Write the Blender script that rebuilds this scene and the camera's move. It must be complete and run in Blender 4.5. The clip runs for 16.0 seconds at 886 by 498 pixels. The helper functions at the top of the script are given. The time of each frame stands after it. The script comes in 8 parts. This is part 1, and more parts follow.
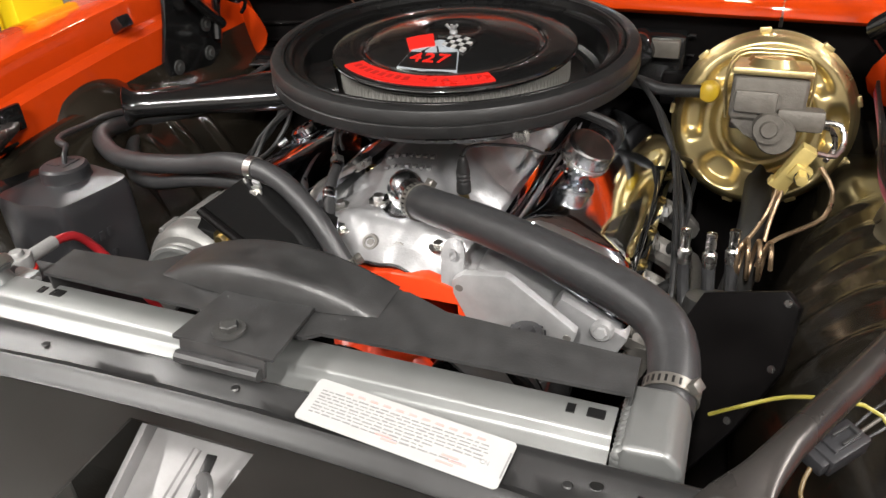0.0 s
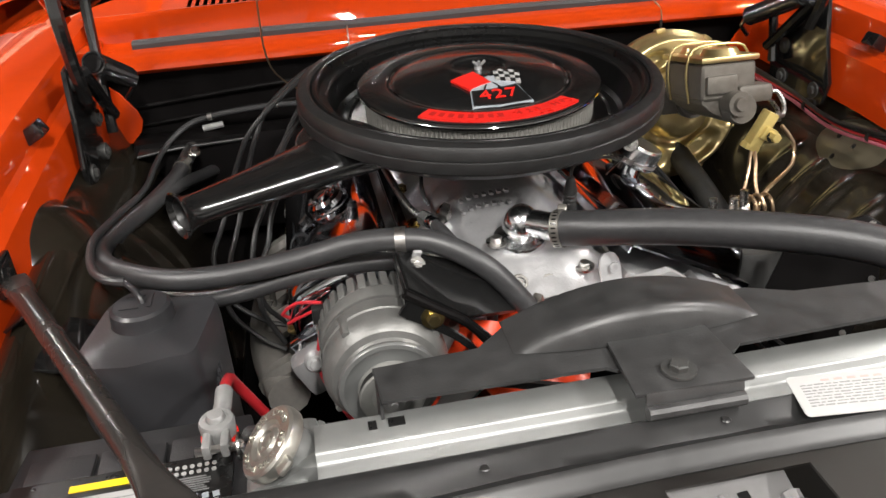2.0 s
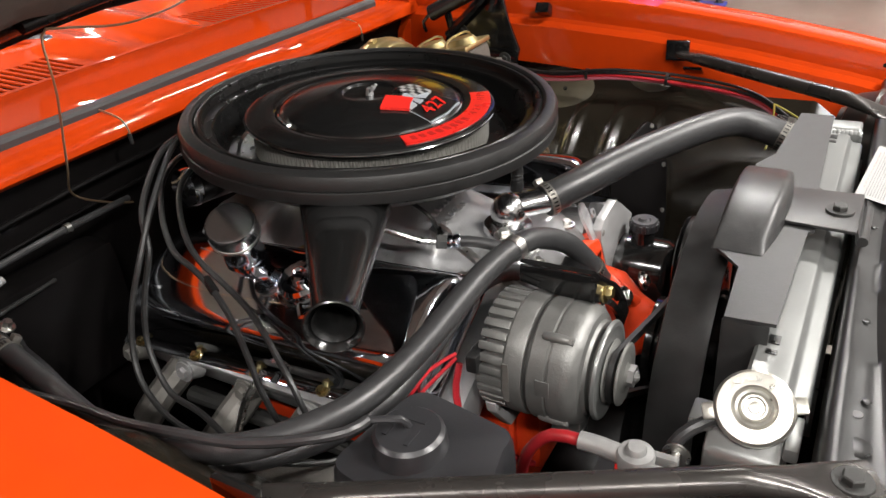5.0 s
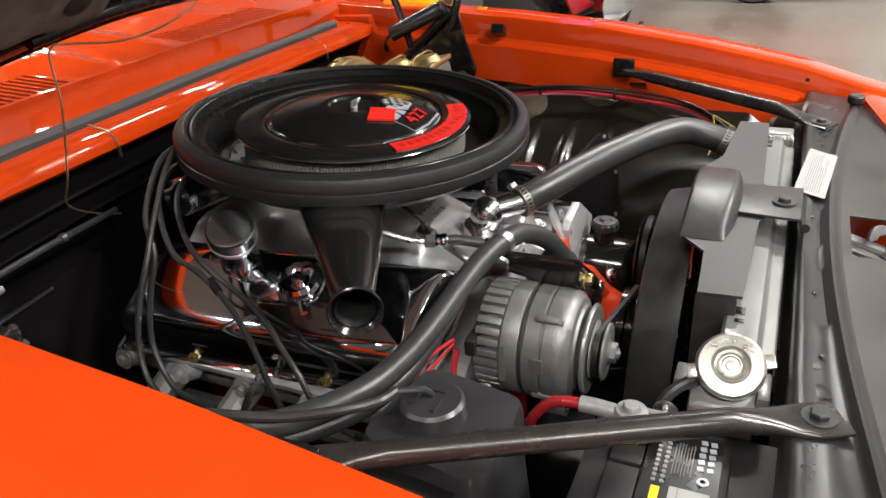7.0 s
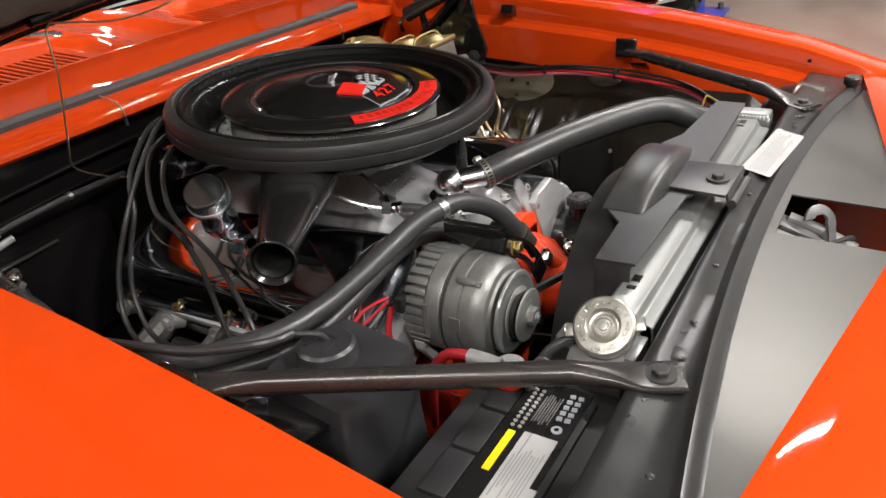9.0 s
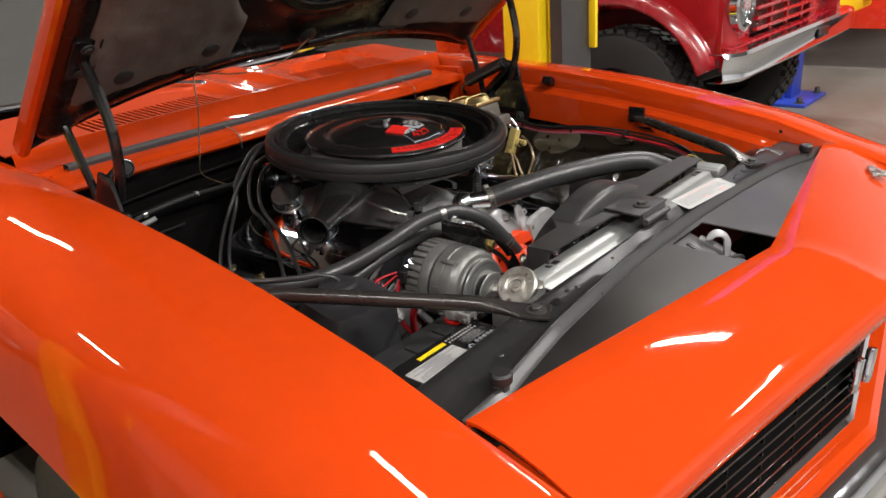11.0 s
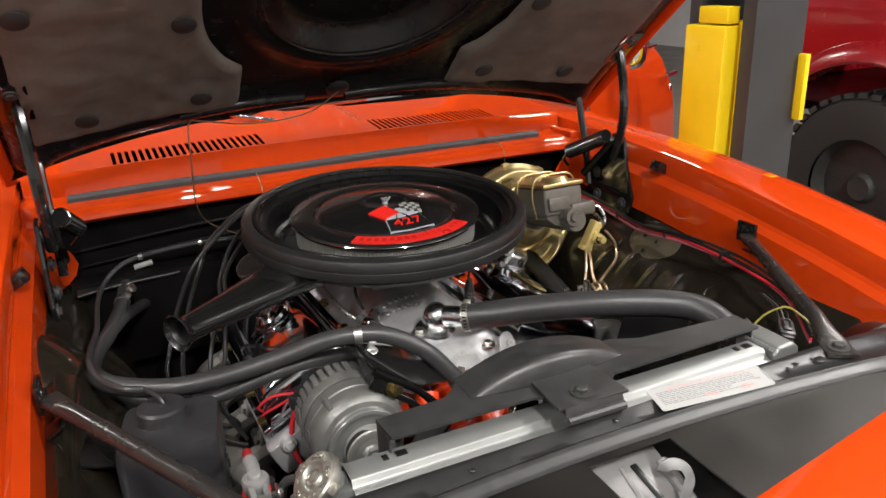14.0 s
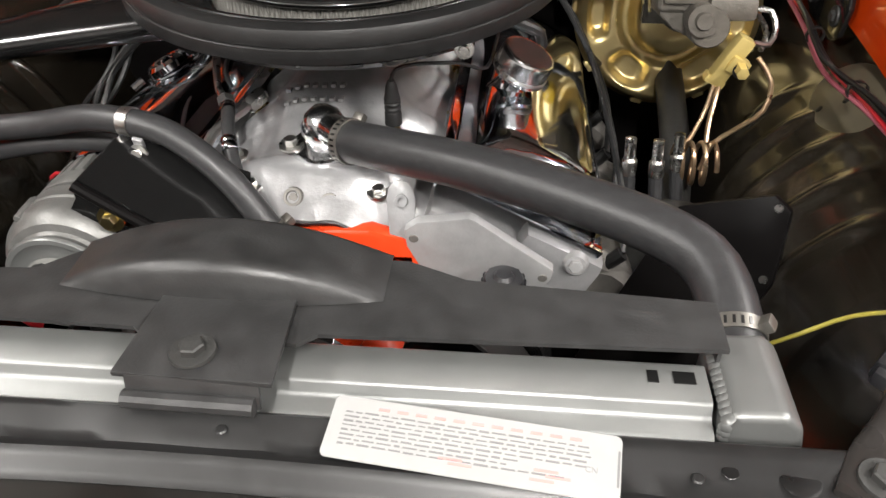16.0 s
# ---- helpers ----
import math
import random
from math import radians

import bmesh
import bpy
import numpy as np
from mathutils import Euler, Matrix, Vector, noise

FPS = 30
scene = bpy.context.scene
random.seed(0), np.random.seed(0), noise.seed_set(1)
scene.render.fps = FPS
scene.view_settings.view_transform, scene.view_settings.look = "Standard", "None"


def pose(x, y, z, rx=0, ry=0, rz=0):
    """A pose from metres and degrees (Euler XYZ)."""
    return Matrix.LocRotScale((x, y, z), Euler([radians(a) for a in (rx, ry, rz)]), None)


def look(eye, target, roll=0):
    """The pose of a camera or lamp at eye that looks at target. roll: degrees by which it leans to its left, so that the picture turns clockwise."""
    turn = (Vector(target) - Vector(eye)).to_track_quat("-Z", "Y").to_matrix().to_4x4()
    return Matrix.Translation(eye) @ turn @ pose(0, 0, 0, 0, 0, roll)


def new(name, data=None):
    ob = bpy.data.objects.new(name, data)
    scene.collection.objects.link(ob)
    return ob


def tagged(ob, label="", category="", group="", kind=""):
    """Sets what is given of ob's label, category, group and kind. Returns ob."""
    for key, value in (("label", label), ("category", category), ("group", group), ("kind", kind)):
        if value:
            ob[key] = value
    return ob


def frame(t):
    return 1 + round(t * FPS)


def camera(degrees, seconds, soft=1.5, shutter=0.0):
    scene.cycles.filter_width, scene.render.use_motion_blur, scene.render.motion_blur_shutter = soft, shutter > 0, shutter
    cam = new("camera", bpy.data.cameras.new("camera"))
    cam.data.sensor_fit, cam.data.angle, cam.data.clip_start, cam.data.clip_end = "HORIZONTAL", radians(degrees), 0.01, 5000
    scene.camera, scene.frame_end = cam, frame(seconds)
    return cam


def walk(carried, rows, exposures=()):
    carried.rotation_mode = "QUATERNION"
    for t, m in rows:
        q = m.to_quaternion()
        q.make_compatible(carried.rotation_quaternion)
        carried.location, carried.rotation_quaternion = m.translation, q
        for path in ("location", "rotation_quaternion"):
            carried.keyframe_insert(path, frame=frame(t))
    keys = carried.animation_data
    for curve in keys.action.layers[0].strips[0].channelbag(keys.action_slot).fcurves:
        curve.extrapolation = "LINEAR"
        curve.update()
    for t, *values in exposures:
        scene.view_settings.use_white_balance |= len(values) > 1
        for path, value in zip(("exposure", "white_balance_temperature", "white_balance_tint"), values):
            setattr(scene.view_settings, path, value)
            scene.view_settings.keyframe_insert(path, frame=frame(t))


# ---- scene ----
cam = camera(60.9, 16.0)
PATH = [
    (0, (0.367, -0.412, 1.216), (-0.276, 1.174, 0.181), -2.5),
    (0.5, (0.27, -0.411, 1.213), (-0.224, 1.216, 0.161), -2.2),
    (1, (0.13, -0.405, 1.225), (-0.136, 1.288, 0.193), -1.9),
    (1.5, (-0.077, -0.44, 1.221), (-0.082, 1.289, 0.217), -2.4),
    (2, (-0.269, -0.448, 1.225), (0.033, 1.275, 0.256), -3.1),
    (2.5, (-0.44, -0.353, 1.234), (0.194, 1.285, 0.278), -3.8),
    (3, (-0.611, -0.279, 1.223), (0.296, 1.228, 0.27), -4.8),
    (3.5, (-0.729, -0.219, 1.227), (0.381, 1.14, 0.268), -5.8),
    (4, (-0.761, -0.132, 1.231), (0.504, 1.067, 0.25), -6.3),
    (4.2, (-0.776, -0.1, 1.228), (0.547, 1.035, 0.247), -6.2),
    (6.3, (-0.973, 0.037, 1.255), (0.618, 0.808, 0.319), -4.1),
    (6.5, (-0.975, 0.036, 1.251), (0.619, 0.806, 0.32), -4.0),
    (7, (-0.972, 0.021, 1.25), (0.626, 0.788, 0.324), -4.0),
    (7.5, (-0.967, 0.018, 1.251), (0.628, 0.785, 0.32), -4.2),
    (8, (-0.961, -0.003, 1.251), (0.614, 0.795, 0.312), -4.7),
    (8.5, (-0.939, -0.057, 1.246), (0.595, 0.806, 0.296), -5.1),
    (8.7, (-0.932, -0.109, 1.245), (0.574, 0.801, 0.295), -5.4),
    (10.8, (-1.168, -0.548, 1.284), (0.199, 0.675, 0.486), -4.9),
    (11, (-1.163, -0.586, 1.294), (0.197, 0.667, 0.531), -4.7),
    (11.5, (-1.123, -0.721, 1.321), (0.204, 0.616, 0.649), -4.3),
    (12, (-1.086, -0.758, 1.358), (0.218, 0.645, 0.785), -3.8),
    (12.5, (-1.03, -0.783, 1.378), (0.246, 0.667, 0.858), -3.7),
    (13, (-0.916, -0.77, 1.361), (0.269, 0.745, 0.815), -3.5),
    (13.5, (-0.703, -0.699, 1.346), (0.321, 0.909, 0.741), -3.1),
    (14, (-0.49, -0.67, 1.327), (0.294, 1.034, 0.633), -2.2),
    (14.5, (-0.266, -0.716, 1.309), (0.291, 1.032, 0.512), -1.0),
    (15, (-0.109, -0.688, 1.282), (0.227, 1.044, 0.341), -0.1),
    (15.5, (0.055, -0.486, 1.223), (0.129, 1.177, 0.114), -0.2),
    (16, (0.191, -0.317, 1.166), (0.027, 1.258, -0.056), -1.0),
]
walk(cam, [(t, look(eye, target, roll)) for t, eye, target, roll in PATH], [(0.0, 1.12), (2.5, 1.06), (4.2, 1.07), (7.0, 0.98), (8.7, 0.93), (11.0, 0.50), (12.5, 0.57), (13.5, 0.71), (14.5, 0.85), (16.0, 1.08)])

# ---- light ----
world = bpy.data.worlds.new("world")
scene.world = world
world.use_nodes = True
world.node_tree.nodes["Background"].inputs["Color"].default_value = (0.8, 0.85, 0.95, 1)
world.node_tree.nodes["Background"].inputs["Strength"].default_value = 0.08

LAMP_WATTS = 86.0
# place of each strip light and its share of the power: the bay's front row is the brightest
LAMP_SPOTS = [(-3.3, -3.2, 1.3), (-3.3, -0.6, 0.8), (-3.3, 4.0, 0.6), (0.2, -3.2, 2.0), (0.2, 0.9, 0.32), (0.2, 6.4, 0.42), (3.7, -3.2, 2.6), (3.7, 0.4, 1.25), (3.7, 4.0, 0.5)]
CEILING = 4.3


# ---- materials ----
def mat(name, color, rough=0.5, metal=0.0, var=0.12, scale=40.0, bump=0.0, bump_scale=300.0, coat=0.0, rough_var=0.1,
        spec=0.5, emit=None, big=3.0):
    """A surface with fine grain and broad unevenness in colour, gloss and relief."""
    m = bpy.data.materials.new(name)
    m.use_nodes = True
    nt = m.node_tree
    b = nt.nodes["Principled BSDF"]
    co = nt.nodes.new("ShaderNodeTexCoord")
    fine = nt.nodes.new("ShaderNodeTexNoise")
    fine.inputs["Scale"].default_value, fine.inputs["Detail"].default_value = scale, 5.0
    broad = nt.nodes.new("ShaderNodeTexNoise")
    broad.inputs["Scale"].default_value, broad.inputs["Detail"].default_value = big, 3.0
    mix = nt.nodes.new("ShaderNodeMath")
    mix.operation = "ADD"
    nt.links.new(co.outputs["Object"], fine.inputs["Vector"])
    nt.links.new(co.outputs["Object"], broad.inputs["Vector"])
    nt.links.new(fine.outputs["Fac"], mix.inputs[0])
    nt.links.new(broad.outputs["Fac"], mix.inputs[1])
    half = nt.nodes.new("ShaderNodeMath")
    half.operation, half.inputs[1].default_value = "MULTIPLY", 0.5
    nt.links.new(mix.outputs[0], half.inputs[0])
    ramp = nt.nodes.new("ShaderNodeMapRange")
    ramp.inputs["From Min"].default_value, ramp.inputs["From Max"].default_value = 0.3, 0.7
    ramp.inputs["To Min"].default_value, ramp.inputs["To Max"].default_value = 1 - var, 1 + var
    nt.links.new(half.outputs[0], ramp.inputs["Value"])
    col = nt.nodes.new("ShaderNodeVectorMath")
    col.operation = "SCALE"
    col.inputs[0].default_value = color
    nt.links.new(ramp.outputs["Result"], col.inputs["Scale"])
    nt.links.new(col.outputs["Vector"], b.inputs["Base Color"])
    rr = nt.nodes.new("ShaderNodeMapRange")
    rr.inputs["From Min"].default_value, rr.inputs["From Max"].default_value = 0.3, 0.7
    rr.inputs["To Min"].default_value, rr.inputs["To Max"].default_value = max(0.02, rough - rough_var), min(1, rough + rough_var)
    nt.links.new(half.outputs[0], rr.inputs["Value"])
    nt.links.new(rr.outputs["Result"], b.inputs["Roughness"])
    b.inputs["Metallic"].default_value = metal
    b.inputs["Specular IOR Level"].default_value = spec
    b.inputs["Coat Weight"].default_value = coat
    b.inputs["Coat Roughness"].default_value = 0.03
    if bump:
        bn = nt.nodes.new("ShaderNodeTexNoise")
        bn.inputs["Scale"].default_value, bn.inputs["Detail"].default_value = bump_scale, 4.0
        bp = nt.nodes.new("ShaderNodeBump")
        bp.inputs["Strength"].default_value, bp.inputs["Distance"].default_value = bump, 0.002
        nt.links.new(co.outputs["Object"], bn.inputs["Vector"])
        nt.links.new(bn.outputs["Fac"], bp.inputs["Height"])
        nt.links.new(bp.outputs["Normal"], b.inputs["Normal"])
    if emit:
        b.inputs["Emission Color"].default_value = (*emit[0], 1)
        b.inputs["Emission Strength"].default_value = emit[1]
    return m


ORANGE = mat("orange_paint", (0.52, 0.044, 0.004), 0.5, 0, 0.06, 30, 0.010, 22, coat=1.0, rough_var=0.05, spec=0.0)
SATIN = mat("satin_black_paint", (0.017, 0.017, 0.017), 0.31, 0, 0.2, 60, 0.0, 100, rough_var=0.06, spec=0.4)
FIRE = mat("firewall_black", (0.005, 0.0045, 0.0045), 0.34, 0, 0.3, 20, 0.04, 60, rough_var=0.06, spec=0.06)
GLOSS = mat("gloss_black_enamel", (0.008, 0.008, 0.008), 0.14, 0, 0.2, 40, 0.01, 30, coat=0.5, rough_var=0.04)
LIDBLACK = mat("lid_black_enamel", (0.007, 0.007, 0.007), 0.2, 0, 0.2, 60, 0.02, 200, coat=0.3, rough_var=0.05)
PANBLACK = mat("pan_black_enamel", (0.005, 0.005, 0.005), 0.30, 0, 0.2, 60, 0.02, 200, rough_var=0.06, spec=0.25)
SHROUD = mat("shroud_plastic", (0.028, 0.028, 0.028), 0.40, 0, 0.45, 50, 0.10, 500, rough_var=0.08)
PANEL = mat("anodised_panel", (0.098, 0.095, 0.090), 0.37, 1.0, 0.10, 15, 0.0, 120, rough_var=0.06)
HOSE = mat("hose_rubber", (0.029, 0.029, 0.030), 0.38, 0, 0.25, 120, 0.12, 500, rough_var=0.1)
RUBBER = mat("seal_rubber", (0.011, 0.011, 0.011), 0.44, 0, 0.2, 80, 0.12, 350, rough_var=0.1)
GREYRUB = mat("grey_foam_rubber", (0.045, 0.046, 0.047), 0.7, 0, 0.15, 60, 0.1, 300)
ALUM = mat("cast_aluminium", (0.43, 0.43, 0.435), 0.36, 0.55, 0.12, 70, 0.2, 260, rough_var=0.1)
HEADGREY = mat("head_aluminium", (0.42, 0.42, 0.42), 0.42, 0.4, 0.15, 60, 0.15, 250, rough_var=0.1)
RADALU = mat("radiator_aluminium", (0.215, 0.22, 0.215), 0.36, 0.55, 0.10, 25, 0.06, 150, rough_var=0.08)
CHROME = mat("chrome", (0.74, 0.775, 0.83), 0.07, 1.0, 0.04, 30, 0.01, 20, rough_var=0.03)
CAPSTEEL = mat("cap_zinc", (0.42, 0.41, 0.37), 0.34, 0.85, 0.22, 80, 0.08, 200)
PULLEYM = mat("worn_pulley_steel", (0.27, 0.27, 0.255), 0.42, 0.45, 0.2, 90, 0.05, 200)
CABLERED = mat("dark_red_cable", (0.30, 0.012, 0.016), 0.4, 0, 0.15, 60)
CLAMPM = mat("worn_clamp_steel", (0.21, 0.20, 0.18), 0.38, 0.75, 0.25, 90, 0.1, 250)
CAPCHROME = mat("rubbed_chrome", (0.78, 0.79, 0.80), 0.20, 1.0, 0.05, 60, 0.015, 40, rough_var=0.05)
BRACEM = mat("worn_brace_steel", (0.050, 0.046, 0.043), 0.27, 0.6, 0.25, 25, 0.05, 120, rough_var=0.08)
LEAD = mat("cast_lead", (0.28, 0.28, 0.275), 0.45, 0.4, 0.2, 90, 0.15, 250)
MCIRON = mat("brown_grey_iron", (0.105, 0.096, 0.082), 0.5, 0.35, 0.25, 90, 0.3, 380)
VALVEZINC = mat("pale_yellow_zinc", (0.56, 0.44, 0.16), 0.4, 0.45, 0.2, 70, 0.05, 200)
CHECKM = mat("amber_plastic", (0.55, 0.36, 0.02), 0.35, 0, 0.1, 60)
STEEL = mat("zinc_steel", (0.55, 0.54, 0.52), 0.3, 1.0, 0.15, 80, 0.05, 200)
STEELDARK = mat("oiled_latch_steel", (0.16, 0.16, 0.16), 0.36, 0.6, 0.2, 80, 0.05, 200)
ALTER = mat("alternator_casting", (0.17, 0.17, 0.163), 0.40, 0.5, 0.15, 90, 0.2, 350)
CASTIRON = mat("grey_cast_iron", (0.20, 0.19, 0.175), 0.55, 0.5, 0.2, 120, 0.3, 400)
DARKIRON = mat("dark_iron", (0.05, 0.05, 0.048), 0.55, 0.4, 0.3, 80, 0.25, 250)
ENGORANGE = mat("engine_orange", (0.72, 0.055, 0.012), 0.35, 0, 0.15, 60, 0.1, 200)
BRASS = mat("yellow_zinc", (0.58, 0.47, 0.23), 0.33, 0.9, 0.25, 14, 0.02, 40, rough_var=0.07, big=7)
YZINC = mat("yellow_zinc_bolt", (0.40, 0.32, 0.15), 0.3, 1.0, 0.2, 90)
PLASTIC = mat("black_plastic_tank", (0.024, 0.024, 0.026), 0.34, 0, 0.1, 25, 0.06, 300, rough_var=0.05)
BATT = mat("battery_case", (0.016, 0.016, 0.017), 0.5, 0, 0.2, 60, 0.08, 400)
BATTDARK = mat("battery_label_black", (0.008, 0.008, 0.008), 0.3, 0, 0.1, 60)
WHITE = mat("white_label", (0.33, 0.33, 0.323), 0.45, 0, 0.05, 80)
INK = mat("black_ink", (0.22, 0.22, 0.22), 0.5)
REDINK = mat("red_ink", (0.62, 0.25, 0.23), 0.5)
RED = mat("red_enamel", (0.66, 0.020, 0.014), 0.3, 0, 0.06, 60)
DARKRED = mat("dark_red_ink", (0.36, 0.012, 0.010), 0.4)
SILVER = mat("silver_ink", (0.42, 0.46, 0.50), 0.35, 0.3, 0.05)
REDWIRE = mat("red_wire", (0.5, 0.02, 0.03), 0.4)
PAPER = mat("filter_paper", (0.26, 0.255, 0.235), 0.8, 0, 0.1, 120, 0.3, 500)
PADM = mat("hood_insulation", (0.125, 0.108, 0.094), 0.9, 0, 0.25, 25, 0.6, 90, big=5)
UNDERHOOD = mat("hood_inner_black", (0.010, 0.009, 0.009), 0.27, 0, 0.2, 30, 0.03, 40, rough_var=0.06, spec=0.28)
TAN = mat("bare_copper_line", (0.42, 0.30, 0.19), 0.35, 0.9, 0.15, 60)
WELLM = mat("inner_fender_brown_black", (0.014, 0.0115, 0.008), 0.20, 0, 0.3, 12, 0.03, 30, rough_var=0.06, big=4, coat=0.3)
# tan colour stands in for sheen on the dark inner fender paint
BULGEM = mat("lit_bulge_paint", (0.085, 0.074, 0.050), 0.40, 0, 0.35, 18, 0.05, 60, rough_var=0.1, big=9, coat=0.15)
YELLOW = mat("lift_yellow", (0.80, 0.58, 0.01), 0.35, 0, 0.06, 20, 0.05, 100)
LIFTDARK = mat("lift_charcoal", (0.035, 0.035, 0.037), 0.45, 0, 0.15, 20, 0.05, 100)
LIFTBLUE = mat("lift_blue", (0.02, 0.05, 0.36), 0.4, 0, 0.12, 20, 0.05, 100)
MAROON = mat("truck_red", (0.33, 0.007, 0.012), 0.25, 0, 0.08, 20, 0.01, 20, coat=0.8)
CARRED = mat("car_red", (0.70, 0.035, 0.01), 0.25, 0, 0.06, 20, coat=0.7)
CREAM = mat("cream_paint", (0.62, 0.55, 0.40), 0.3, 0, 0.06, 20, coat=0.4)
GREYPAINT = mat("charcoal_paint", (0.15, 0.15, 0.15), 0.25, 0, 0.08, 20, coat=0.7)
TYRE = mat("tyre_rubber", (0.02, 0.0195, 0.018), 0.75, 0, 0.25, 60, 0.3, 200)
CONCRETE = mat("sealed_concrete", (0.135, 0.122, 0.102), 0.4, 0, 0.25, 3.0, 0.05, 60, rough_var=0.15, big=0.6)
WALLM = mat("wall_paint", (0.74, 0.73, 0.72), 0.7, 0, 0.05, 6, 0.05, 80)
WALLDARK = mat("grey_wall_paint", (0.12, 0.12, 0.125), 0.7, 0, 0.1, 6, 0.05, 80)
FADED = mat("faded_print", (0.17, 0.17, 0.17), 0.5)
LATCH = mat("latch_zinc", (0.24, 0.235, 0.235), 0.42, 0.4, 0.15, 50, 0.08, 200)
CEILM = mat("ceiling_panel", (0.25, 0.245, 0.235), 0.8, 0, 0.08, 4)
LENS = mat("lamp_tube", (0.9, 0.9, 0.9), 0.4, 0, emit=((1.0, 0.97, 0.93), 14.0))
# grey in the glass colour stands in for reflections of a pale room
SHEENGLASS = bpy.data.materials.new("sheen_windscreen")
SHEENGLASS.use_nodes = True
_d = SHEENGLASS.node_tree.nodes["Principled BSDF"]
_d.inputs["Base Color"].default_value = (0.16, 0.165, 0.155, 1)
_d.inputs["Roughness"].default_value = 0.06
_d.inputs["Transmission Weight"].default_value = 0.55
GLASSM = bpy.data.materials.new("tinted_glass")
GLASSM.use_nodes = True
_g = GLASSM.node_tree.nodes["Principled BSDF"]
_g.inputs["Base Color"].default_value = (0.75, 0.85, 0.85, 1)
_g.inputs["Roughness"].default_value = 0.03
_g.inputs["Transmission Weight"].default_value = 0.9


# ---- building helpers ----
def mesh_of(name, bm, material, angle=35):
    bmesh.ops.recalc_face_normals(bm, faces=bm.faces)
    me = bpy.data.meshes.new(name)
    bm.to_mesh(me)
    bm.free()
    for p in me.polygons:
        p.use_smooth = True
    me.set_sharp_from_angle(angle=radians(angle))
    me.materials.append(material)
    return me


def thing(name, at, label, category, group="", kind=""):
    ob = new(name)
    ob.location = at
    ob.empty_display_size = 0.05
    ob["at"] = list(at)
    return tagged(ob, label, category, group, kind)


def home(ob):
    return Vector(ob["at"]) if "at" in ob else Vector((0, 0, 0))


def part(name, bm, material, parent, label="", angle=35):
    """One mesh under a thing or under one of its parts; the bmesh is in the world's metres."""
    ob = new(name, mesh_of(name, bm, material, angle))
    ob.parent = parent
    root = parent
    while root.parent:
        root = root.parent
    if parent is root:
        ob.matrix_parent_inverse = Matrix.Translation(-home(root))
    return tagged(ob, label)


def join(*bms):
    out = bmesh.new()
    for b in bms:
        me = bpy.data.meshes.new("tmp")
        b.to_mesh(me)
        b.free()
        out.from_mesh(me)
        bpy.data.meshes.remove(me)
    return out


def moved(bm, m):
    bm.transform(m)
    return bm


def box(c, s, bevel=0.0, rot=None, seg=2):
    bm = bmesh.new()
    bmesh.ops.create_cube(bm, size=1)
    bmesh.ops.scale(bm, vec=s, verts=bm.verts)
    if bevel:
        bmesh.ops.bevel(bm, geom=list(bm.edges), offset=bevel, segments=seg, profile=0.6, affect="EDGES")
    bm.transform(Matrix.Translation(c) @ (rot or Matrix()))
    return bm


def axis_matrix(at, axis):
    return Matrix.Translation(at) @ Vector((0, 0, 1)).rotation_difference(Vector(axis)).to_matrix().to_4x4()


def lathe(profile, at=(0, 0, 0), axis=(0, 0, 1), seg=32, start=0.0, sweep=360.0):
    """Turns (radius, height) pairs round an axis."""
    bm = bmesh.new()
    full = sweep >= 360
    n = seg if full else seg + 1
    rings = []
    for i in range(n):
        a = radians(start + sweep * i / seg)
        rings.append([bm.verts.new((r * math.cos(a), r * math.sin(a), h)) for r, h in profile])
    for i in range(seg):
        a, b = rings[i], rings[(i + 1) % n]
        for k in range(len(profile) - 1):
            bm.faces.new((a[k], b[k], b[k + 1], a[k + 1]))
    bmesh.ops.remove_doubles(bm, verts=bm.verts, dist=1e-6)
    bm.transform(axis_matrix(at, axis))
    return bm


def smooth_line(points, step=0.012):
    """A rounded line through the points."""
    p = [Vector(q) for q in points]
    p = [2 * p[0] - p[1]] + p + [2 * p[-1] - p[-2]]
    out = []
    for i in range(1, len(p) - 2):
        a, b, c, d = p[i - 1], p[i], p[i + 1], p[i + 2]
        n = max(2, int((c - b).length / step))
        for k in range(n):
            t = k / n
            out.append(0.5 * ((2 * b) + (c - a) * t + (2 * a - 5 * b + 4 * c - d) * t * t + (3 * b - a - 3 * c + d) * t ** 3))
    out.append(p[-2])
    return out


def tube(points, r, seg=12, smooth=True, step=0.012, caps=True):
    """A round bar or hose along the points; r is one radius or one at each end."""
    line = smooth_line(points, step) if smooth else [Vector(q) for q in points]
    r0, r1 = r if isinstance(r, tuple) else (r, r)
    bm = bmesh.new()
    t0 = (line[1] - line[0]).normalized()
    side = t0.orthogonal().normalized()
    rings = []
    for i, q in enumerate(line):
        t = (line[min(i + 1, len(line) - 1)] - line[max(i - 1, 0)]).normalized()
        side = (side - t * side.dot(t)).normalized()
        up = t.cross(side)
        rad = r0 + (r1 - r0) * i / (len(line) - 1)
        rings.append([bm.verts.new(q + rad * (math.cos(2 * math.pi * k / seg) * side + math.sin(2 * math.pi * k / seg) * up)) for k in range(seg)])
    for a, b in zip(rings, rings[1:]):
        for k in range(seg):
            bm.faces.new((a[k], a[(k + 1) % seg], b[(k + 1) % seg], b[k]))
    if caps:
        bm.faces.new(rings[0][::-1])
        bm.faces.new(rings[-1])
    return bm


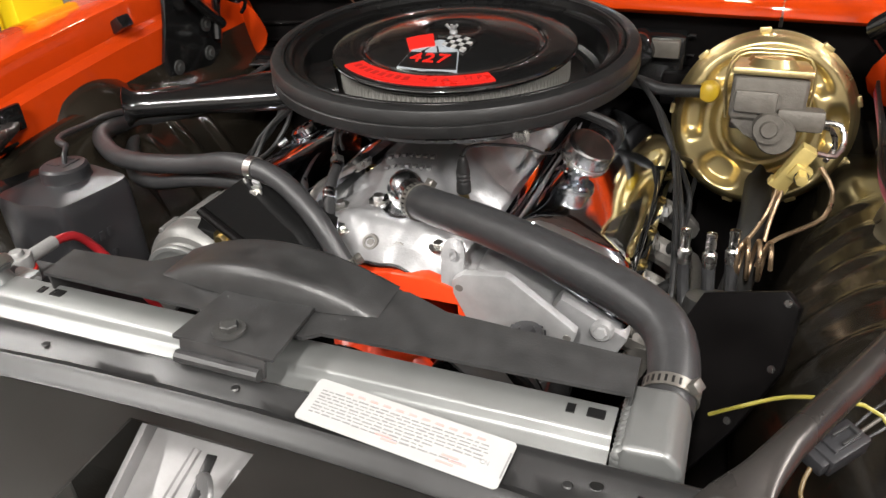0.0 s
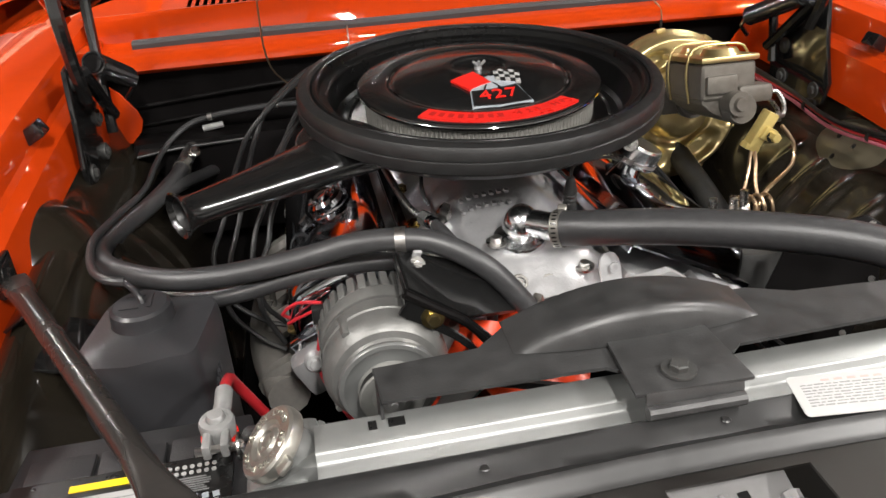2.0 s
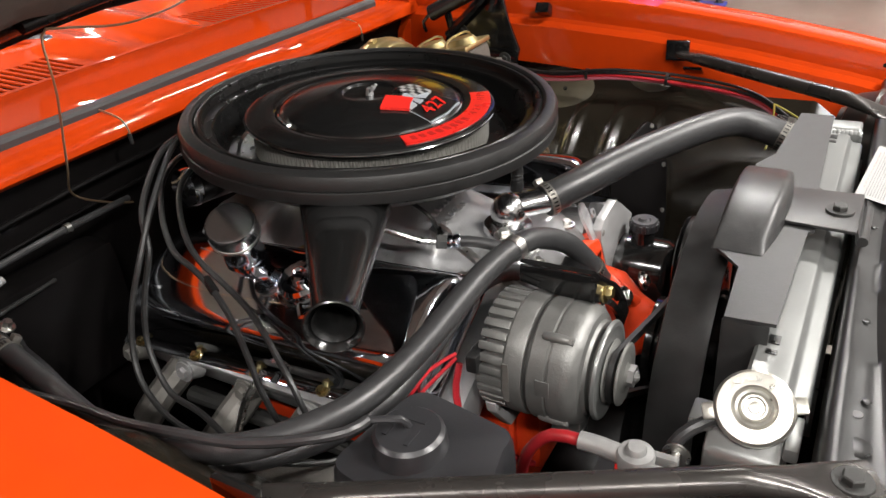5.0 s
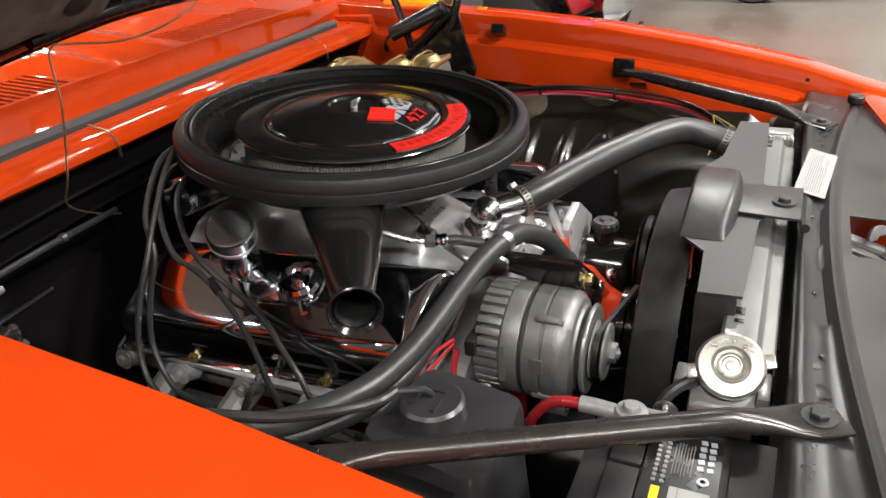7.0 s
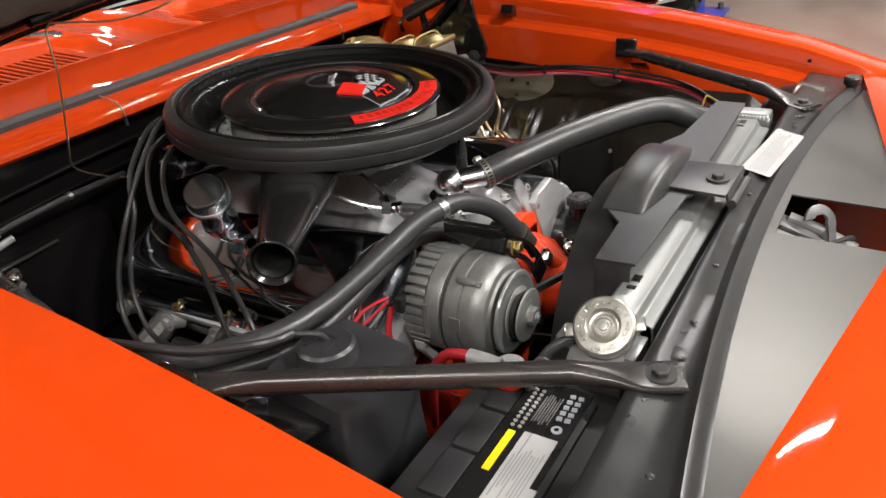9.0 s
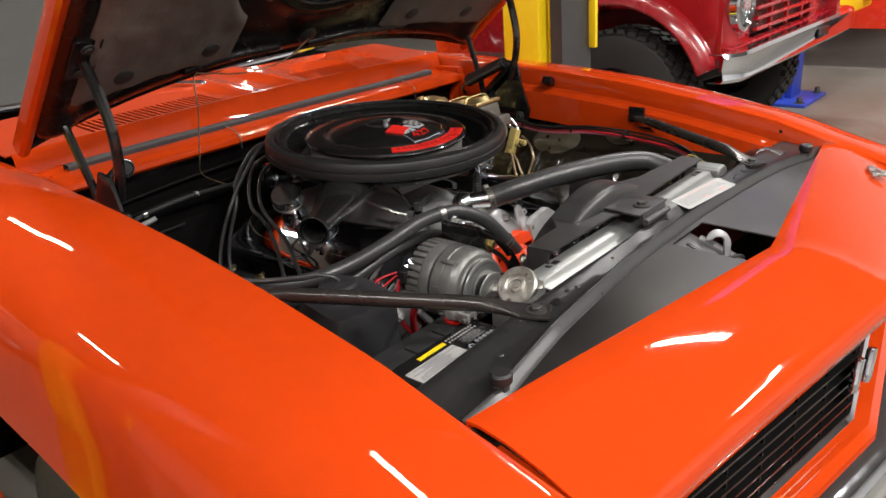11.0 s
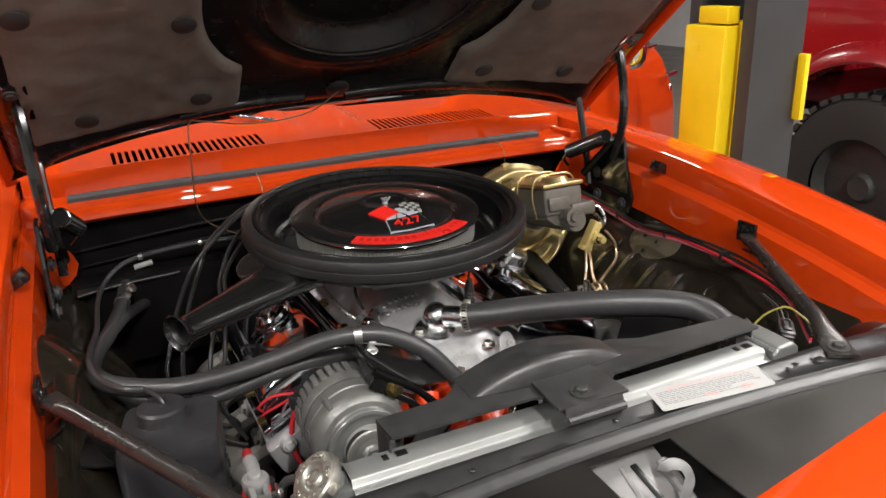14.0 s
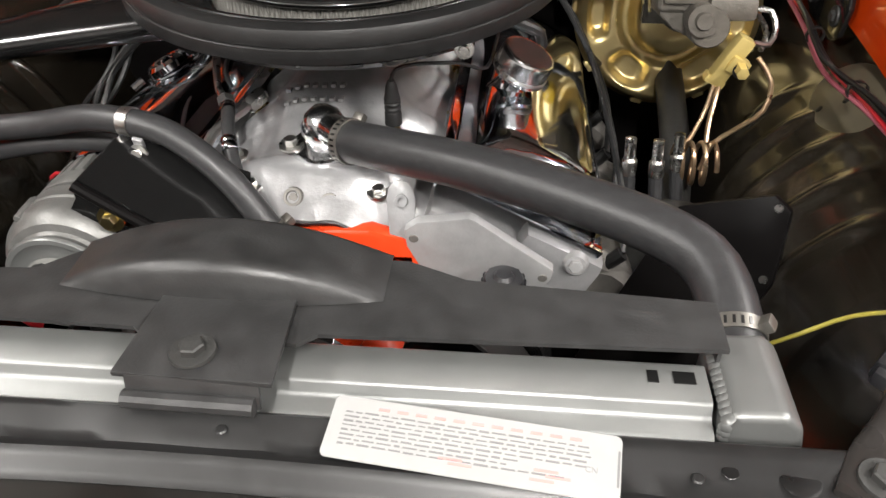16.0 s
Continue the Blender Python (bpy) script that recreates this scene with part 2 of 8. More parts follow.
def prism(poly, thick, m=None, bevel=0.0, seg=2):
    """A flat outline in x and y, pushed up by its thickness."""
    bm = bmesh.new()
    lo = [bm.verts.new((x, y, 0)) for x, y in poly]
    hi = [bm.verts.new((x, y, thick)) for x, y in poly]
    n = len(poly)
    bm.faces.new(lo[::-1])
    bm.faces.new(hi)
    for i in range(n):
        bm.faces.new((lo[i], lo[(i + 1) % n], hi[(i + 1) % n], hi[i]))
    if bevel:
        bmesh.ops.bevel(bm, geom=[e for e in bm.edges], offset=bevel, segments=seg, profile=0.6, affect="EDGES")
    if m:
        bm.transform(m)
    return bm


def sheet(f, us, vs, thick=0.0, hole=None):
    """A surface f(u, v) over two lists of steps, with thickness; hole(u, v) leaves cells out."""
    bm = bmesh.new()
    g = [[bm.verts.new(f(u, v)) for v in vs] for u in us]
    for i in range(len(us) - 1):
        for j in range(len(vs) - 1):
            if hole and hole((us[i] + us[i + 1]) / 2, (vs[j] + vs[j + 1]) / 2):
                continue
            bm.faces.new((g[i][j], g[i + 1][j], g[i + 1][j + 1], g[i][j + 1]))
    bmesh.ops.delete(bm, geom=[v for v in bm.verts if not v.link_faces], context="VERTS")
    if thick:
        bmesh.ops.recalc_face_normals(bm, faces=bm.faces)
        bmesh.ops.solidify(bm, geom=list(bm.faces), thickness=thick)
    return bm


def steps(a, b, n):
    return [a + (b - a) * i / n for i in range(n + 1)]


def lerp(x, table):
    if x <= table[0][0]:
        return table[0][1]
    for (a, p), (b, q) in zip(table, table[1:]):
        if x <= b:
            return p + (q - p) * (x - a) / (b - a)
    return table[-1][1]


def bolt(at, axis, r, h, washer=True):
    prof = [(0, h), (r * 0.86, h), (r, h * 0.85), (r, 0.0)]
    bm = lathe(prof, seg=6)
    if washer:
        bm = join(bm, lathe([(0, 0.0015), (r * 1.7, 0.0015), (r * 1.75, 0), (r * 1.75, -0.001), (0, -0.001)], seg=20))
    return moved(bm, axis_matrix(at, axis))


def lettering(text, size, m, thick=0.0005, spacing=1.0, align="CENTER"):
    """Text in the built-in font as a mesh."""
    cu = bpy.data.curves.new("text", "FONT")
    cu.body, cu.size, cu.align_x, cu.align_y, cu.extrude, cu.space_character = text, size, align, "CENTER", thick, spacing
    ob = bpy.data.objects.new("text", cu)
    scene.collection.objects.link(ob)
    me = bpy.data.meshes.new_from_object(ob.evaluated_get(bpy.context.evaluated_depsgraph_get()))
    bm = bmesh.new()
    bm.from_mesh(me)
    bpy.data.objects.remove(ob)
    bpy.data.curves.remove(cu)
    bpy.data.meshes.remove(me)
    bm.transform(m)
    return bm


def clamp_band(at, axis, r, w, parent, name="hose_clamp", material=None):
    """A worm-drive band with its screw housing."""
    z = Vector(axis).normalized()
    body = lathe([(r, -w / 2), (r + 0.0016, -w / 2), (r + 0.0016, w / 2), (r, w / 2), (r, -w / 2)], at, axis, 28)
    side = z.orthogonal().normalized()
    if side.z < 0:
        side = -side
    q = side.to_track_quat("Z", "Y").to_matrix().to_4x4()
    body = join(body, box(Vector(at) + side * (r + 0.005), (0.012, w * 0.9, 0.009), 0.002, q))
    band = part(name, body, material or CLAMPM, parent, "steel worm-drive clamp")
    across = z.cross(side)
    slots = []
    for i in range(22):
        an = 2 * math.pi * (i + 2) / 26
        out = side * math.cos(an) + across * math.sin(an)
        m = Matrix((across * math.cos(an) - side * math.sin(an), z, out)).transposed().to_4x4()
        slots.append(box(Vector(at) + out * (r + 0.0015), (0.0022, w * 0.55, 0.0006), 0, m))
    part("band_slots", join(*slots), BATTDARK, band, "row of punched slots")
    return band


# ---- garage ----
def garage():
    fl = box((0.5, 1, -0.05), (16, 18, 0.1))
    tagged(new("floor", mesh_of("floor", fl, CONCRETE)), "worn sealed grey-tan concrete workshop floor", "floor", kind="structure")
    for nm, c, s in (("wall_north", (0.5, 10.1, 2.1), (16, 0.2, 4.4)), ("wall_south", (0.5, -8.1, 2.1), (16, 0.2, 4.4)),
                     ("wall_east", (8.6, 1, 2.1), (0.2, 18.4, 4.4)), ("wall_west", (-7.6, 1, 2.1), (0.2, 18.4, 4.4))):
        tagged(new(nm, mesh_of(nm, box(c, s), WALLDARK if nm == "wall_north" else WALLM)), "plain painted workshop wall", "wall", kind="structure")
    tagged(new("ceiling", mesh_of("ceiling", box((0.5, 1, CEILING + 0.15), (16.4, 18.4, 0.2)), CEILM)), "pale panelled workshop ceiling", "ceiling", kind="structure")
    for x, y, share in LAMP_SPOTS:
        lamp = thing("ceiling_light", (x, y, CEILING), "long white strip light under the ceiling", "ceiling light", "workshop ceiling lights")
        part("housing", join(box((x, y, CEILING + 0.02), (0.16, 1.8, 0.06), 0.01), box((x - 0.07, y, CEILING - 0.02), (0.01, 1.8, 0.03)),
                             box((x + 0.07, y, CEILING - 0.02), (0.01, 1.8, 0.03))), WHITE, lamp)
        part("diffuser", box((x, y, CEILING - 0.016), (0.11, 1.74, 0.012), 0.004), LENS, lamp)
        d = bpy.data.lights.new("strip", "AREA")
        d.shape, d.size, d.size_y, d.energy, d.color = "RECTANGLE", 0.12, 1.7, LAMP_WATTS * share, (1.0, 0.965, 0.925)
        ob = new("strip_lamp", d)
        ob.location = (x, y, CEILING - 0.04)


garage()

# ---- the orange car's body ----
CX = 0.005
EDGE = [(-0.40, 0.715), (-0.34, 0.735), (-0.25, 0.765), (-0.14, 0.795), (0.0, 0.836), (0.2, 0.873), (0.4, 0.902), (0.6, 0.92), (0.8, 0.932), (1.1, 0.945), (1.35, 0.95)]
car = thing("car", (0, 0.4, 0), "bright orange classic coupe, hood propped open and door ajar", "car")

FENDER_SECTION = [(0.618, -0.135), (0.622, -0.10), (0.628, -0.060), (0.645, -0.052), (0.650, -0.045), (0.652, -0.008), (0.656, 0.0), (0.664, 0.002), (0.70, 0.002), (0.75, -0.002),
                  (0.80, -0.012), (0.835, -0.025), (0.862, -0.044), (0.88, -0.064), (0.892, -0.09), (0.905, -0.13), (0.922, -0.22), (0.932, -0.32), (0.93, -0.42), (0.915, -0.52), (0.90, -0.60)]


def fender(s):
    ys = steps(-0.40, 1.30, 48)

    def f(y, k):
        x, dz = FENDER_SECTION[k]
        # the wing pulls in and rolls down at its front end
        roll = max(0.0, (-0.22 - y) / 0.18)
        z = lerp(y, EDGE) + dz - 0.05 * roll * roll * (1 if k > 5 else 0)
        if k > 8:
            x -= 0.05 * roll * roll
        if k < 6 and y < -0.14:
            z = lerp(y, EDGE) + dz * 0.4
        # opening of the wheel
        return (CX + s * x, y, z)

    def wheel(y, k):
        return k > 14 and (y - 0.42) ** 2 + (lerp(y, EDGE) + FENDER_SECTION[min(20, int(k + 0.5))][1] - 0.33) ** 2 < 0.115
    bm = sheet(f, ys, list(range(len(FENDER_SECTION))), 0.004, wheel)
    return part("fender", bm, ORANGE, car, "orange painted front fender", 28)


for s in (-1, 1):
    fender(s)


def nose():
    """Header panel: a shallow V from above, rolled over at its front edge."""
    def f(x, k):
        a = abs(x)
        yr, yf = -0.222 + 0.168 * a, -0.402 + 0.16 * a
        zr, zf = 0.792 + 0.002 * a, 0.768 - 0.03 * a
        prof = [(0.0, -0.03), (0.0, 0.0), (0.1, 0.006), (0.3, 0.010), (0.55, 0.008), (0.8, 0.0), (0.93, -0.004), (1.0, -0.012), (1.04, -0.028), (1.03, -0.045), (0.98, -0.055), (0.85, -0.062)]
        t, dz = prof[k]
        ridge = 0.004 * math.exp(-(a / 0.02) ** 2) * min(1, t * 4)
        z = zr + (zf - zr) * min(1, t) + dz + ridge
        if a > 0.45 and k > 0:
            z -= 0.010 * ((a - 0.45) / 0.2) ** 2 * min(1, t + 0.2)
        return (CX + 0.01 + x, yr + (yf - yr) * t, z)
    part("header_panel", sheet(f, steps(-0.65, 0.645, 52), list(range(12)), 0.004), ORANGE, car, "orange nose panel with a shallow centre ridge", 40)

    # lower bezel and grille
    def g(x, k):
        a = abs(x)
        yf = -0.40 + 0.16 * a
        prof = [(0.045, 0.525), (0.0, 0.525), (-0.012, 0.515), (-0.014, 0.495), (0.0, 0.478), (0.03, 0.47)]
        dy, z = prof[k]
        return (CX + x, yf + dy, z)
    part("grille_bezel", sheet(g, steps(-0.66, 0.66, 40), list(range(6)), 0.004), ORANGE, car, "orange lower bezel under the grille", 40)

    for s in (-1, 1):
        part("headlight_panel", box((CX + s * 0.70, -0.275, 0.60), (0.12, 0.05, 0.24), 0.012), ORANGE, car)
    grille = part("grille", sheet(lambda x, z: (CX + x, -0.335 + 0.16 * abs(x), z), steps(-0.645, 0.645, 30), [0.50, 0.73], 0.004), FIRE, car, "black recessed grille")
    for i in range(9):
        z = 0.535 + 0.0215 * i
        bar = sheet(lambda x, k: (CX + x, -0.372 + 0.16 * abs(x) + (0.03 if k in (0, 3) else 0), z + (0.0022 if k < 2 else -0.0022)), steps(-0.64, 0.64, 20), [0, 1, 2, 3], 0.001)
        part("grille_bar", bar, PANBLACK, grille)
    for i in range(15):
        x = -0.63 + 0.09 * i
        part("grille_divider", box((CX + x, -0.352 + 0.16 * abs(x), 0.615), (0.004, 0.03, 0.2)), PANBLACK, grille)
    for z in (0.527, 0.722):
        part("grille_trim", sheet(lambda x, k: (CX + x, -0.378 + 0.16 * abs(x) + 0.004 * k, z + 0.003 * k), steps(-0.645, 0.645, 30), [0, 1, 2], 0.002), CHROME, grille, "bright trim strip")
    # emblem on the grille and on the nose, plain bright shapes
    em = join(box((CX - 0.03, -0.378, 0.625), (0.03, 0.012, 0.055), 0.004, Euler((0, 0.3, 0)).to_matrix().to_4x4()),
              box((CX + 0.012, -0.385, 0.625), (0.03, 0.012, 0.055), 0.004, Euler((0, 0.3, 0)).to_matrix().to_4x4()))
    part("grille_emblem", em, CHROME, car, "plain bright emblem on the grille")
    m = Matrix.Translation((0.528, -0.257, 0.777)) @ Euler((radians(4), 0, radians(12))).to_matrix().to_4x4()
    em = join(moved(prism([(-0.03, 0.008), (-0.012, 0.010), (0.0, -0.012), (0.012, 0.010), (0.03, 0.008), (0.008, -0.024), (-0.008, -0.024)], 0.005, bevel=0.001), m),
              moved(prism([(-0.006, 0.012), (0.034, 0.02), (0.038, 0.006), (0.006, 0.0)], 0.006, bevel=0.001), m))
    part("nose_emblem", em, STEEL, car, "small bright badge on the nose")

    def b(x, k):
        a = abs(x)
        yf = -0.43 + 0.16 * a + (0.12 * max(0, a - 0.72) if a > 0.72 else 0)
        prof = [(0.04, 0.50), (0.005, 0.505), (-0.02, 0.485), (-0.028, 0.455), (-0.02, 0.425), (0.0, 0.41), (0.04, 0.408)]
        dy, z = prof[k]
        return (CX + x, yf + dy, z)
    part("bumper", sheet(b, steps(-0.86, 0.86, 52), list(range(7)), 0.003), CHROME, car, "chrome front bumper", 50)

    def v(x, k):
        dy, z = [(0.0, 0.405), (-0.01, 0.39), (0.03, 0.30), (0.09, 0.24)][k]
        return (CX + x, -0.42 + 0.16 * abs(x) + dy, z)
    part("valance", sheet(v, steps(-0.84, 0.84, 40), list(range(4)), 0.004), SATIN, car, "black valance below the bumper")


nose()


def cowl_z(x, y):
    rise = min(1.0, max(0.0, (y - 1.06) / 0.04))
    crown = 0.010 * (1 - (x / 0.66) ** 2)
    emboss = 0.007 * math.exp(-((abs(x - 0.01) - 0.075) / 0.035) ** 4) * rise
    dish = -0.003 * sum(math.exp(-((x - c) / 0.175) ** 8) for c in (-0.305, 0.31)) * rise
    crown += 0.0018 * noise.noise((x * 7, y * 9, 1.0)) * rise
    return 0.957 + crown + 0.08 * max(0, y - 1.06) + emboss + dish


def cowl():
    # front lip and seal ledge, bowed a little towards the ends
    def f(x, k):
        prof = [(0.972, 0.874), (0.956, 0.879), (0.951, 0.884), (0.952, 0.894), (0.957, 0.9015), (0.965, 0.904), (1.00, 0.907), (1.030, 0.907), (1.034, 0.912), (1.041, 0.950), (1.047, 0.960)]
        y, z = prof[k]
        y -= 0.012 * (x / 0.6) ** 2 if k < 8 else 0.0
        y += 0.0025 * math.sin(x * 9) if 0 < k < 6 else 0
        if k == 10:
            z = cowl_z(x, 1.047)
        return (CX + x, y, z)
    part("cowl_lip", sheet(f, steps(-0.645, 0.645, 64), list(range(11)), 0.003), ORANGE, car, "orange cowl lip in front of the vents", 40)
    # top with two rows of long open slots
    xs, slots = [-0.655], []
    for lo, hi, n in ((-0.468, -0.132, 23), (0.143, 0.474, 24)):
        for i in range(n):
            a = lo + (hi - lo) * i / n
            xs += [a, a + 0.0082]
            slots.append(a + 0.0041)
    xs = sorted(xs + [-0.60, -0.54, -0.50, -0.12, -0.105, -0.09, -0.075, -0.06, -0.045, -0.03, -0.015, 0, 0.015, 0.03, 0.045, 0.06, 0.075, 0.09, 0.105, 0.12, 0.13, 0.50, 0.54, 0.58, 0.62, 0.655])
    rows = [1.047, 1.052, 1.060, 1.163, 1.172, 1.20, 1.27, 1.33]

    def g(x, k):
        y = rows[k]
        return (CX + x, y, cowl_z(x, y))
    part("cowl_panel", sheet(g, xs, list(range(8)), 0.003, lambda x, k: 2 < k < 3 and any(abs(x - q) < 0.002 for q in slots)), ORANGE, car, "orange cowl top with two rows of vent slots", 40)
    part("cowl_plenum", box((CX, 1.19, 0.87), (1.26, 0.27, 0.03)), FIRE, car)
    for s in (-1, 1):
        part("cowl_end", box((CX + s * 0.636, 0.99, 0.898), (0.03, 0.10, 0.05), 0.008), ORANGE, car)
        part("bolt", bolt((CX + s * 0.60, 0.985, 0.9065), (0, 0, 1), 0.006, 0.005), ORANGE, car)
    # long foam seal on the ledge
    seal = [(-0.0145, 0.0), (-0.015, 0.009), (-0.012, 0.0135), (0.0, 0.0145), (0.010, 0.013), (0.013, 0.007), (0.013, 0.0)]
    part("cowl_seal", sheet(lambda x, k: (x, 1.016 - 0.014 * (x / 0.56) ** 2 + seal[k][0], 0.9092 + seal[k][1] + 0.001 * math.sin(13 * x)), steps(-0.560, 0.560, 30), list(range(7)), 0.002), GREYRUB, car, "flat grey foam rubber seal strip")
    for x in (-0.178, 0.430):
        hk = part("seal_hook", tube([(x + 0.004, 1.004, 0.914), (x + 0.002, 0.985, 0.9125), (x + 0.001, 0.962, 0.9085), (x, 0.946, 0.901), (x, 0.940, 0.889), (x, 0.941, 0.876)], 0.0014, 6), TAN, car, "thin bent wire hook over the cowl lip")
        part("hook_end", tube([(x, 0.941, 0.884), (x, 0.941, 0.868)], 0.003, 8), RUBBER, hk)
    wip = part("wiper_pivot", lathe([(0, 0.016), (0.007, 0.016), (0.010, 0.012), (0.014, 0.0)], (-0.075, 1.225, 0.975), seg=18), CHROME, car, "chrome wiper pivot")
    part("arm", tube([(-0.075, 1.225, 0.987), (-0.11, 1.262, 0.990), (-0.17, 1.32, 0.998)], (0.008, 0.004), 8), CHROME, wip)


cowl()


def firewall():
    def f(x, k):
        prof = [(0.970, 0.880), (0.988, 0.84), (0.985, 0.80), (0.99, 0.72), (0.975, 0.60), (0.95, 0.45), (0.97, 0.30)]
        y, z = prof[k]
        return (CX + x, y + 0.004 * math.sin(7 * x + k), z)
    part("firewall", sheet(f, steps(-0.64, 0.64, 30), list(range(7)), 0.004), FIRE, car, "black firewall")
    for z, h in ((0.825, 0.004), (0.79, 0.003)):
        part("firewall_seam", tube([(-0.62, 0.975, z - 0.02), (-0.3, 0.968, z + 0.006), (0.0, 0.972, z + 0.01), (0.3, 0.972, z + 0.012)], h, 8), FIRE, car)
    part("heater_box", box((-0.43, 0.95, 0.66), (0.32, 0.07, 0.20), 0.02), FIRE, car, "black heater cover on the firewall")
    part("heater_cover_fin", prism([(-0.575, 0.885), (-0.50, 0.905), (-0.376, 0.915), (-0.376, 0.95), (-0.575, 0.95)], 0.004, Matrix.Translation((0, 0, 0.744)), 0.001), SATIN, car, "black triangular heater shelf")
    part("heater_cover_lip", tube([(-0.575, 0.883, 0.746), (-0.50, 0.902, 0.748), (-0.376, 0.913, 0.749)], 0.003, 8), SATIN, car)
    for s in (-1, 1):
        tongue = [(0.640, 0.865), (0.622, 0.868), (0.596, 0.845), (0.574, 0.812), (0.568, 0.792), (0.576, 0.770), (0.594, 0.752), (0.618, 0.744), (0.640, 0.744)]
        part("fender_tongue", prism([(CX + s * x, z) for x, z in tongue], 0.005, Matrix(((1, 0, 0, 0), (0, 0, 1, 0.945), (0, 1, 0, 0), (0, 0, 0, 1))), 0.0022), ORANGE, car, "orange fender end tab behind the hinge")


firewall()


def inner_fender(s):
    def row(y):
        arch = math.exp(-((y - 0.47) / 0.30) ** 2)
        top = lerp(y, EDGE)
        if s > 0:
            return [(0.628, top - 0.09), (0.632, top - 0.115), (0.638, 0.755 + 0.020 * arch), (0.600, 0.715 + 0.025 * arch), (0.545 - 0.01 * arch, 0.655 + 0.02 * arch), (0.51 - 0.05 * arch, 0.55), (0.49 - 0.05 * arch, 0.42), (0.48, 0.28)]
        return [(0.628, top - 0.09), (0.624, top - 0.115), (0.606, 0.750 + 0.050 * arch), (0.572, 0.715 + 0.060 * arch), (0.535 - 0.02 * arch, 0.64 + 0.05 * arch), (0.51 - 0.05 * arch, 0.55), (0.49 - 0.05 * arch, 0.42), (0.48, 0.28)]

    def f(y, k):
        pts = row(y)
        i = min(6, int(k))
        q = k - i
        a, b, c, d = pts[max(0, i - 1)], pts[i], pts[i + 1], pts[min(7, i + 2)]
        x, z = [b[n] + 0.5 * q * (c[n] - a[n] + q * (2 * a[n] - 5 * b[n] + 4 * c[n] - d[n] + q * (3 * (b[n] - c[n]) + d[n] - a[n]))) for n in (0, 1)]
        if y < 0.08:
            x += 0.06 * min(1, (0.08 - y) / 0.1) * (0 if k < 2 else 1)
        # short pressed ribs below the shoulder
        lean = y - 0.02 * (k - 4)
        press = sum(math.exp(-((lean - (0.36 + 0.078 * n)) / 0.0105) ** 2) for n in range(5)) * math.exp(-((k - 4.05) / 0.55) ** 4)
        return (CX + s * (x - 0.0075 * press), y, z + 0.004 * press)
    ks = [0, 0.5, 1, 1.5, 2, 2.4, 2.7, 3, 3.15, 3.3, 3.45, 3.6, 3.75, 3.9, 4.05, 4.2, 4.35, 4.5, 4.65, 4.8, 5, 5.5, 6, 6.5, 7]
    inf = part("inner_fender", sheet(f, steps(-0.08, 0.985, 210), ks, 0.003), WELLM, car, "black painted inner fender with pressed ribs", 60)
    if s < 0:
        part("tower_bulge", lathe([(0.0, 0.034), (0.04, 0.030), (0.075, 0.016), (0.095, -0.004), (0.10, -0.02)], (-0.598, 0.50, 0.775), (0.70, 0, 0.71), 32), WELLM, inf, "pressed bulge in the inner fender")
    else:
        def stretched(bm, c, q):
            return moved(bm, Matrix.Translation(c) @ Matrix.Diagonal((1, q, 1, 1)) @ Matrix.Translation(-Vector(c)))
        # driver-side bulges carry the painted-in sheen; the passenger one stays dark
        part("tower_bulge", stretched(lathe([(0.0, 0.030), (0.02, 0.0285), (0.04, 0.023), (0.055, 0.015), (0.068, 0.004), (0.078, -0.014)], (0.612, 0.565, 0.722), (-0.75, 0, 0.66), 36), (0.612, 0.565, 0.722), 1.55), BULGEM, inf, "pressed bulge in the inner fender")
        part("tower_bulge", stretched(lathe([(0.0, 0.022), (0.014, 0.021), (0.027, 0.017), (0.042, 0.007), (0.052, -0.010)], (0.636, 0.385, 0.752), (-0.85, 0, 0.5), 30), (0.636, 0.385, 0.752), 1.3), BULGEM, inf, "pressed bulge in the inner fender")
        for dy, dz in ((0.02, 0.01), (-0.02, 0.005), (0.0, -0.025)):
            part("bulge_hole", lathe([(0, 0.0006), (0.004, 0.0006), (0.005, 0)], Vector((0.612, 0.575 + dy, 0.722)) + Vector((-0.75, 0, 0.66)) * 0.0295 + Vector((dz * 0.66, 0, dz * 0.75)), (-0.75, 0, 0.66), 12), BATTDARK, inf)
    return inf


for s in (-1, 1):
    inner_fender(s)

# under the engine
part("crossmember", join(box((0, 0.3, 0.27), (0.9, 0.16, 0.08), 0.02), box((-0.42, 0.45, 0.27), (0.09, 1.1, 0.1), 0.02), box((0.42, 0.45, 0.27), (0.09, 1.1, 0.1), 0.02)), FIRE, car, "black subframe")
part("splash_pan", box((0, 0.45, 0.20), (1.2, 1.1, 0.01)), FIRE, car)


def support_front(x):
    a = min(abs(x), 0.58)
    return -0.058 - 0.15 * a ** 2


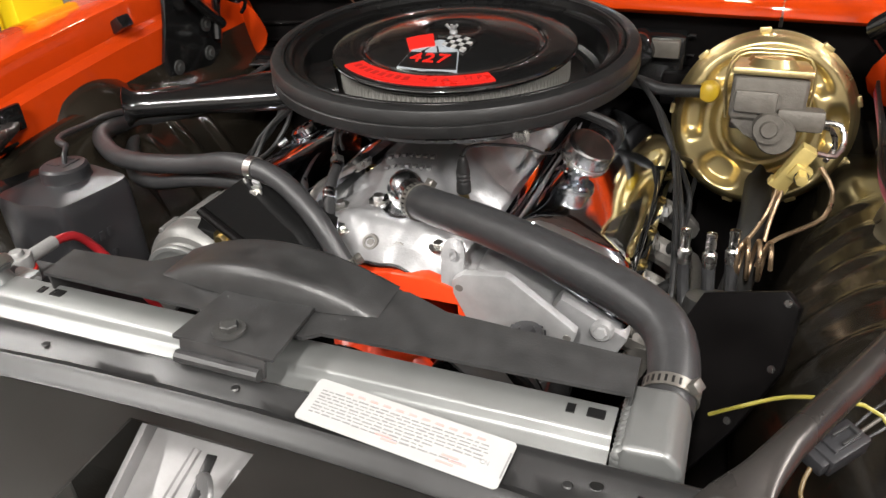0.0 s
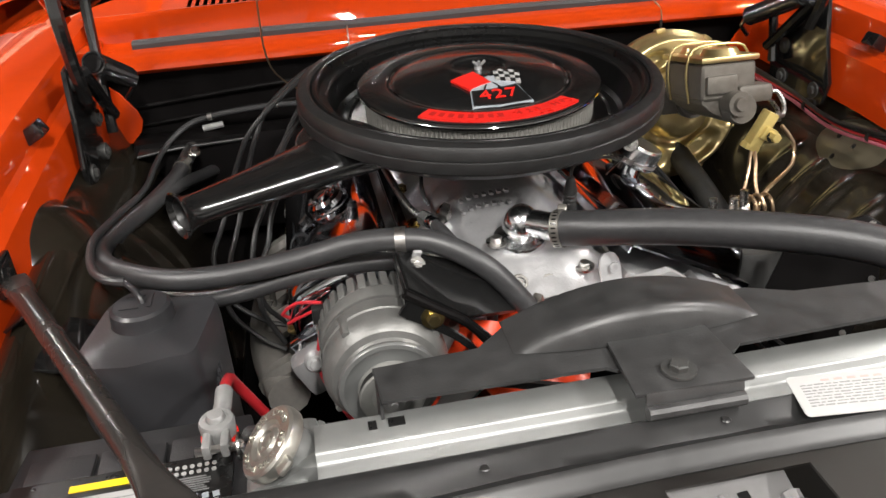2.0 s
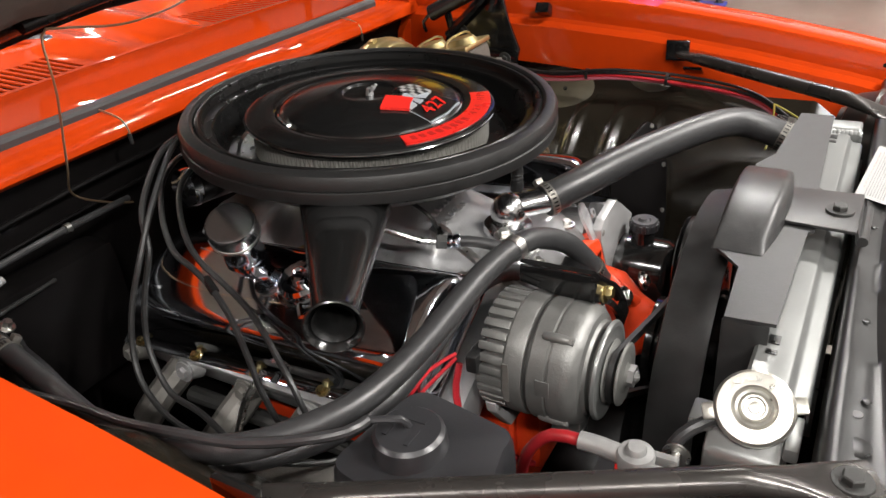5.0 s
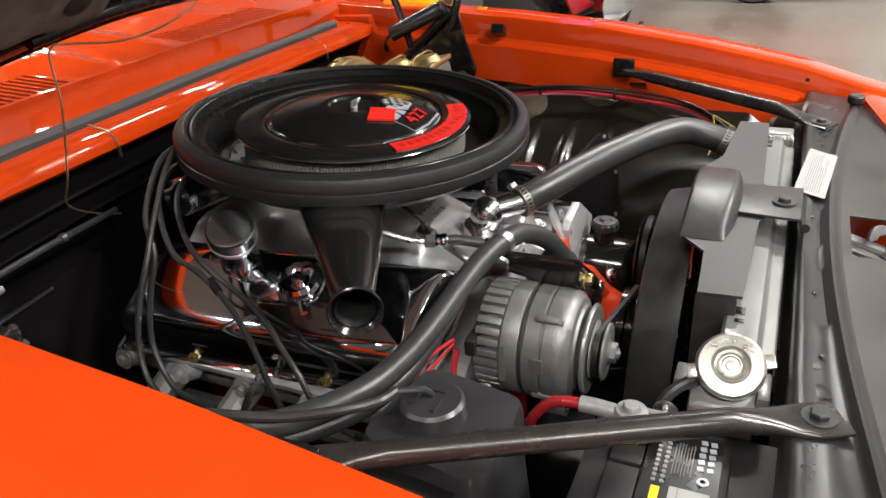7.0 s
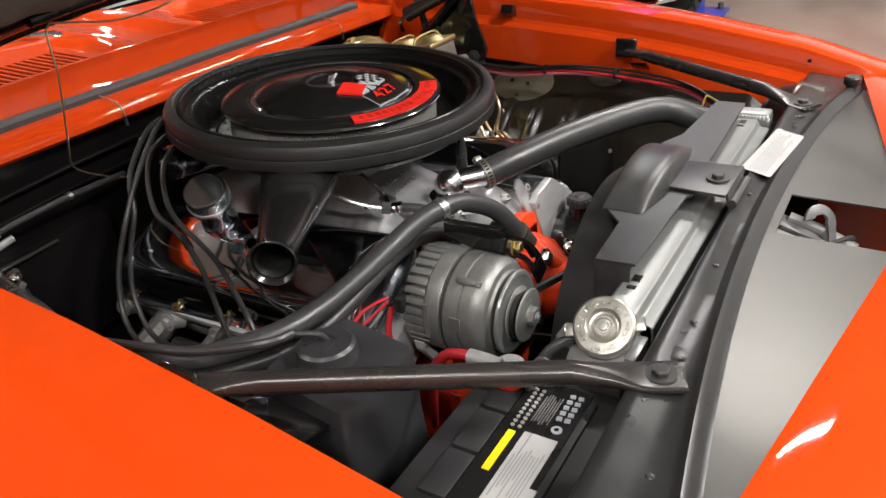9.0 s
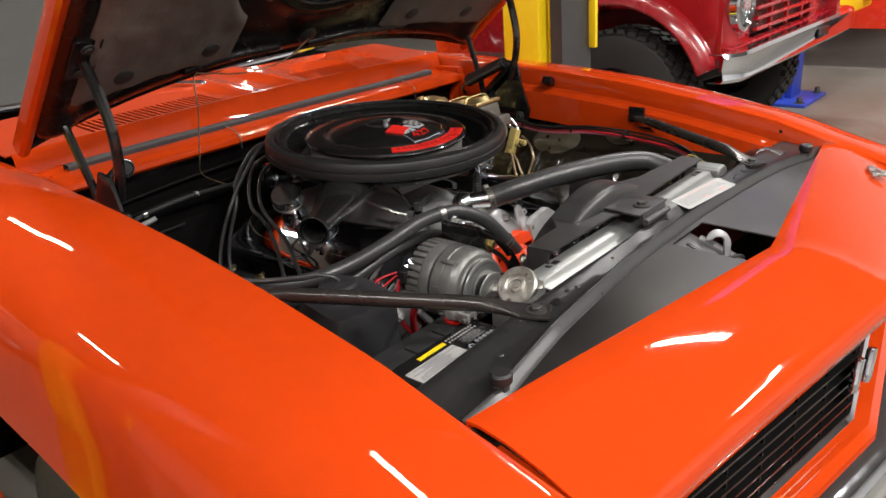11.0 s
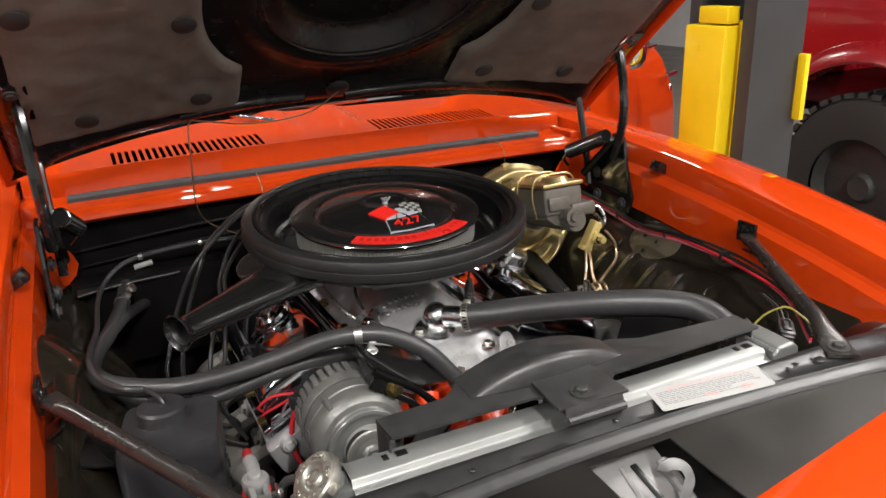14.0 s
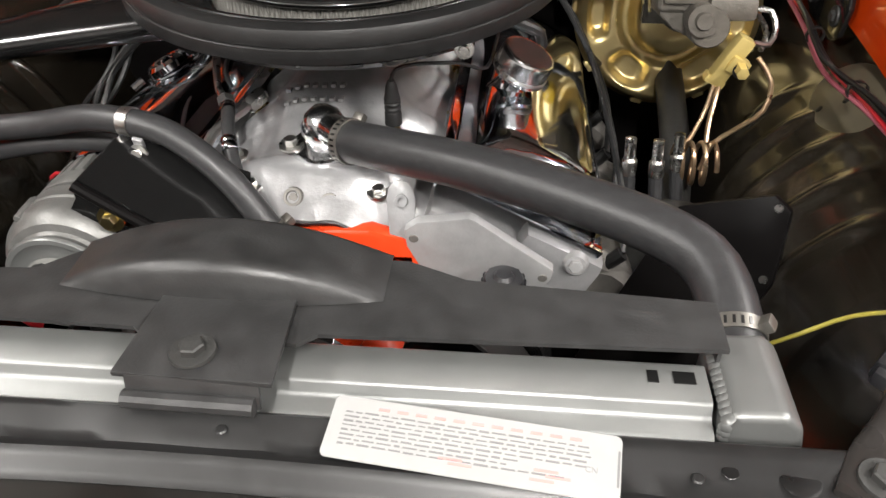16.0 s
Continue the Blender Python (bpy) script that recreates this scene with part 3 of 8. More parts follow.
def core_support():
    def f(x, k):
        yf = support_front(x)
        dip = 0.004 * math.exp(-((abs(x) - 0.09) / 0.03) ** 2)
        prof = [(-0.020, 0.62), (-0.020, 0.795), (-0.022, 0.803), (-0.026, 0.806), (-0.028 - 0.02 * abs(x), 0.805), (-0.040 - 0.05 * x * x, 0.8015 - dip), (yf + 0.012, 0.797), (yf + 0.007, 0.800), (yf + 0.002, 0.803), (yf - 0.004, 0.800), (yf - 0.008, 0.794), (yf - 0.014, 0.791)]
        y, z = prof[k]
        z -= 0.012 * max(0, (abs(x) - 0.42) / 0.2)
        if 3 < k < 7:
            z += 0.0012 * noise.noise((x * 22, y * 30, 4.0))
        return (CX + x, y, z)
    xs = sorted(set([round(v, 4) for v in steps(-0.64, 0.64, 84)] + [-0.365, -0.349, 0.349, 0.365]))
    part("core_support", sheet(f, xs, list(range(12)), 0.003), SATIN, car, "black radiator core support with a rolled front lip", 50)
    for s in (-1, 1):
        part("round_hole", lathe([(0, 0.0004), (0.010, 0.0004), (0.0115, 0.0)], (CX + s * 0.357, -0.045, 0.8022), seg=20), BATTDARK, car)
        part("round_hole", lathe([(0, 0.0004), (0.0045, 0.0004), (0.005, 0.0)], (CX + s * 0.319, -0.043, 0.8028), seg=14), BATTDARK, car)
    for x in (-0.52, -0.3, -0.18, 0.02, 0.30, 0.5):
        part("rivet", lathe([(0, 0.0015), (0.003, 0.001), (0.004, 0)], (CX + x, -0.037 - 0.13 * x * x, 0.803), seg=10), SATIN, car)

    # closing panel between support and nose, with the latch opening
    def g(x, t):
        y0, y1 = support_front(x) - 0.012, -0.226 + 0.168 * abs(x - 0.01)
        y = y0 + (y1 - 0.03 - y0) * t
        return (CX + x, y, 0.790 - 0.004 * t - 0.012 * max(0, (abs(x) - 0.42) / 0.2))
    xs = sorted(set([round(v, 4) for v in steps(-0.645, 0.645, 36)] + [-0.053, 0.066]))
    ts = [0, 0.045, 0.07, 0.3, 0.5, 0.7, 0.9, 1.0]

    def h(x, t):
        return t > 0.06 and -0.053 < x < 0.066
    part("closing_panel", sheet(g, xs, ts, 0.0025, h), PANEL, car, "satin grey-anodised panel with a latch opening", 50)
    lean = Euler((radians(20), 0, 0)).to_matrix().to_4x4()
    latch = part("hood_latch", box((0.008, -0.135, 0.740), (0.112, 0.19, 0.004), 0.001, lean), LATCH, car, "pale zinc-plated hood latch plate")
    part("latch_flange", box((-0.036, -0.125, 0.750), (0.006, 0.13, 0.022), 0.002, Euler((radians(20), 0, 0.12)).to_matrix().to_4x4()), LATCH, latch)
    part("latch_fold", tube([(0.058, -0.085, 0.762), (0.057, -0.125, 0.750), (0.052, -0.17, 0.733)], 0.008, 10), LATCH, latch, "folded plate edge")
    part("latch_slot", box((0.024, -0.100, 0.7555), (0.009, 0.050, 0.003), 0.001, Euler((radians(20), 0, 0.1)).to_matrix().to_4x4()), BATTDARK, latch)
    part("latch_ridge", tube([(0.006, -0.075, 0.762), (0.004, -0.12, 0.746), (0.003, -0.17, 0.728)], 0.005, 8), LATCH, latch)
    part("latch_boss", lathe([(0, 0.02), (0.018, 0.016), (0.023, 0.0)], (-0.002, -0.17, 0.728), (0, -0.4, 0.9), 20), LATCH, latch)
    # flat curved claw that catches the hood's striker
    outer = [(0.022 * math.cos(a), 0.024 * math.sin(a)) for a in [radians(d) for d in steps(-25, 165, 18)]]
    inner_arc = [(0.001 + 0.0105 * math.cos(a), 0.0115 * math.sin(a)) for a in [radians(d) for d in steps(150, 0, 16)]] + [(0.008, -0.020), (0.004, -0.034), (0.016, -0.034)]
    face = Vector((-0.62, -0.62, 0.48)).normalized()
    cm = Matrix.Translation((0.046, -0.122, 0.766)) @ face.to_track_quat("Z", "Y").to_matrix().to_4x4()
    claw = part("latch_claw", moved(prism(outer + inner_arc, 0.005, None, 0.0012), cm), STEELDARK, latch, "dark curved latch claw")
    part("claw_arm", tube([(0.050, -0.128, 0.750), (0.047, -0.138, 0.742), (0.044, -0.150, 0.735)], 0.006, 8), STEELDARK, claw)
    part("latch_spring", tube([(0.03, -0.14, 0.745), (0.045, -0.16, 0.752), (0.056, -0.165, 0.745)], 0.003, 8), DARKIRON, latch)


core_support()


# ---- hood ----
HO, HV, HN = Vector((0, 0.925, 0.985)), Vector((0, -0.774, 0.633)), Vector((0, -0.633, -0.774))


def on_hood(x, v, n=0.0):
    n -= 0.064 * (1 - min(1.0, abs(x) / 0.66) ** 2.5)
    return HO + Vector((CX + x, 0, 0)) + HV * v + HN * n


def hood():
    def rear(x):
        return 0.010 + 0.060 * (1 - (x / 0.66) ** 2)

    def skin(x, t):
        v = rear(x) - 0.02 + (1.16 - rear(x)) * t
        dome = 0.03 * math.exp(-(x / 0.30) ** 4) * min(1, v * 3)
        return on_hood(x, v, -0.030 - dome)
    hd = part("hood", sheet(skin, steps(-0.66, 0.66, 24), steps(0, 1, 16), 0.002), ORANGE, car, "orange hood propped open", 40)
    for s in (-1, 1):
        prof = [(0.664, -0.030), (0.666, -0.022), (0.666, -0.002), (0.660, 0.004), (0.648, 0.004), (0.640, -0.002)]
        part("hood_edge", sheet(lambda v, k: on_hood(s * prof[k][0], v, prof[k][1]), steps(-0.02, 1.14, 4), list(range(6)), 0.001), ORANGE, hd, "orange folded hood edge")
    part("hood_rear_edge", sheet(lambda x, k: on_hood(x, rear(x) + [-0.02, -0.026, -0.022, -0.012, 0.002][k], [-0.03, -0.02, -0.004, 0.004, 0.0][k]), steps(-0.66, 0.66, 24), list(range(5)), 0.001), UNDERHOOD, hd)

    # inner panel with the big oval air opening
    def oval(x, v):
        return (x / 0.212) ** 2 + ((v - 0.452) / 0.215) ** 2

    def inner(x, t):
        n = 0.0
        r0 = rear(x)
        v = r0 - 0.005 + (1.125 - r0) * t
        edge = min(1, max(0, (0.645 - abs(x)) / 0.02), max(0, (v - r0 + 0.005) / 0.02))
        n += -0.02 * (1 - edge)
        n += 0.012 * math.exp(-((v - r0 - 0.035) / 0.03) ** 2) * (1 if abs(x) < 0.6 else 0.6)
        n += 0.014 * math.exp(-((abs(x) - 0.60) / 0.03) ** 2)
        o = oval(x, v)
        n += 0.012 * math.exp(-((o - 1.15) / 0.25) ** 2)
        q = min(1.0, max(0.0, (1.08 - o) / 0.40))
        n -= 0.045 * q * q * (3 - 2 * q)
        return on_hood(x, v, n)
    part("inner_panel", sheet(inner, steps(-0.645, 0.645, 90), steps(0, 1, 90), 0.002), UNDERHOOD, hd, "glossy black hood frame with an oval air opening", 60)
    # insulation pads on both sides
    def inner_edge(v):
        d = min(1.0, abs(v - 0.445) / 0.272)
        ell = 0.308 * (1 - d ** 2.4) ** (1 / 2.4)
        return max(ell, 0.228) if v < 0.40 else max(ell, 0.004)

    def pad_point(s):
        def f(u, v):
            x = inner_edge(v) + u * (0.596 - inner_edge(v))
            w = 0.004 * noise.noise((x * 9, v * 9, 2.0 * s)) + 0.003 * noise.noise((x * 25, v * 25, 3))
            round_off = min(u, 1 - u, (v - 0.12) * 3, (1.06 - v) * 3)
            return on_hood(s * x, v, 0.018 + w - 0.010 * max(0.0, 1 - round_off / 0.03))
        return f
    vs = steps(0.12, 0.40, 28) + [0.445 + 0.272 * math.sin(a) for a in steps(-0.12, math.pi / 2, 50)] + steps(0.722, 1.06, 34)
    for s in (-1, 1):
        pad = part("insulation_pad", sheet(pad_point(s), [0, 0.008, 0.016, 0.03] + steps(0.06, 0.94, 44) + [0.97, 0.984, 0.992, 1], vs, 0.006), PADM, hd, "grey-brown fibre insulation pad", 60)
        for x, v in ((0.50, 0.175), (0.565, 0.477), (0.333, 0.402), (0.30, 0.175), (0.50, 0.73), (0.28, 0.80), (0.5, 0.98)):
            part("pad_clip", lathe([(0, 0.0015), (0.016, 0.001), (0.020, -0.001), (0.020, -0.004)], on_hood(s * x, v, 0.029), HN, 20), TYRE, pad)
    ring = [on_hood(0.212 * math.cos(a), 0.452 + 0.215 * math.sin(a), 0.008) for a in [2 * math.pi * i / 60 for i in range(60)]]
    # added unseen bar that keeps grazing lamp light off the inner panel
    part("hood_light_stop", tube([on_hood(x, 1.10 - 0.03 * (x / 0.62) ** 2, 0.014) for x in steps(-0.62, 0.62, 12)], 0.022, 12), UNDERHOOD, hd, "black bar added across the hood front to stop grazing light")
    part("opening_rim", tube(ring + ring[:1], 0.005, 8, smooth=False), UNDERHOOD, hd, "rolled rim of the air opening")
    for x0, x1 in ((-0.337, -0.09), (0.0, 0.304)):
        part("brace_ridge", tube([on_hood(x0, 0.105, 0.016), on_hood((x0 + x1) / 2, 0.118, 0.018), on_hood(x1, 0.112, 0.016)], 0.010, 12), UNDERHOOD, hd)
    part("cable_grommet", lathe([(0, 0.006), (0.016, 0.005), (0.024, 0.0), (0.024, -0.004)], on_hood(-0.025, 0.145, 0.026), HN, 24), RUBBER, hd, "round rubber grommet")
    for s in (-1, 1):
        part("hinge_plate", box(on_hood(s * 0.60, 0.27, 0.018), (0.05, 0.10, 0.006), 0.002, (-HN).to_track_quat("Z", "Y").to_matrix().to_4x4()), GLOSS, hd)
        for v in (0.235, 0.30):
            part("hinge_bolt", bolt(on_hood(s * 0.60, v, 0.023), HN, 0.007, 0.005), DARKIRON, hd)
    wire = thing("lamp_wire", on_hood(-0.025, 0.145, 0.03), "thin tan wire drooping from the hood grommet to the firewall", "wire")
    part("wire_run", tube([on_hood(-0.025, 0.145, 0.032), on_hood(-0.09, 0.105, 0.05), on_hood(-0.2, 0.10, 0.055), on_hood(-0.30, 0.115, 0.04), on_hood(-0.325, 0.11, 0.038),
                           (-0.325, 0.85, 1.0), (-0.325, 0.88, 0.90), (-0.30, 0.93, 0.84), (-0.235, 0.95, 0.795), (-0.20, 0.95, 0.78)], 0.0016, 6), TAN, wire)


hood()


def hinge(s):
    X = CX + s * 0.605
    mx = Matrix(((0, 0, s, X), (1, 0, 0, 0), (0, 1, 0, 0), (0, 0, 0, 1)))
    h = part("hood_hinge", prism([(0.665, 0.815), (0.675, 0.775), (0.70, 0.762), (0.79, 0.765), (0.835, 0.79), (0.845, 0.83), (0.83, 0.865), (0.80, 0.88), (0.77, 0.905), (0.745, 0.955), (0.705, 0.95), (0.69, 0.88)], 0.008, mx, 0.003), GLOSS, car, "black sprung hood hinge bolted to the fender")
    part("front_arm", tube([(X - s * 0.012, 0.725, 0.90), (X - s * 0.013, 0.700, 0.96), (X - s * 0.013, 0.692, 1.03), (X - s * 0.011, 0.706, 1.10), (X - s * 0.008, 0.722, 1.145), (X - s * 0.006, 0.735, 1.17)], 0.010, 8), GLOSS, h)
    part("rear_arm", tube([(X - s * 0.015, 0.81, 0.82), (X - s * 0.015, 0.825, 0.89), (X - s * 0.012, 0.85, 0.96), (X - s * 0.01, 0.872, 1.02), (X - s * 0.01, 0.885, 1.05)], 0.0085, 8), GLOSS, h)
    part("link", tube([(X - s * 0.02, 0.715, 0.945), (X - s * 0.02, 0.775, 0.89), (X - s * 0.02, 0.825, 0.845)], 0.010, 8), GLOSS, h)
    a, b = Vector((X - s * 0.035, 0.722, 0.955)), Vector((X - s * 0.052, 0.846, 0.898))
    d = (b - a)
    side = d.cross(Vector((0, 0, 1))).normalized()
    up = side.cross(d).normalized()
    coil = [a + d * (i / 480) + 0.0150 * (math.cos(i * 2 * math.pi / 16) * side + math.sin(i * 2 * math.pi / 16) * up) for i in range(481)]
    part("spring", tube(coil, 0.0024, 6, smooth=False), GLOSS, h, "black coil spring")
    part("spring_core", tube([a, b], 0.0125, 12, smooth=False), FIRE, h)
    part("spring_hook", tube([b, b + d * 0.15 + Vector((0, 0, -0.01)), b + d * 0.2 + Vector((s * 0.02, 0, -0.03))], 0.004, 6), GLOSS, h)
    for y, z in ((0.70, 0.795), (0.795, 0.795), (0.725, 0.93), (0.80, 0.85)):
        part("bolt", bolt((X - s * 0.001, y, z), (-s, 0, 0), 0.008, 0.006), DARKIRON, h)


for s in (-1, 1):
    hinge(s)


def fender_details(s):
    part("fender_clip", box((CX + s * 0.643, 0.622, lerp(0.622, EDGE) - 0.028), (0.03, 0.03, 0.022), 0.004, Euler((0, s * 0.5, 0)).to_matrix().to_4x4()), GLOSS, car, "black rubber stop clipped to the fender gutter")
    part("brace_bracket", join(box((CX + s * 0.619, 0.335, 0.828), (0.008, 0.045, 0.040), 0.003), bolt((CX + s * 0.615, 0.33, 0.832), (-s, 0, 0), 0.007, 0.006)), GLOSS, car)
    part("fender_tab", box((CX + s * 0.605, 0.30, 0.795), (0.03, 0.035, 0.004), 0.001, Euler((0, s * 0.6, 0)).to_matrix().to_4x4()), GLOSS, car)
    part("drain_hole", lathe([(0, 0.0005), (0.004, 0.0005), (0.004, 0)], (CX + s * 0.650, -0.02, 0.812), (-s, 0, 0), 12), BATTDARK, car)
    stop = thing("hood_bumper", (CX + s * 0.562, -0.104, 0.785), "adjustable black rubber hood bumper on its threaded stud", "bumper stop", "hood bumpers")
    c = (CX + s * 0.562, -0.104, 0.0)
    part("stud", lathe([(0.005, 0.775), (0.005, 0.797), (0, 0.797)], c, seg=12), STEEL, stop)
    part("nut", lathe([(0, 0.795), (0.0105, 0.795), (0.0105, 0.787), (0, 0.787)], c, seg=6), STEEL, stop)
    part("pad", lathe([(0, 0.812), (0.012, 0.812), (0.0145, 0.809), (0.0145, 0.799), (0.011, 0.796), (0, 0.796)], c, seg=20), RUBBER, stop)
    # brace from support to fender
    br = thing("support_brace", (CX + s * 0.40, -0.047, 0.80), "black tubular brace from core support to fender", "brace rod", "support braces")
    a, b = Vector((CX + s * 0.401, -0.045, 0.804)), Vector((CX + s * 0.614, 0.335, 0.824))
    d = (b - a).normalized()
    yaw = math.atan2(d.y, d.x) - math.pi / 2
    m = Matrix.Translation(a) @ Euler((0, 0, yaw)).to_matrix().to_4x4()
    reach = math.hypot(b.x - a.x, b.y - a.y)

    def bar(u, k):
        w = lerp(u, [(0, 0.022), (0.035, 0.022), (0.065, 0.0145), (0.10, 0.0118), (reach - 0.04, 0.0115), (reach - 0.01, 0.015)])
        h = lerp(u, [(0, 0.0025), (0.035, 0.003), (0.065, 0.008), (0.10, 0.0118), (reach - 0.04, 0.0115), (reach - 0.01, 0.006)])
        e = lerp(u, [(0, 0.35), (0.04, 0.5), (0.09, 1), (reach - 0.04, 1), (reach, 0.6)])
        an = 2 * math.pi * k / 20
        c, q = math.cos(an), math.sin(an)
        z = lerp(u, [(0, 0), (0.035, 0.001), (0.10, 0.011), (reach + 0.02, b.z - a.z)])
        return (w * math.copysign(abs(c) ** e, c), u - 0.02, h * math.copysign(abs(q) ** e, q) + z)
    rod = sheet(bar, [0, 0.015, 0.03, 0.04, 0.05, 0.06, 0.07, 0.08, 0.09, 0.10, 0.13, 0.2, 0.3, reach - 0.05, reach - 0.03, reach - 0.01, reach + 0.01], list(range(21)))
    bmesh.ops.remove_doubles(rod, verts=rod.verts, dist=1e-5)
    for lo in (True, False):
        bmesh.ops.contextual_create(rod, geom=[e for e in rod.edges if e.is_boundary and (e.verts[0].co.y < 0.1) == lo])
    part("rod", moved(rod, m), BRACEM, br, "black rod with a hammered flat end", 50)
    part("bolt", bolt(a + Vector((0, 0, 0.0035)), (0, 0, 1), 0.0085, 0.007), DARKIRON, br)


for s in (-1, 1):
    fender_details(s)


def door():
    m = Matrix.Translation((0.93, 1.33, 0)) @ Euler((0, 0, radians(32))).to_matrix().to_4x4()

    def f(u, k):
        prof = [(0.03, 0.28), (-0.02, 0.32), (-0.040, 0.45), (-0.048, 0.60), (-0.050, 0.72), (-0.046, 0.82), (-0.036, 0.90), (-0.026, 0.96), (-0.014, 0.995), (0.0, 1.010), (0.03, 1.012), (0.05, 0.99)]
        y, z = prof[k]
        crease = -0.006 * math.exp(-((z - 0.80) / 0.03) ** 2)
        return (u * lerp(z, [(0.3, 1.03), (0.6, 1.02), (0.8, 0.955), (0.95, 0.86), (1.0, 0.80)]), y + crease + 0.03 * u * u, z + 0.005 * (1 - u))
    d = part("door", moved(sheet(f, steps(0, 1.0, 20), list(range(12)), 0.004), m), ORANGE, car, "orange driver door standing open", 40)
    part("door_handle", moved(join(box((0.815, -0.046, 0.905), (0.13, 0.018, 0.015), 0.006), box((0.86, -0.028, 0.897), (0.02, 0.024, 0.018), 0.004)), m), CHROME, d, "chrome door handle")
    part("lock", moved(lathe([(0, 0.004), (0.012, 0.003), (0.014, 0)], (0.875, -0.030, 0.842), (0, -1, 0), 16), m), CHROME, d)
    mi = part("mirror", moved(lathe([(0, 0.05), (0.03, 0.047), (0.05, 0.035), (0.06, 0.015), (0.062, 0.0), (0, 0.0)], (0.22, -0.085, 1.055), (0.25, -0.95, 0), 28), m), CHROME, d, "chrome door mirror")
    part("stalk", moved(tube([(0.20, -0.02, 1.0), (0.205, -0.05, 1.02), (0.215, -0.085, 1.04)], 0.010, 10), m), CHROME, mi)
    part("window_trim", moved(box((0.40, 0.012, 1.019), (0.76, 0.014, 0.008), 0.002), m), CHROME, d)


door()


def cabin():
    """Windscreen, roof and the closed body behind the cowl."""
    def glass(x, v):
        yb, yt = 1.37 + 0.15 * x * x, 1.86 + 0.09 * x * x
        return (CX + x * (0.655 - 0.085 * v), yb + (yt - yb) * v, 0.985 + 0.32 * v + 0.012 * math.sin(math.pi * v))
    us = steps(-1, 1, 20)
    ws = part("windscreen", sheet(glass, us, steps(0, 1, 8), 0.004), SHEENGLASS, car, "windscreen glass with the grey of reflections put into its colour", 60)
    for v, r in ((0.0, 0.010), (1.0, 0.011)):
        part("screen_moulding", tube([Vector(glass(u, v)) + Vector((0, -0.004, 0.002)) for u in us], r, 10, smooth=False), CHROME, ws, "bright windscreen moulding")
    for s in (-1, 1):
        part("pillar", tube([Vector(glass(s, v)) + Vector((s * 0.016, 0.01, 0)) for v in (0, 0.3, 0.6, 1.0)], 0.022, 12), ORANGE, car)

    def roof(u, k):
        dy, z = [(0.004, 1.312), (0.02, 1.335), (0.06, 1.347), (0.20, 1.358), (0.6, 1.362), (1.0, 1.345), (1.25, 1.30), (1.75, 1.02), (1.95, 0.99), (2.35, 0.96), (2.42, 0.90), (2.40, 0.45)][k]
        w = lerp(dy, [(0, 0.58), (0.6, 0.60), (1.25, 0.62), (1.8, 0.86), (2.42, 0.88)])
        return (CX + u * w, 1.86 + 0.09 * u * u * (1 if dy < 1 else 0.3) + dy, z - 0.03 * abs(u) ** 6)
    part("roof", sheet(roof, steps(-1, 1, 20), list(range(12)), 0.004), ORANGE, car, "orange roof and tail", 40)
    for s in (-1, 1):
        y0 = 1.32 if s < 0 else 2.34

        def side(y, k):
            dx, z = [(-0.02, 0.28), (0.01, 0.34), (0.015, 0.55), (0.018, 0.75), (0.0, 0.88), (-0.03, 0.955), (-0.10, 0.975)][k]
            return (CX + s * (0.905 + dx), y, z)
        hole = lambda y, k: k < 2.6 and (y - 3.18) ** 2 + (k * 0.2 - 0.05) ** 2 < 0.11
        part("quarter_panel", sheet(side, steps(y0, 4.26, 40), list(range(7)), 0.004, hole), ORANGE, car, "orange body side")
        part("sail_panel", prism([(2.62, 0.97), (3.70, 0.97), (3.12, 1.29), (2.86, 1.31)], 0.02, Matrix(((0, 0, s, CX + s * 0.66), (1, 0, 0, 0), (0, 1, 0, 0), (0, 0, 0, 1)))), ORANGE, car)
        for y in (0.42, 3.18):
            wh = part("wheel", lathe([(0.19, -0.09), (0.28, -0.095), (0.31, -0.085), (0.325, -0.06), (0.325, 0.06), (0.31, 0.085), (0.28, 0.095), (0.19, 0.09)], (CX + s * 0.79, y, 0.325), (s, 0, 0), 40), TYRE, car, "black tyre on a steel wheel")
            part("rim", lathe([(0, 0.05), (0.05, 0.05), (0.09, 0.02), (0.15, 0.03), (0.19, 0.08), (0.19, -0.08)], (CX + s * 0.79, y, 0.325), (s, 0, 0), 32), STEEL, wh)
    part("dashboard", box((CX, 1.62, 0.88), (1.24, 0.42, 0.16), 0.04), FIRE, car, "black dashboard")
    part("cabin_floor", box((CX, 2.7, 0.27), (1.7, 3.0, 0.04)), FIRE, car)
    part("bench", join(box((CX, 2.35, 0.48), (1.2, 0.5, 0.24), 0.06), box((CX, 2.62, 0.74), (1.2, 0.16, 0.5), 0.06, Euler((radians(-14), 0, 0)).to_matrix().to_4x4())), BATT, car, "black seat")
    part("cowl_back", box((CX, 1.345, 0.83), (1.30, 0.02, 0.29)), FIRE, car)


cabin()


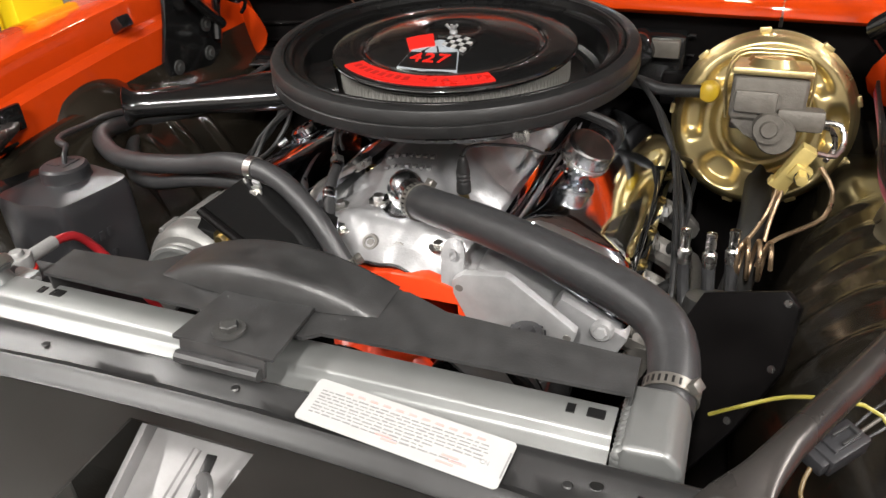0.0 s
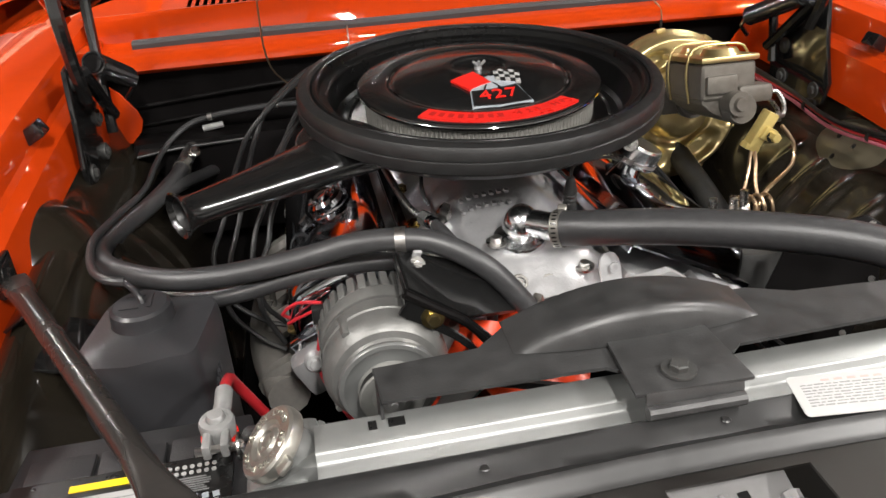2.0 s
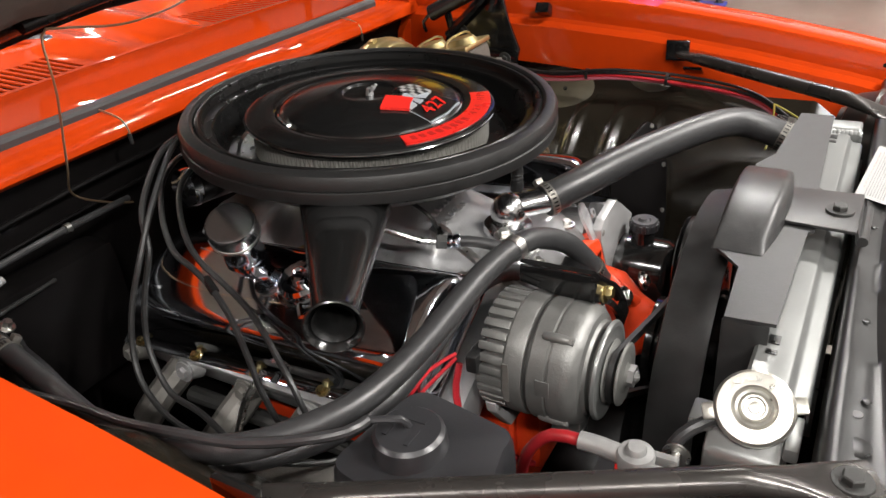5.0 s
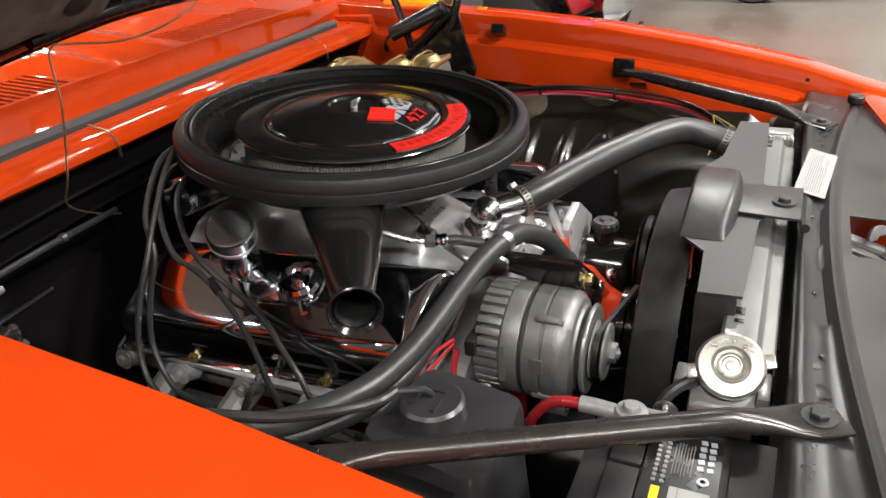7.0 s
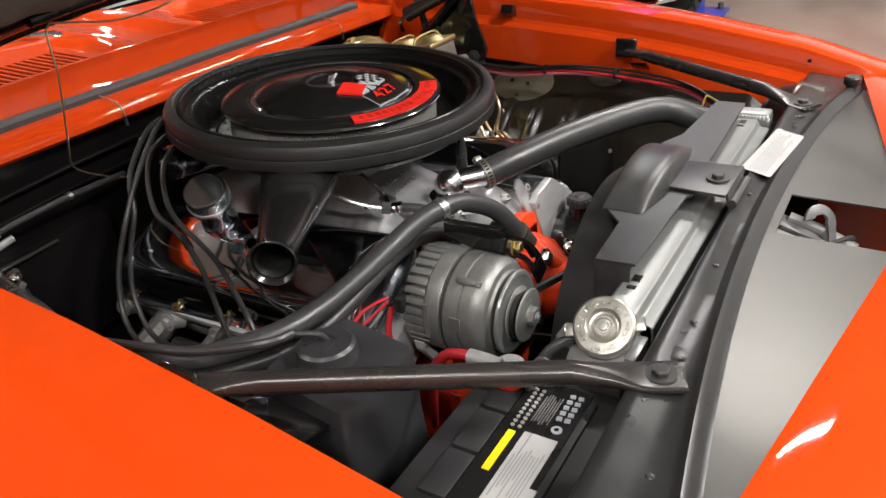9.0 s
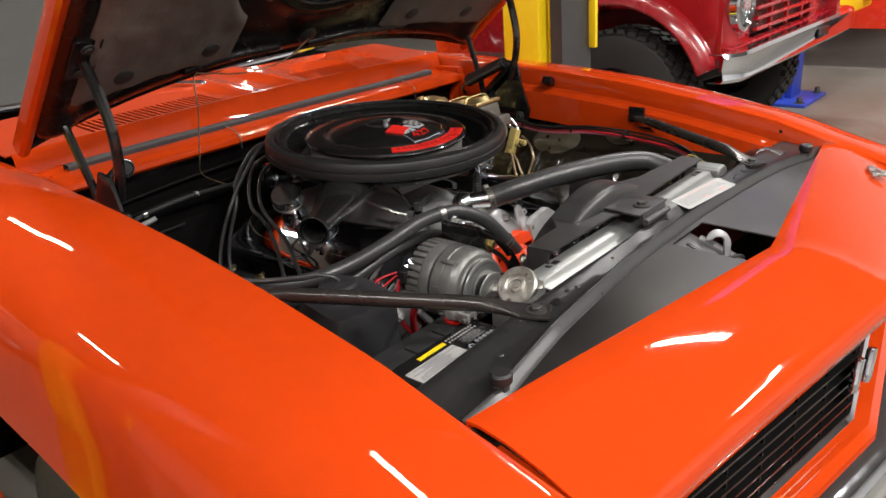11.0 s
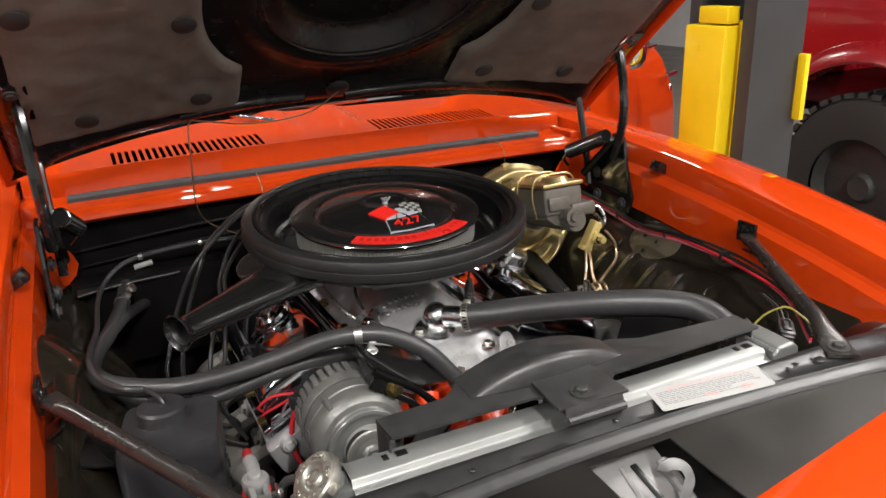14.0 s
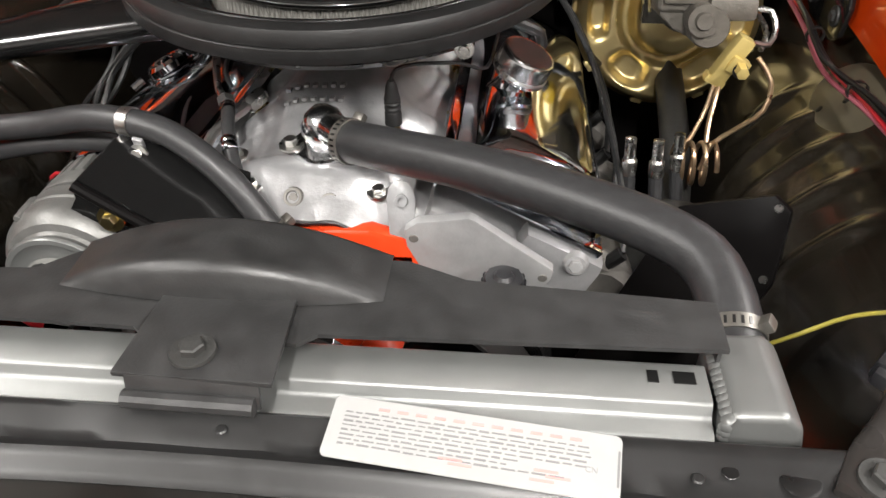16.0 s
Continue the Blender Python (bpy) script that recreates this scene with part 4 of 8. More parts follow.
# ---- engine ----
ex = -0.017
engine = thing("engine", (ex, 0.6, 0.3), "orange V8 engine with chrome valve covers and bare aluminium intake", "engine")
part("block", join(box((ex, 0.62, 0.50), (0.30, 0.56, 0.34), 0.03), box((ex, 0.33, 0.56), (0.26, 0.05, 0.26), 0.02)), ENGORANGE, engine, "orange painted block")
part("timing_cover", prism([(-0.13, 0.45), (0.11, 0.45), (0.145, 0.55), (0.142, 0.61), (0.131, 0.640), (0.113, 0.667), (0.086, 0.692), (0.050, 0.703), (0.0, 0.699), (-0.06, 0.692), (-0.11, 0.67), (-0.14, 0.63)], 0.020, Matrix(((1, 0, 0, 0), (0, 0, 1, 0.305), (0, 1, 0, 0), (0, 0, 0, 1))), 0.006), ENGORANGE, engine, "orange timing cover")
wp = part("water_pump", join(lathe([(0, 0.09), (0.03, 0.09), (0.045, 0.06), (0.07, 0.03), (0.075, 0)], (ex + 0.01, 0.28, 0.62), (0, -1, 0), 28),
                             tube([(ex + 0.03, 0.22, 0.63), (ex - 0.0, 0.235, 0.66), (-0.008, 0.262, 0.684)], (0.022, 0.013), 14),
                             tube([(ex + 0.06, 0.25, 0.60), (ex + 0.10, 0.24, 0.57), (0.13, 0.22, 0.52)], (0.028, 0.022), 14),
                             tube([(ex - 0.05, 0.24, 0.62), (ex - 0.08, 0.26, 0.66), (ex - 0.07, 0.29, 0.70)], 0.02, 12)), ENGORANGE, engine, "orange cast water pump")
for x, z in ((0.055, 0.665), (-0.03, 0.69), (0.04, 0.60), (-0.07, 0.60)):
    part("bolt", bolt((ex + x, 0.225, z), (0, -0.9, 0.4), 0.008, 0.008), STEEL, wp)


def manifold():
    cx = ex

    def f(x, y):
        u = abs(x - cx) / 0.15
        v = (y - 0.60) / 0.26
        z = 0.690 + 0.05 * max(0, 1 - u ** 2.2)
        # raised plenum below the carburettor and runners fanning out to the heads
        z += 0.050 * math.exp(-(((x - cx) / 0.075) ** 4) - ((y - 0.60) / 0.13) ** 4)
        z += 0.016 * max(0, math.cos(y * 48 + 1.2)) * math.exp(-((u - 0.62) / 0.3) ** 2)
        # flat water crossover at the front
        if y < 0.46:
            z = max(z, 0.735 - 0.035 * u ** 2 + 0.008 * math.exp(-(((x + 0.014) / 0.035) ** 2 + ((y - 0.404) / 0.035) ** 2)))
        if y < 0.36:
            z -= 0.62 * (0.36 - y)
            z += 0.003 * math.sin(x * 70) * (0.36 - y) / 0.06
        x = cx + (x - cx) * lerp(y, [(0.30, 0.70), (0.36, 0.86), (0.45, 1.0)])
        return (x, y, z + 0.0015 * noise.noise((x * 60, y * 60, 0)))
    man = part("intake_manifold", sheet(f, steps(cx - 0.15, cx + 0.15, 48), steps(0.311, 0.88, 84), 0.004), ALUM, engine, "bare cast-aluminium intake manifold", 60)
    part("gasket", tube([Vector(f(cx + dx, 0.311)) + Vector((0, 0.002, -0.004)) for dx in steps(-0.14, 0.14, 14)], 0.0028, 6), RUBBER, man, "black gasket edge")
    # bars of cast figures, plug, bosses
    for i in range(7):
        for r in range(2):
            x, y = -0.075 + 0.011 * i, 0.478 + 0.016 * r
            part("cast_figure", box((x, y, f(x, y)[2] + 0.003), (0.006, 0.009, 0.004), 0.001), ALUM, man)
    for px, pz in ((-0.036, 0.722), (0.003, 0.717)):
        part("hex_plug", join(lathe([(0.0065, -0.002), (0.0070, 0.003), (0.0100, 0.0032), (0.0125, -0.004)], (px, 0.333, pz), (0, -0.75, 0.66), 22), lathe([(0, 0.0010), (0.0050, 0.0010), (0.0060, -0.004)], (px, 0.333, pz), (0, -0.75, 0.66), 6)), CASTIRON, man, "rusty recessed hex plug")
    for x, y in ((-0.10, 0.345), (0.07, 0.345), (-0.13, 0.42), (0.11, 0.45), (0.115, 0.56), (-0.135, 0.55), (-0.135, 0.68), (0.11, 0.7)):
        part("manifold_bolt", bolt(Vector(f(x, y)) + Vector((0, 0, 0.003)), (0, -0.1, 1), 0.0075, 0.007), YZINC if y > 0.44 else STEEL, man)
    part("front_bracket", join(prism([(-0.013, 0), (0.013, 0), (0.015, 0.045), (0.0135, 0.056), (0.009, 0.064), (0.002, 0.067), (-0.006, 0.066), (-0.012, 0.060), (-0.015, 0.048)], 0.005, Matrix.Translation((0.083, 0.312, 0.685)) @ Euler((radians(68), 0, radians(8))).to_matrix().to_4x4(), 0.001),
                               lathe([(0.0035, 0.002), (0.0065, 0.002), (0.007, 0)], (0.083, 0.316, 0.735), (0, -0.9, 0.35), 14)), ALUM, man, "aluminium lifting bracket")
    # thermostat elbow, chrome
    el = part("water_neck", join(lathe([(0, 0.012), (0.034, 0.012), (0.036, 0.008), (0.036, 0)], (-0.016, 0.405, 0.738), (0, -0.1, 1), 28),
                                 lathe([(0, 0.026), (0.012, 0.0235), (0.020, 0.016), (0.025, 0.005), (0.0255, -0.005), (0.022, -0.018), (0.018, -0.025)], (-0.013, 0.404, 0.768), (0, -0.1, 1), 28),
                                 tube([(-0.010, 0.402, 0.770), (0.004, 0.386, 0.773), (0.03, 0.355, 0.777)], 0.0185, 20)), CAPCHROME, man, "polished chrome thermostat neck")
    for dx in (-0.034, 0.034):
        part("neck_bolt", bolt((-0.016 + dx, 0.405 + dx * 0.3, 0.750), (0, -0.1, 1), 0.008, 0.009), STEEL, el)
    # temperature sender and boot
    sn = part("sender_boot", lathe([(0, 0.052), (0.004, 0.052), (0.0065, 0.046), (0.008, 0.036), (0.0095, 0.03), (0.0085, 0.028), (0.0095, 0.026), (0.0085, 0.022), (0.0095, 0.02), (0.0085, 0.016), (0.0095, 0.014), (0.010, 0.0), (0, 0)], (0.061, 0.425, 0.765), (0, -0.05, 1), 16), RUBBER, man, "black ribbed sender boot")
    part("sender", lathe([(0, 0.03), (0.007, 0.03), (0.009, 0.012), (0.011, 0.012), (0.011, 0)], (0.061, 0.425, 0.737), (0, -0.05, 1), 6), YZINC, man)
    part("sender_wire", tube([(0.061, 0.424, 0.816), (0.065, 0.43, 0.826), (0.085, 0.45, 0.824), (0.13, 0.47, 0.818), (0.16, 0.50, 0.80), (0.17, 0.6, 0.80)], 0.0022, 6), RUBBER, man)
    return f


manifold()
carb = thing("carburettor", (ex, 0.60, 0.78), "dull zinc carburettor under the air cleaner", "carburettor")
part("body", join(box((ex, 0.61, 0.815), (0.15, 0.20, 0.05), 0.01), box((ex, 0.61, 0.845), (0.12, 0.15, 0.03), 0.01)), CASTIRON, carb)
part("linkage", join(tube([(0.09, 0.60, 0.80), (0.13, 0.62, 0.79), (0.14, 0.72, 0.80)], 0.004, 8), box((0.085, 0.60, 0.80), (0.008, 0.05, 0.04), 0.002)), STEEL, carb)
part("fuel_line", join(tube([(-0.10, 0.47, 0.770), (-0.125, 0.42, 0.765), (-0.14, 0.38, 0.755), (-0.13, 0.33, 0.72)], 0.006, 10), lathe([(0, 0.03), (0.009, 0.03), (0.011, 0.024), (0.011, 0.006), (0.008, 0)], (-0.112, 0.445, 0.768), (0.3, 0.8, 0.1), 6)), STEEL, carb, "steel fuel line with a hex fitting")


def valve_cover(s):
    """Chrome cover leaning outward; u runs from the outer rail to the inner one."""
    nrm = Vector((s * 0.447, 0, 0.894))
    uu = Vector((-s * 0.894, 0, 0.447))
    base = Vector((ex + s * 0.222, 0, 0.685))
    sec = [(-0.100, -0.008), (-0.102, 0.004), (-0.091, 0.006), (-0.0875, 0.012), (-0.084, 0.026), (-0.079, 0.041), (-0.072, 0.053), (-0.062, 0.0600), (-0.046, 0.0650), (-0.02, 0.0682), (0.02, 0.0682), (0.042, 0.0650),
           (0.058, 0.0600), (0.069, 0.053), (0.077, 0.041), (0.082, 0.026), (0.0855, 0.012), (0.089, 0.006), (0.100, 0.004), (0.099, -0.008)]
    y0, y1 = (0.365, 0.88) if s < 0 else (0.345, 0.86)

    def f(y, k):
        u, n = sec[k]
        end = min(y - y0, y1 - y)
        if n > 0.0045:
            t = min(1.0, max(0.0, (end - 0.012) / (0.055 if y - y0 < y1 - y else 0.034)))
            lim = 0.0048 + 0.080 * math.sqrt(1 - (1 - t) ** 2)
            n = (n ** -7 + lim ** -7) ** (-1 / 7)
        return base + uu * u + nrm * n + Vector((0, y, 0.055 * (0.58 - y)))
    ends = [0, 0.006, 0.0118, 0.0124, 0.0135, 0.0155, 0.0185, 0.0225, 0.0275, 0.034, 0.042, 0.05, 0.058, 0.066, 0.075, 0.085, 0.095]
    ys = sorted([y0 + e for e in ends] + steps(y0 + 0.11, y1 - 0.11, 8) + [y1 - e for e in ends])
    vc = part("valve_cover", sheet(f, ys, list(range(20)), 0.002), CHROME, engine, "mirror-chrome valve cover", 50)
    head = part("cylinder_head", join(
        moved(box((0, (y0 + y1) / 2, 0), (0.195, y1 - y0 + 0.02, 0.085), 0.008), Matrix.Translation(base + nrm * -0.060) @ Euler((0, radians(26.6) * s, 0)).to_matrix().to_4x4())), HEADGREY, engine, "grey cast cylinder head")
    for i in range(5):
        y = y0 + 0.04 + i * 0.11
        p = base - uu * 0.095 + Vector((0, y, 0.055 * (0.58 - y))) + nrm * 0.006
        part("cover_bolt", bolt(p, nrm, 0.005, 0.007), YZINC, vc)
        p2 = base - uu * 0.10 + Vector((0, y + 0.03, 0)) - nrm * 0.04
        part("head_boss", join(lathe([(0, 0.02), (0.016, 0.018), (0.022, 0.0)], p2, Vector((s * 0.8, 0, 0.1)), 16), bolt(p2 + Vector((s * 0.02, 0, 0)), (s, 0, 0.1), 0.009, 0.008)), HEADGREY if i % 2 else CASTIRON, head)
    # bright rail strip below the cover
    part("head_rail", box(base - uu * 0.10 + nrm * -0.018 + Vector((0, (y0 + y1) / 2, 0)), (0.012, y1 - y0 - 0.02, 0.018), 0.003, Euler((0, radians(26.6) * s, 0)).to_matrix().to_4x4()), HEADGREY, head)
    part("spark_shield", tube([base - uu * 0.13 - nrm * 0.08 + Vector((0, y0 + 0.1, 0)), base - uu * 0.13 - nrm * 0.085 + Vector((0, y1 - 0.1, 0))], 0.012, 10), DARKIRON, head)
    return vc, base, uu, nrm


for s in (-1, 1):
    vc, base, uu, nrm = valve_cover(s)
    bax = Vector((0.42, -0.10, 0.90) if s > 0 else (-0.41, -0.28, 0.87)).normalized()
    at = Vector((0.211, 0.525, 0.811) if s > 0 else (-0.267, 0.674, 0.828)) - bax * 0.066
    br = thing("breather_cap", at, "shiny chrome breather cap on the valve cover", "breather cap", "breather caps")
    part("neck", lathe([(0.0, -0.034), (0.030, -0.034), (0.028, -0.010), (0.026, 0.0), (0.022, 0.008), (0.019, 0.02), (0.019, 0.036)], at, bax, 28), CHROME, br)
    part("cap", lathe([(0.019, 0.030), (0.031, 0.030), (0.0335, 0.033), (0.0335, 0.058), (0.0330, 0.0600), (0.0315, 0.0625), (0.029, 0.0632), (0.027, 0.0630), (0.0, 0.0642)], at, bax, 36), CAPCHROME, br, "domed chrome cap")
    part("vent_band", lathe([(0.0345, 0.037), (0.0345, 0.041), (0.0335, 0.041)], at, bax, 36), STEEL, br)
    if s < 0:
        oc = base + nrm * 0.067 + uu * 0.012 + Vector((0, 0.578, 0))
        cap = thing("oil_cap", oc, "twist-in chrome oil filler cap on the valve cover", "oil cap")
        part("flange", lathe([(0.0, 0.004), (0.034, 0.004), (0.036, 0.001), (0.036, 0)], oc, nrm, 32), CHROME, cap)
        part("dome", lathe([(0.030, 0.004), (0.029, 0.012), (0.024, 0.016), (0.016, 0.014), (0.012, 0.010), (0.010, 0.012), (0.008, 0.018), (0, 0.019)], oc, nrm, 32), CHROME, cap)
        part("tab", tube([oc + nrm * 0.006 + Vector((-0.03, -0.02, -0.012)), oc + nrm * 0.004 + Vector((-0.042, -0.03, -0.018))], 0.005, 8), CHROME, cap)
    else:
        part("pcv_tube", tube([base + nrm * 0.07 + uu * 0.02 + Vector((0, 0.64, 0)), base + nrm * 0.10 + uu * 0.03 + Vector((0, 0.64, 0)), (0.12, 0.62, 0.83)], 0.008, 10), RUBBER, br)

# front face plates of the heads
for s in (-1, 1):
    poly = [(0.088, 0.686), (0.086, 0.706), (0.100, 0.717), (0.153, 0.725), (0.160, 0.722), (0.243, 0.662), (0.240, 0.648), (0.205, 0.600), (0.130, 0.600)]
    poly = [((x if s > 0 else 2 * ex - x), z) for x, z in poly]
    fp = part("head_face", prism(poly, 0.014, Matrix(((1, 0, 0, 0), (0, 0, 1, 0.303), (0, 1, 0, 0), (0, 0, 0, 1))), 0.0025), HEADGREY, engine, "machined grey accessory plate")
    for x, z in ((0.096, 0.697), (0.232, 0.652)):
        x = x if s > 0 else 2 * ex - x
        part("plate_hole", join(lathe([(0, 0.0006), (0.0045, 0.0006), (0.0052, 0)], (x, 0.3028, z), (0, -1, 0), 16)), CASTIRON, fp)
    hx = ex + s * 0.285
    part("head_bolt", join(lathe([(0, 0.010), (0.011, 0.010), (0.0145, 0.004), (0.0150, 0)], (hx, 0.338, 0.648), (0, -1, 0.25), 24), bolt((hx, 0.329, 0.650), (0, -1, 0.25), 0.008, 0.006, False)), HEADGREY, engine, "bright head bolt")
    part("head_lug", box((ex + s * 0.262, 0.352, 0.638), (0.10, 0.036, 0.06), 0.012, Euler((0, radians(26.6) * s, 0)).to_matrix().to_4x4()), ALUM, engine)
part("exhaust_manifold", join(tube([(ex - 0.33, 0.40, 0.55), (ex - 0.36, 0.55, 0.53), (ex - 0.36, 0.75, 0.50), (ex - 0.33, 0.88, 0.42)], 0.03, 12),
                              *[tube([(ex - 0.27, y, 0.60), (ex - 0.33, y + 0.01, 0.57), (ex - 0.355, y + 0.03, 0.535)], 0.022, 10) for y in (0.42, 0.55, 0.66, 0.79)]), CASTIRON, engine, "grey cast-iron exhaust manifold")
part("exhaust_manifold", join(tube([(ex + 0.33, 0.40, 0.55), (ex + 0.36, 0.55, 0.53), (ex + 0.36, 0.75, 0.50), (ex + 0.33, 0.88, 0.42)], 0.03, 12),
                              *[tube([(ex + 0.27, y, 0.60), (ex + 0.33, y + 0.01, 0.57), (ex + 0.355, y + 0.03, 0.535)], 0.022, 10) for y in (0.42, 0.55, 0.66, 0.79)]), CASTIRON, engine, "grey cast-iron exhaust manifold")
part("dip_tube", tube([(-0.335, 0.60, 0.66), (-0.36, 0.62, 0.62), (-0.37, 0.66, 0.52)], 0.005, 8), STEEL, engine)
part("pulley", join(*[lathe([(0, 0.012 * i), (0.064 - 0.008 * (i % 2), 0.012 * i), (0.064 - 0.008 * (i % 2), 0.012 * i + 0.010), (0, 0.012 * i + 0.010)], (ex + 0.01, 0.195, 0.60), (0, -1, 0), 40) for i in range(4)]), GLOSS, engine, "gloss black stacked pulley")
part("crank_pulley", join(*[lathe([(0, 0.012 * i), (0.09, 0.012 * i), (0.084, 0.012 * i + 0.005), (0.09, 0.012 * i + 0.010), (0, 0.012 * i + 0.010)], (ex, 0.21, 0.46), (0, -1, 0), 40) for i in range(4)]), GLOSS, engine)
fan = part("fan_hub", lathe([(0, 0.05), (0.02, 0.05), (0.035, 0.040), (0.038, 0.0)], (ex + 0.01, 0.15, 0.60), (0, -1, 0), 28), GLOSS, engine)
for i in range(4):
    a = 2 * math.pi * i / 4
    m = Matrix.Translation((ex + 0.01, 0.115, 0.60)) @ Matrix.Rotation(a, 4, "Y") @ Matrix.Translation((0, 0, 0.11)) @ Matrix.Rotation(radians(30), 4, "Z")
    part("fan_blade", moved(box((0, 0, 0), (0.06, 0.003, 0.16), 0.001), m), GLOSS, fan)


# ---- air cleaner ----
def air_cleaner():
    c = (ex, 0.616, 0.0)
    ac = thing("air_cleaner", (ex, 0.616, 0.855), "large round black air cleaner with chrome-edged lid and white filter element", "air cleaner")
    ac.location.z, ac.rotation_euler.x = 0.849, radians(3.1)
    part("base_pan", lathe([(0.0, 0.846), (0.12, 0.846), (0.19, 0.849), (0.222, 0.857), (0.235, 0.868), (0.240, 0.884), (0.2445, 0.916), (0.2415, 0.9195), (0.2375, 0.9195), (0.2345, 0.9165), (0.2325, 0.9085), (0.2300, 0.9065), (0.2225, 0.9050), (0.2200, 0.9025), (0.2175, 0.886), (0.2130, 0.8685), (0.2060, 0.8640), (0.10, 0.862), (0, 0.862)], c, seg=96), PANBLACK, ac, "black base pan", 30)
    part("rubber_seal", lathe([(0.240, 0.884), (0.259, 0.882), (0.2655, 0.885), (0.2665, 0.892), (0.2655, 0.899), (0.2635, 0.9005), (0.2655, 0.902), (0.2655, 0.912), (0.262, 0.9185), (0.255, 0.9215), (0.249, 0.9215), (0.2455, 0.9185), (0.2445, 0.912)], c, seg=96), RUBBER, ac, "thick black rubber hood seal ring", 30)
    part("pan_step", lathe([(0.190, 0.8635), (0.1935, 0.8675), (0.197, 0.8635)], c, seg=96), LIDBLACK, ac)
    el = part("filter_element", lathe([(0.150, 0.862), (0.1655, 0.862), (0.1655, 0.903), (0.150, 0.903)], c, seg=96), PAPER, ac, "white pleated filter element")
    pleat = bmesh.new()
    n = 220
    ring = []
    for i in range(2 * n):
        a = math.pi * i / n
        r = 0.1665 if i % 2 else 0.1685
        ring.append((pleat.verts.new((ex + r * math.cos(a), 0.616 + r * math.sin(a), 0.862)), pleat.verts.new((ex + r * math.cos(a), 0.616 + r * math.sin(a), 0.904))))
    for i in range(2 * n):
        a, b = ring[i], ring[(i + 1) % (2 * n)]
        pleat.faces.new((a[0], b[0], b[1], a[1]))
    part("pleats", pleat, PAPER, el, angle=5)
    mesh = bmesh.new()
    for i in range(150):
        for sg in (-1, 1):
            rows = []
            for k in range(5):
                a = 2 * math.pi * (i + sg * 0.9 * k / 4) / 150
                w = 0.0035
                rows.append([mesh.verts.new((ex + 0.1694 * math.cos(a + e), 0.616 + 0.1694 * math.sin(a + e), 0.864 + 0.0092 * k)) for e in (-w, w)])
            for p, q in zip(rows, rows[1:]):
                mesh.faces.new((p[0], p[1], q[1], q[0]))
    tagged(part("mesh_band", mesh, CASTIRON, el, "woven wire mesh round the filter"), kind="stuff")
    prof = [(0.166, 0.884), (0.1735, 0.884), (0.1765, 0.887), (0.1780, 0.8905), (0.1765, 0.894), (0.172, 0.896), (0.150, 0.8975), (0.141, 0.8975), (0.136, 0.8965), (0.1325, 0.8930), (0.130, 0.8930), (0.1275, 0.8970), (0.122, 0.9020), (0.10, 0.9105), (0.07, 0.9195), (0.05, 0.9255), (0.0425, 0.9265), (0.039, 0.925), (0.036, 0.9195), (0.030, 0.9165), (0.0, 0.9160)]
    prof = [(r, z + 0.017 if z <= 0.8975 else 0.9145 + (z - 0.8975) * 0.6) for r, z in prof]
    lid = part("lid", lathe(prof, c, seg=96), LIDBLACK, ac, "gloss black domed lid", 30)
    part("lid_bead", lathe([(0.1782, 0.9065), (0.1790, 0.9075), (0.1782, 0.9085)], c, seg=96), CHROME, lid)
    part("dome_bead", lathe([(0.1285, 0.9122), (0.1300, 0.9136), (0.1315, 0.9122)], c, seg=96), CHROME, lid)
    slope = [(b[0], b[1]) for b in reversed(prof) if b[0] < 0.1275] + [(0.1275, 0.9150), (0.18, 0.9145)]
    # wing nut
    wn = join(lathe([(0, 0.009), (0.004, 0.009), (0.006, 0.0)], (ex, 0.616, 0.9255), seg=14))
    for a in (-0.5, 0.0, 0.5):
        wn = join(wn, tube([(ex + 0.003 * a, 0.614, 0.929), (ex + 0.009 * a, 0.611, 0.934), (ex + 0.017 * a, 0.610, 0.939)], (0.0016, 0.0022), 8))
    part("wing_nut", wn, ALUM, lid, "bright wing nut")

    def decal(poly, lift, material, name):
        """A thin badge laid on the dome; points are sideways and away from the front, about its middle."""
        bm = bmesh.new()
        vs = []
        for x, y in poly:
            r = math.hypot(x, y)
            vs.append(bm.verts.new((ex + x, 0.616 + y, lerp(r, slope) + lift)))
        bm.faces.new(vs)
        ret = bmesh.ops.extrude_face_region(bm, geom=list(bm.faces))
        bmesh.ops.translate(bm, verts=[v for v in ret["geom"] if isinstance(v, bmesh.types.BMVert)], vec=(0, 0, -0.003))
        return part(name, bm, material, lid)
    # crossed-flag emblem in plain shapes, with the number plate below it
    decal([(-0.0375, -0.1225), (0.0, -0.1265), (0.0475, -0.1195), (0.0355, -0.0765), (-0.0315, -0.0815)], 0.0010, SILVER, "badge_border")
    decal([(-0.0355, -0.1205), (0.0, -0.1245), (0.0455, -0.1175), (0.0340, -0.0785), (-0.0300, -0.0835)], 0.0022, BATTDARK, "number_badge")
    decal([(-0.031, -0.087), (-0.020, -0.066), (0.0, -0.055), (0.020, -0.056), (0.034, -0.070), (0.034, -0.079), (0.0, -0.086)], 0.0030, SILVER, "badge_field")
    decal([(-0.052, -0.052), (-0.036, -0.046), (-0.016, -0.038), (-0.008, -0.056), (0.0, -0.073), (-0.016, -0.078), (-0.033, -0.086)], 0.0040, RED, "red_flag")
    cq = [Vector((0.011, -0.036)), Vector((0.049, -0.043)), Vector((0.042, -0.077)), Vector((0.008, -0.069))]

    def cell(u, v):
        return cq[0].lerp(cq[1], u).lerp(cq[3].lerp(cq[2], u), v)
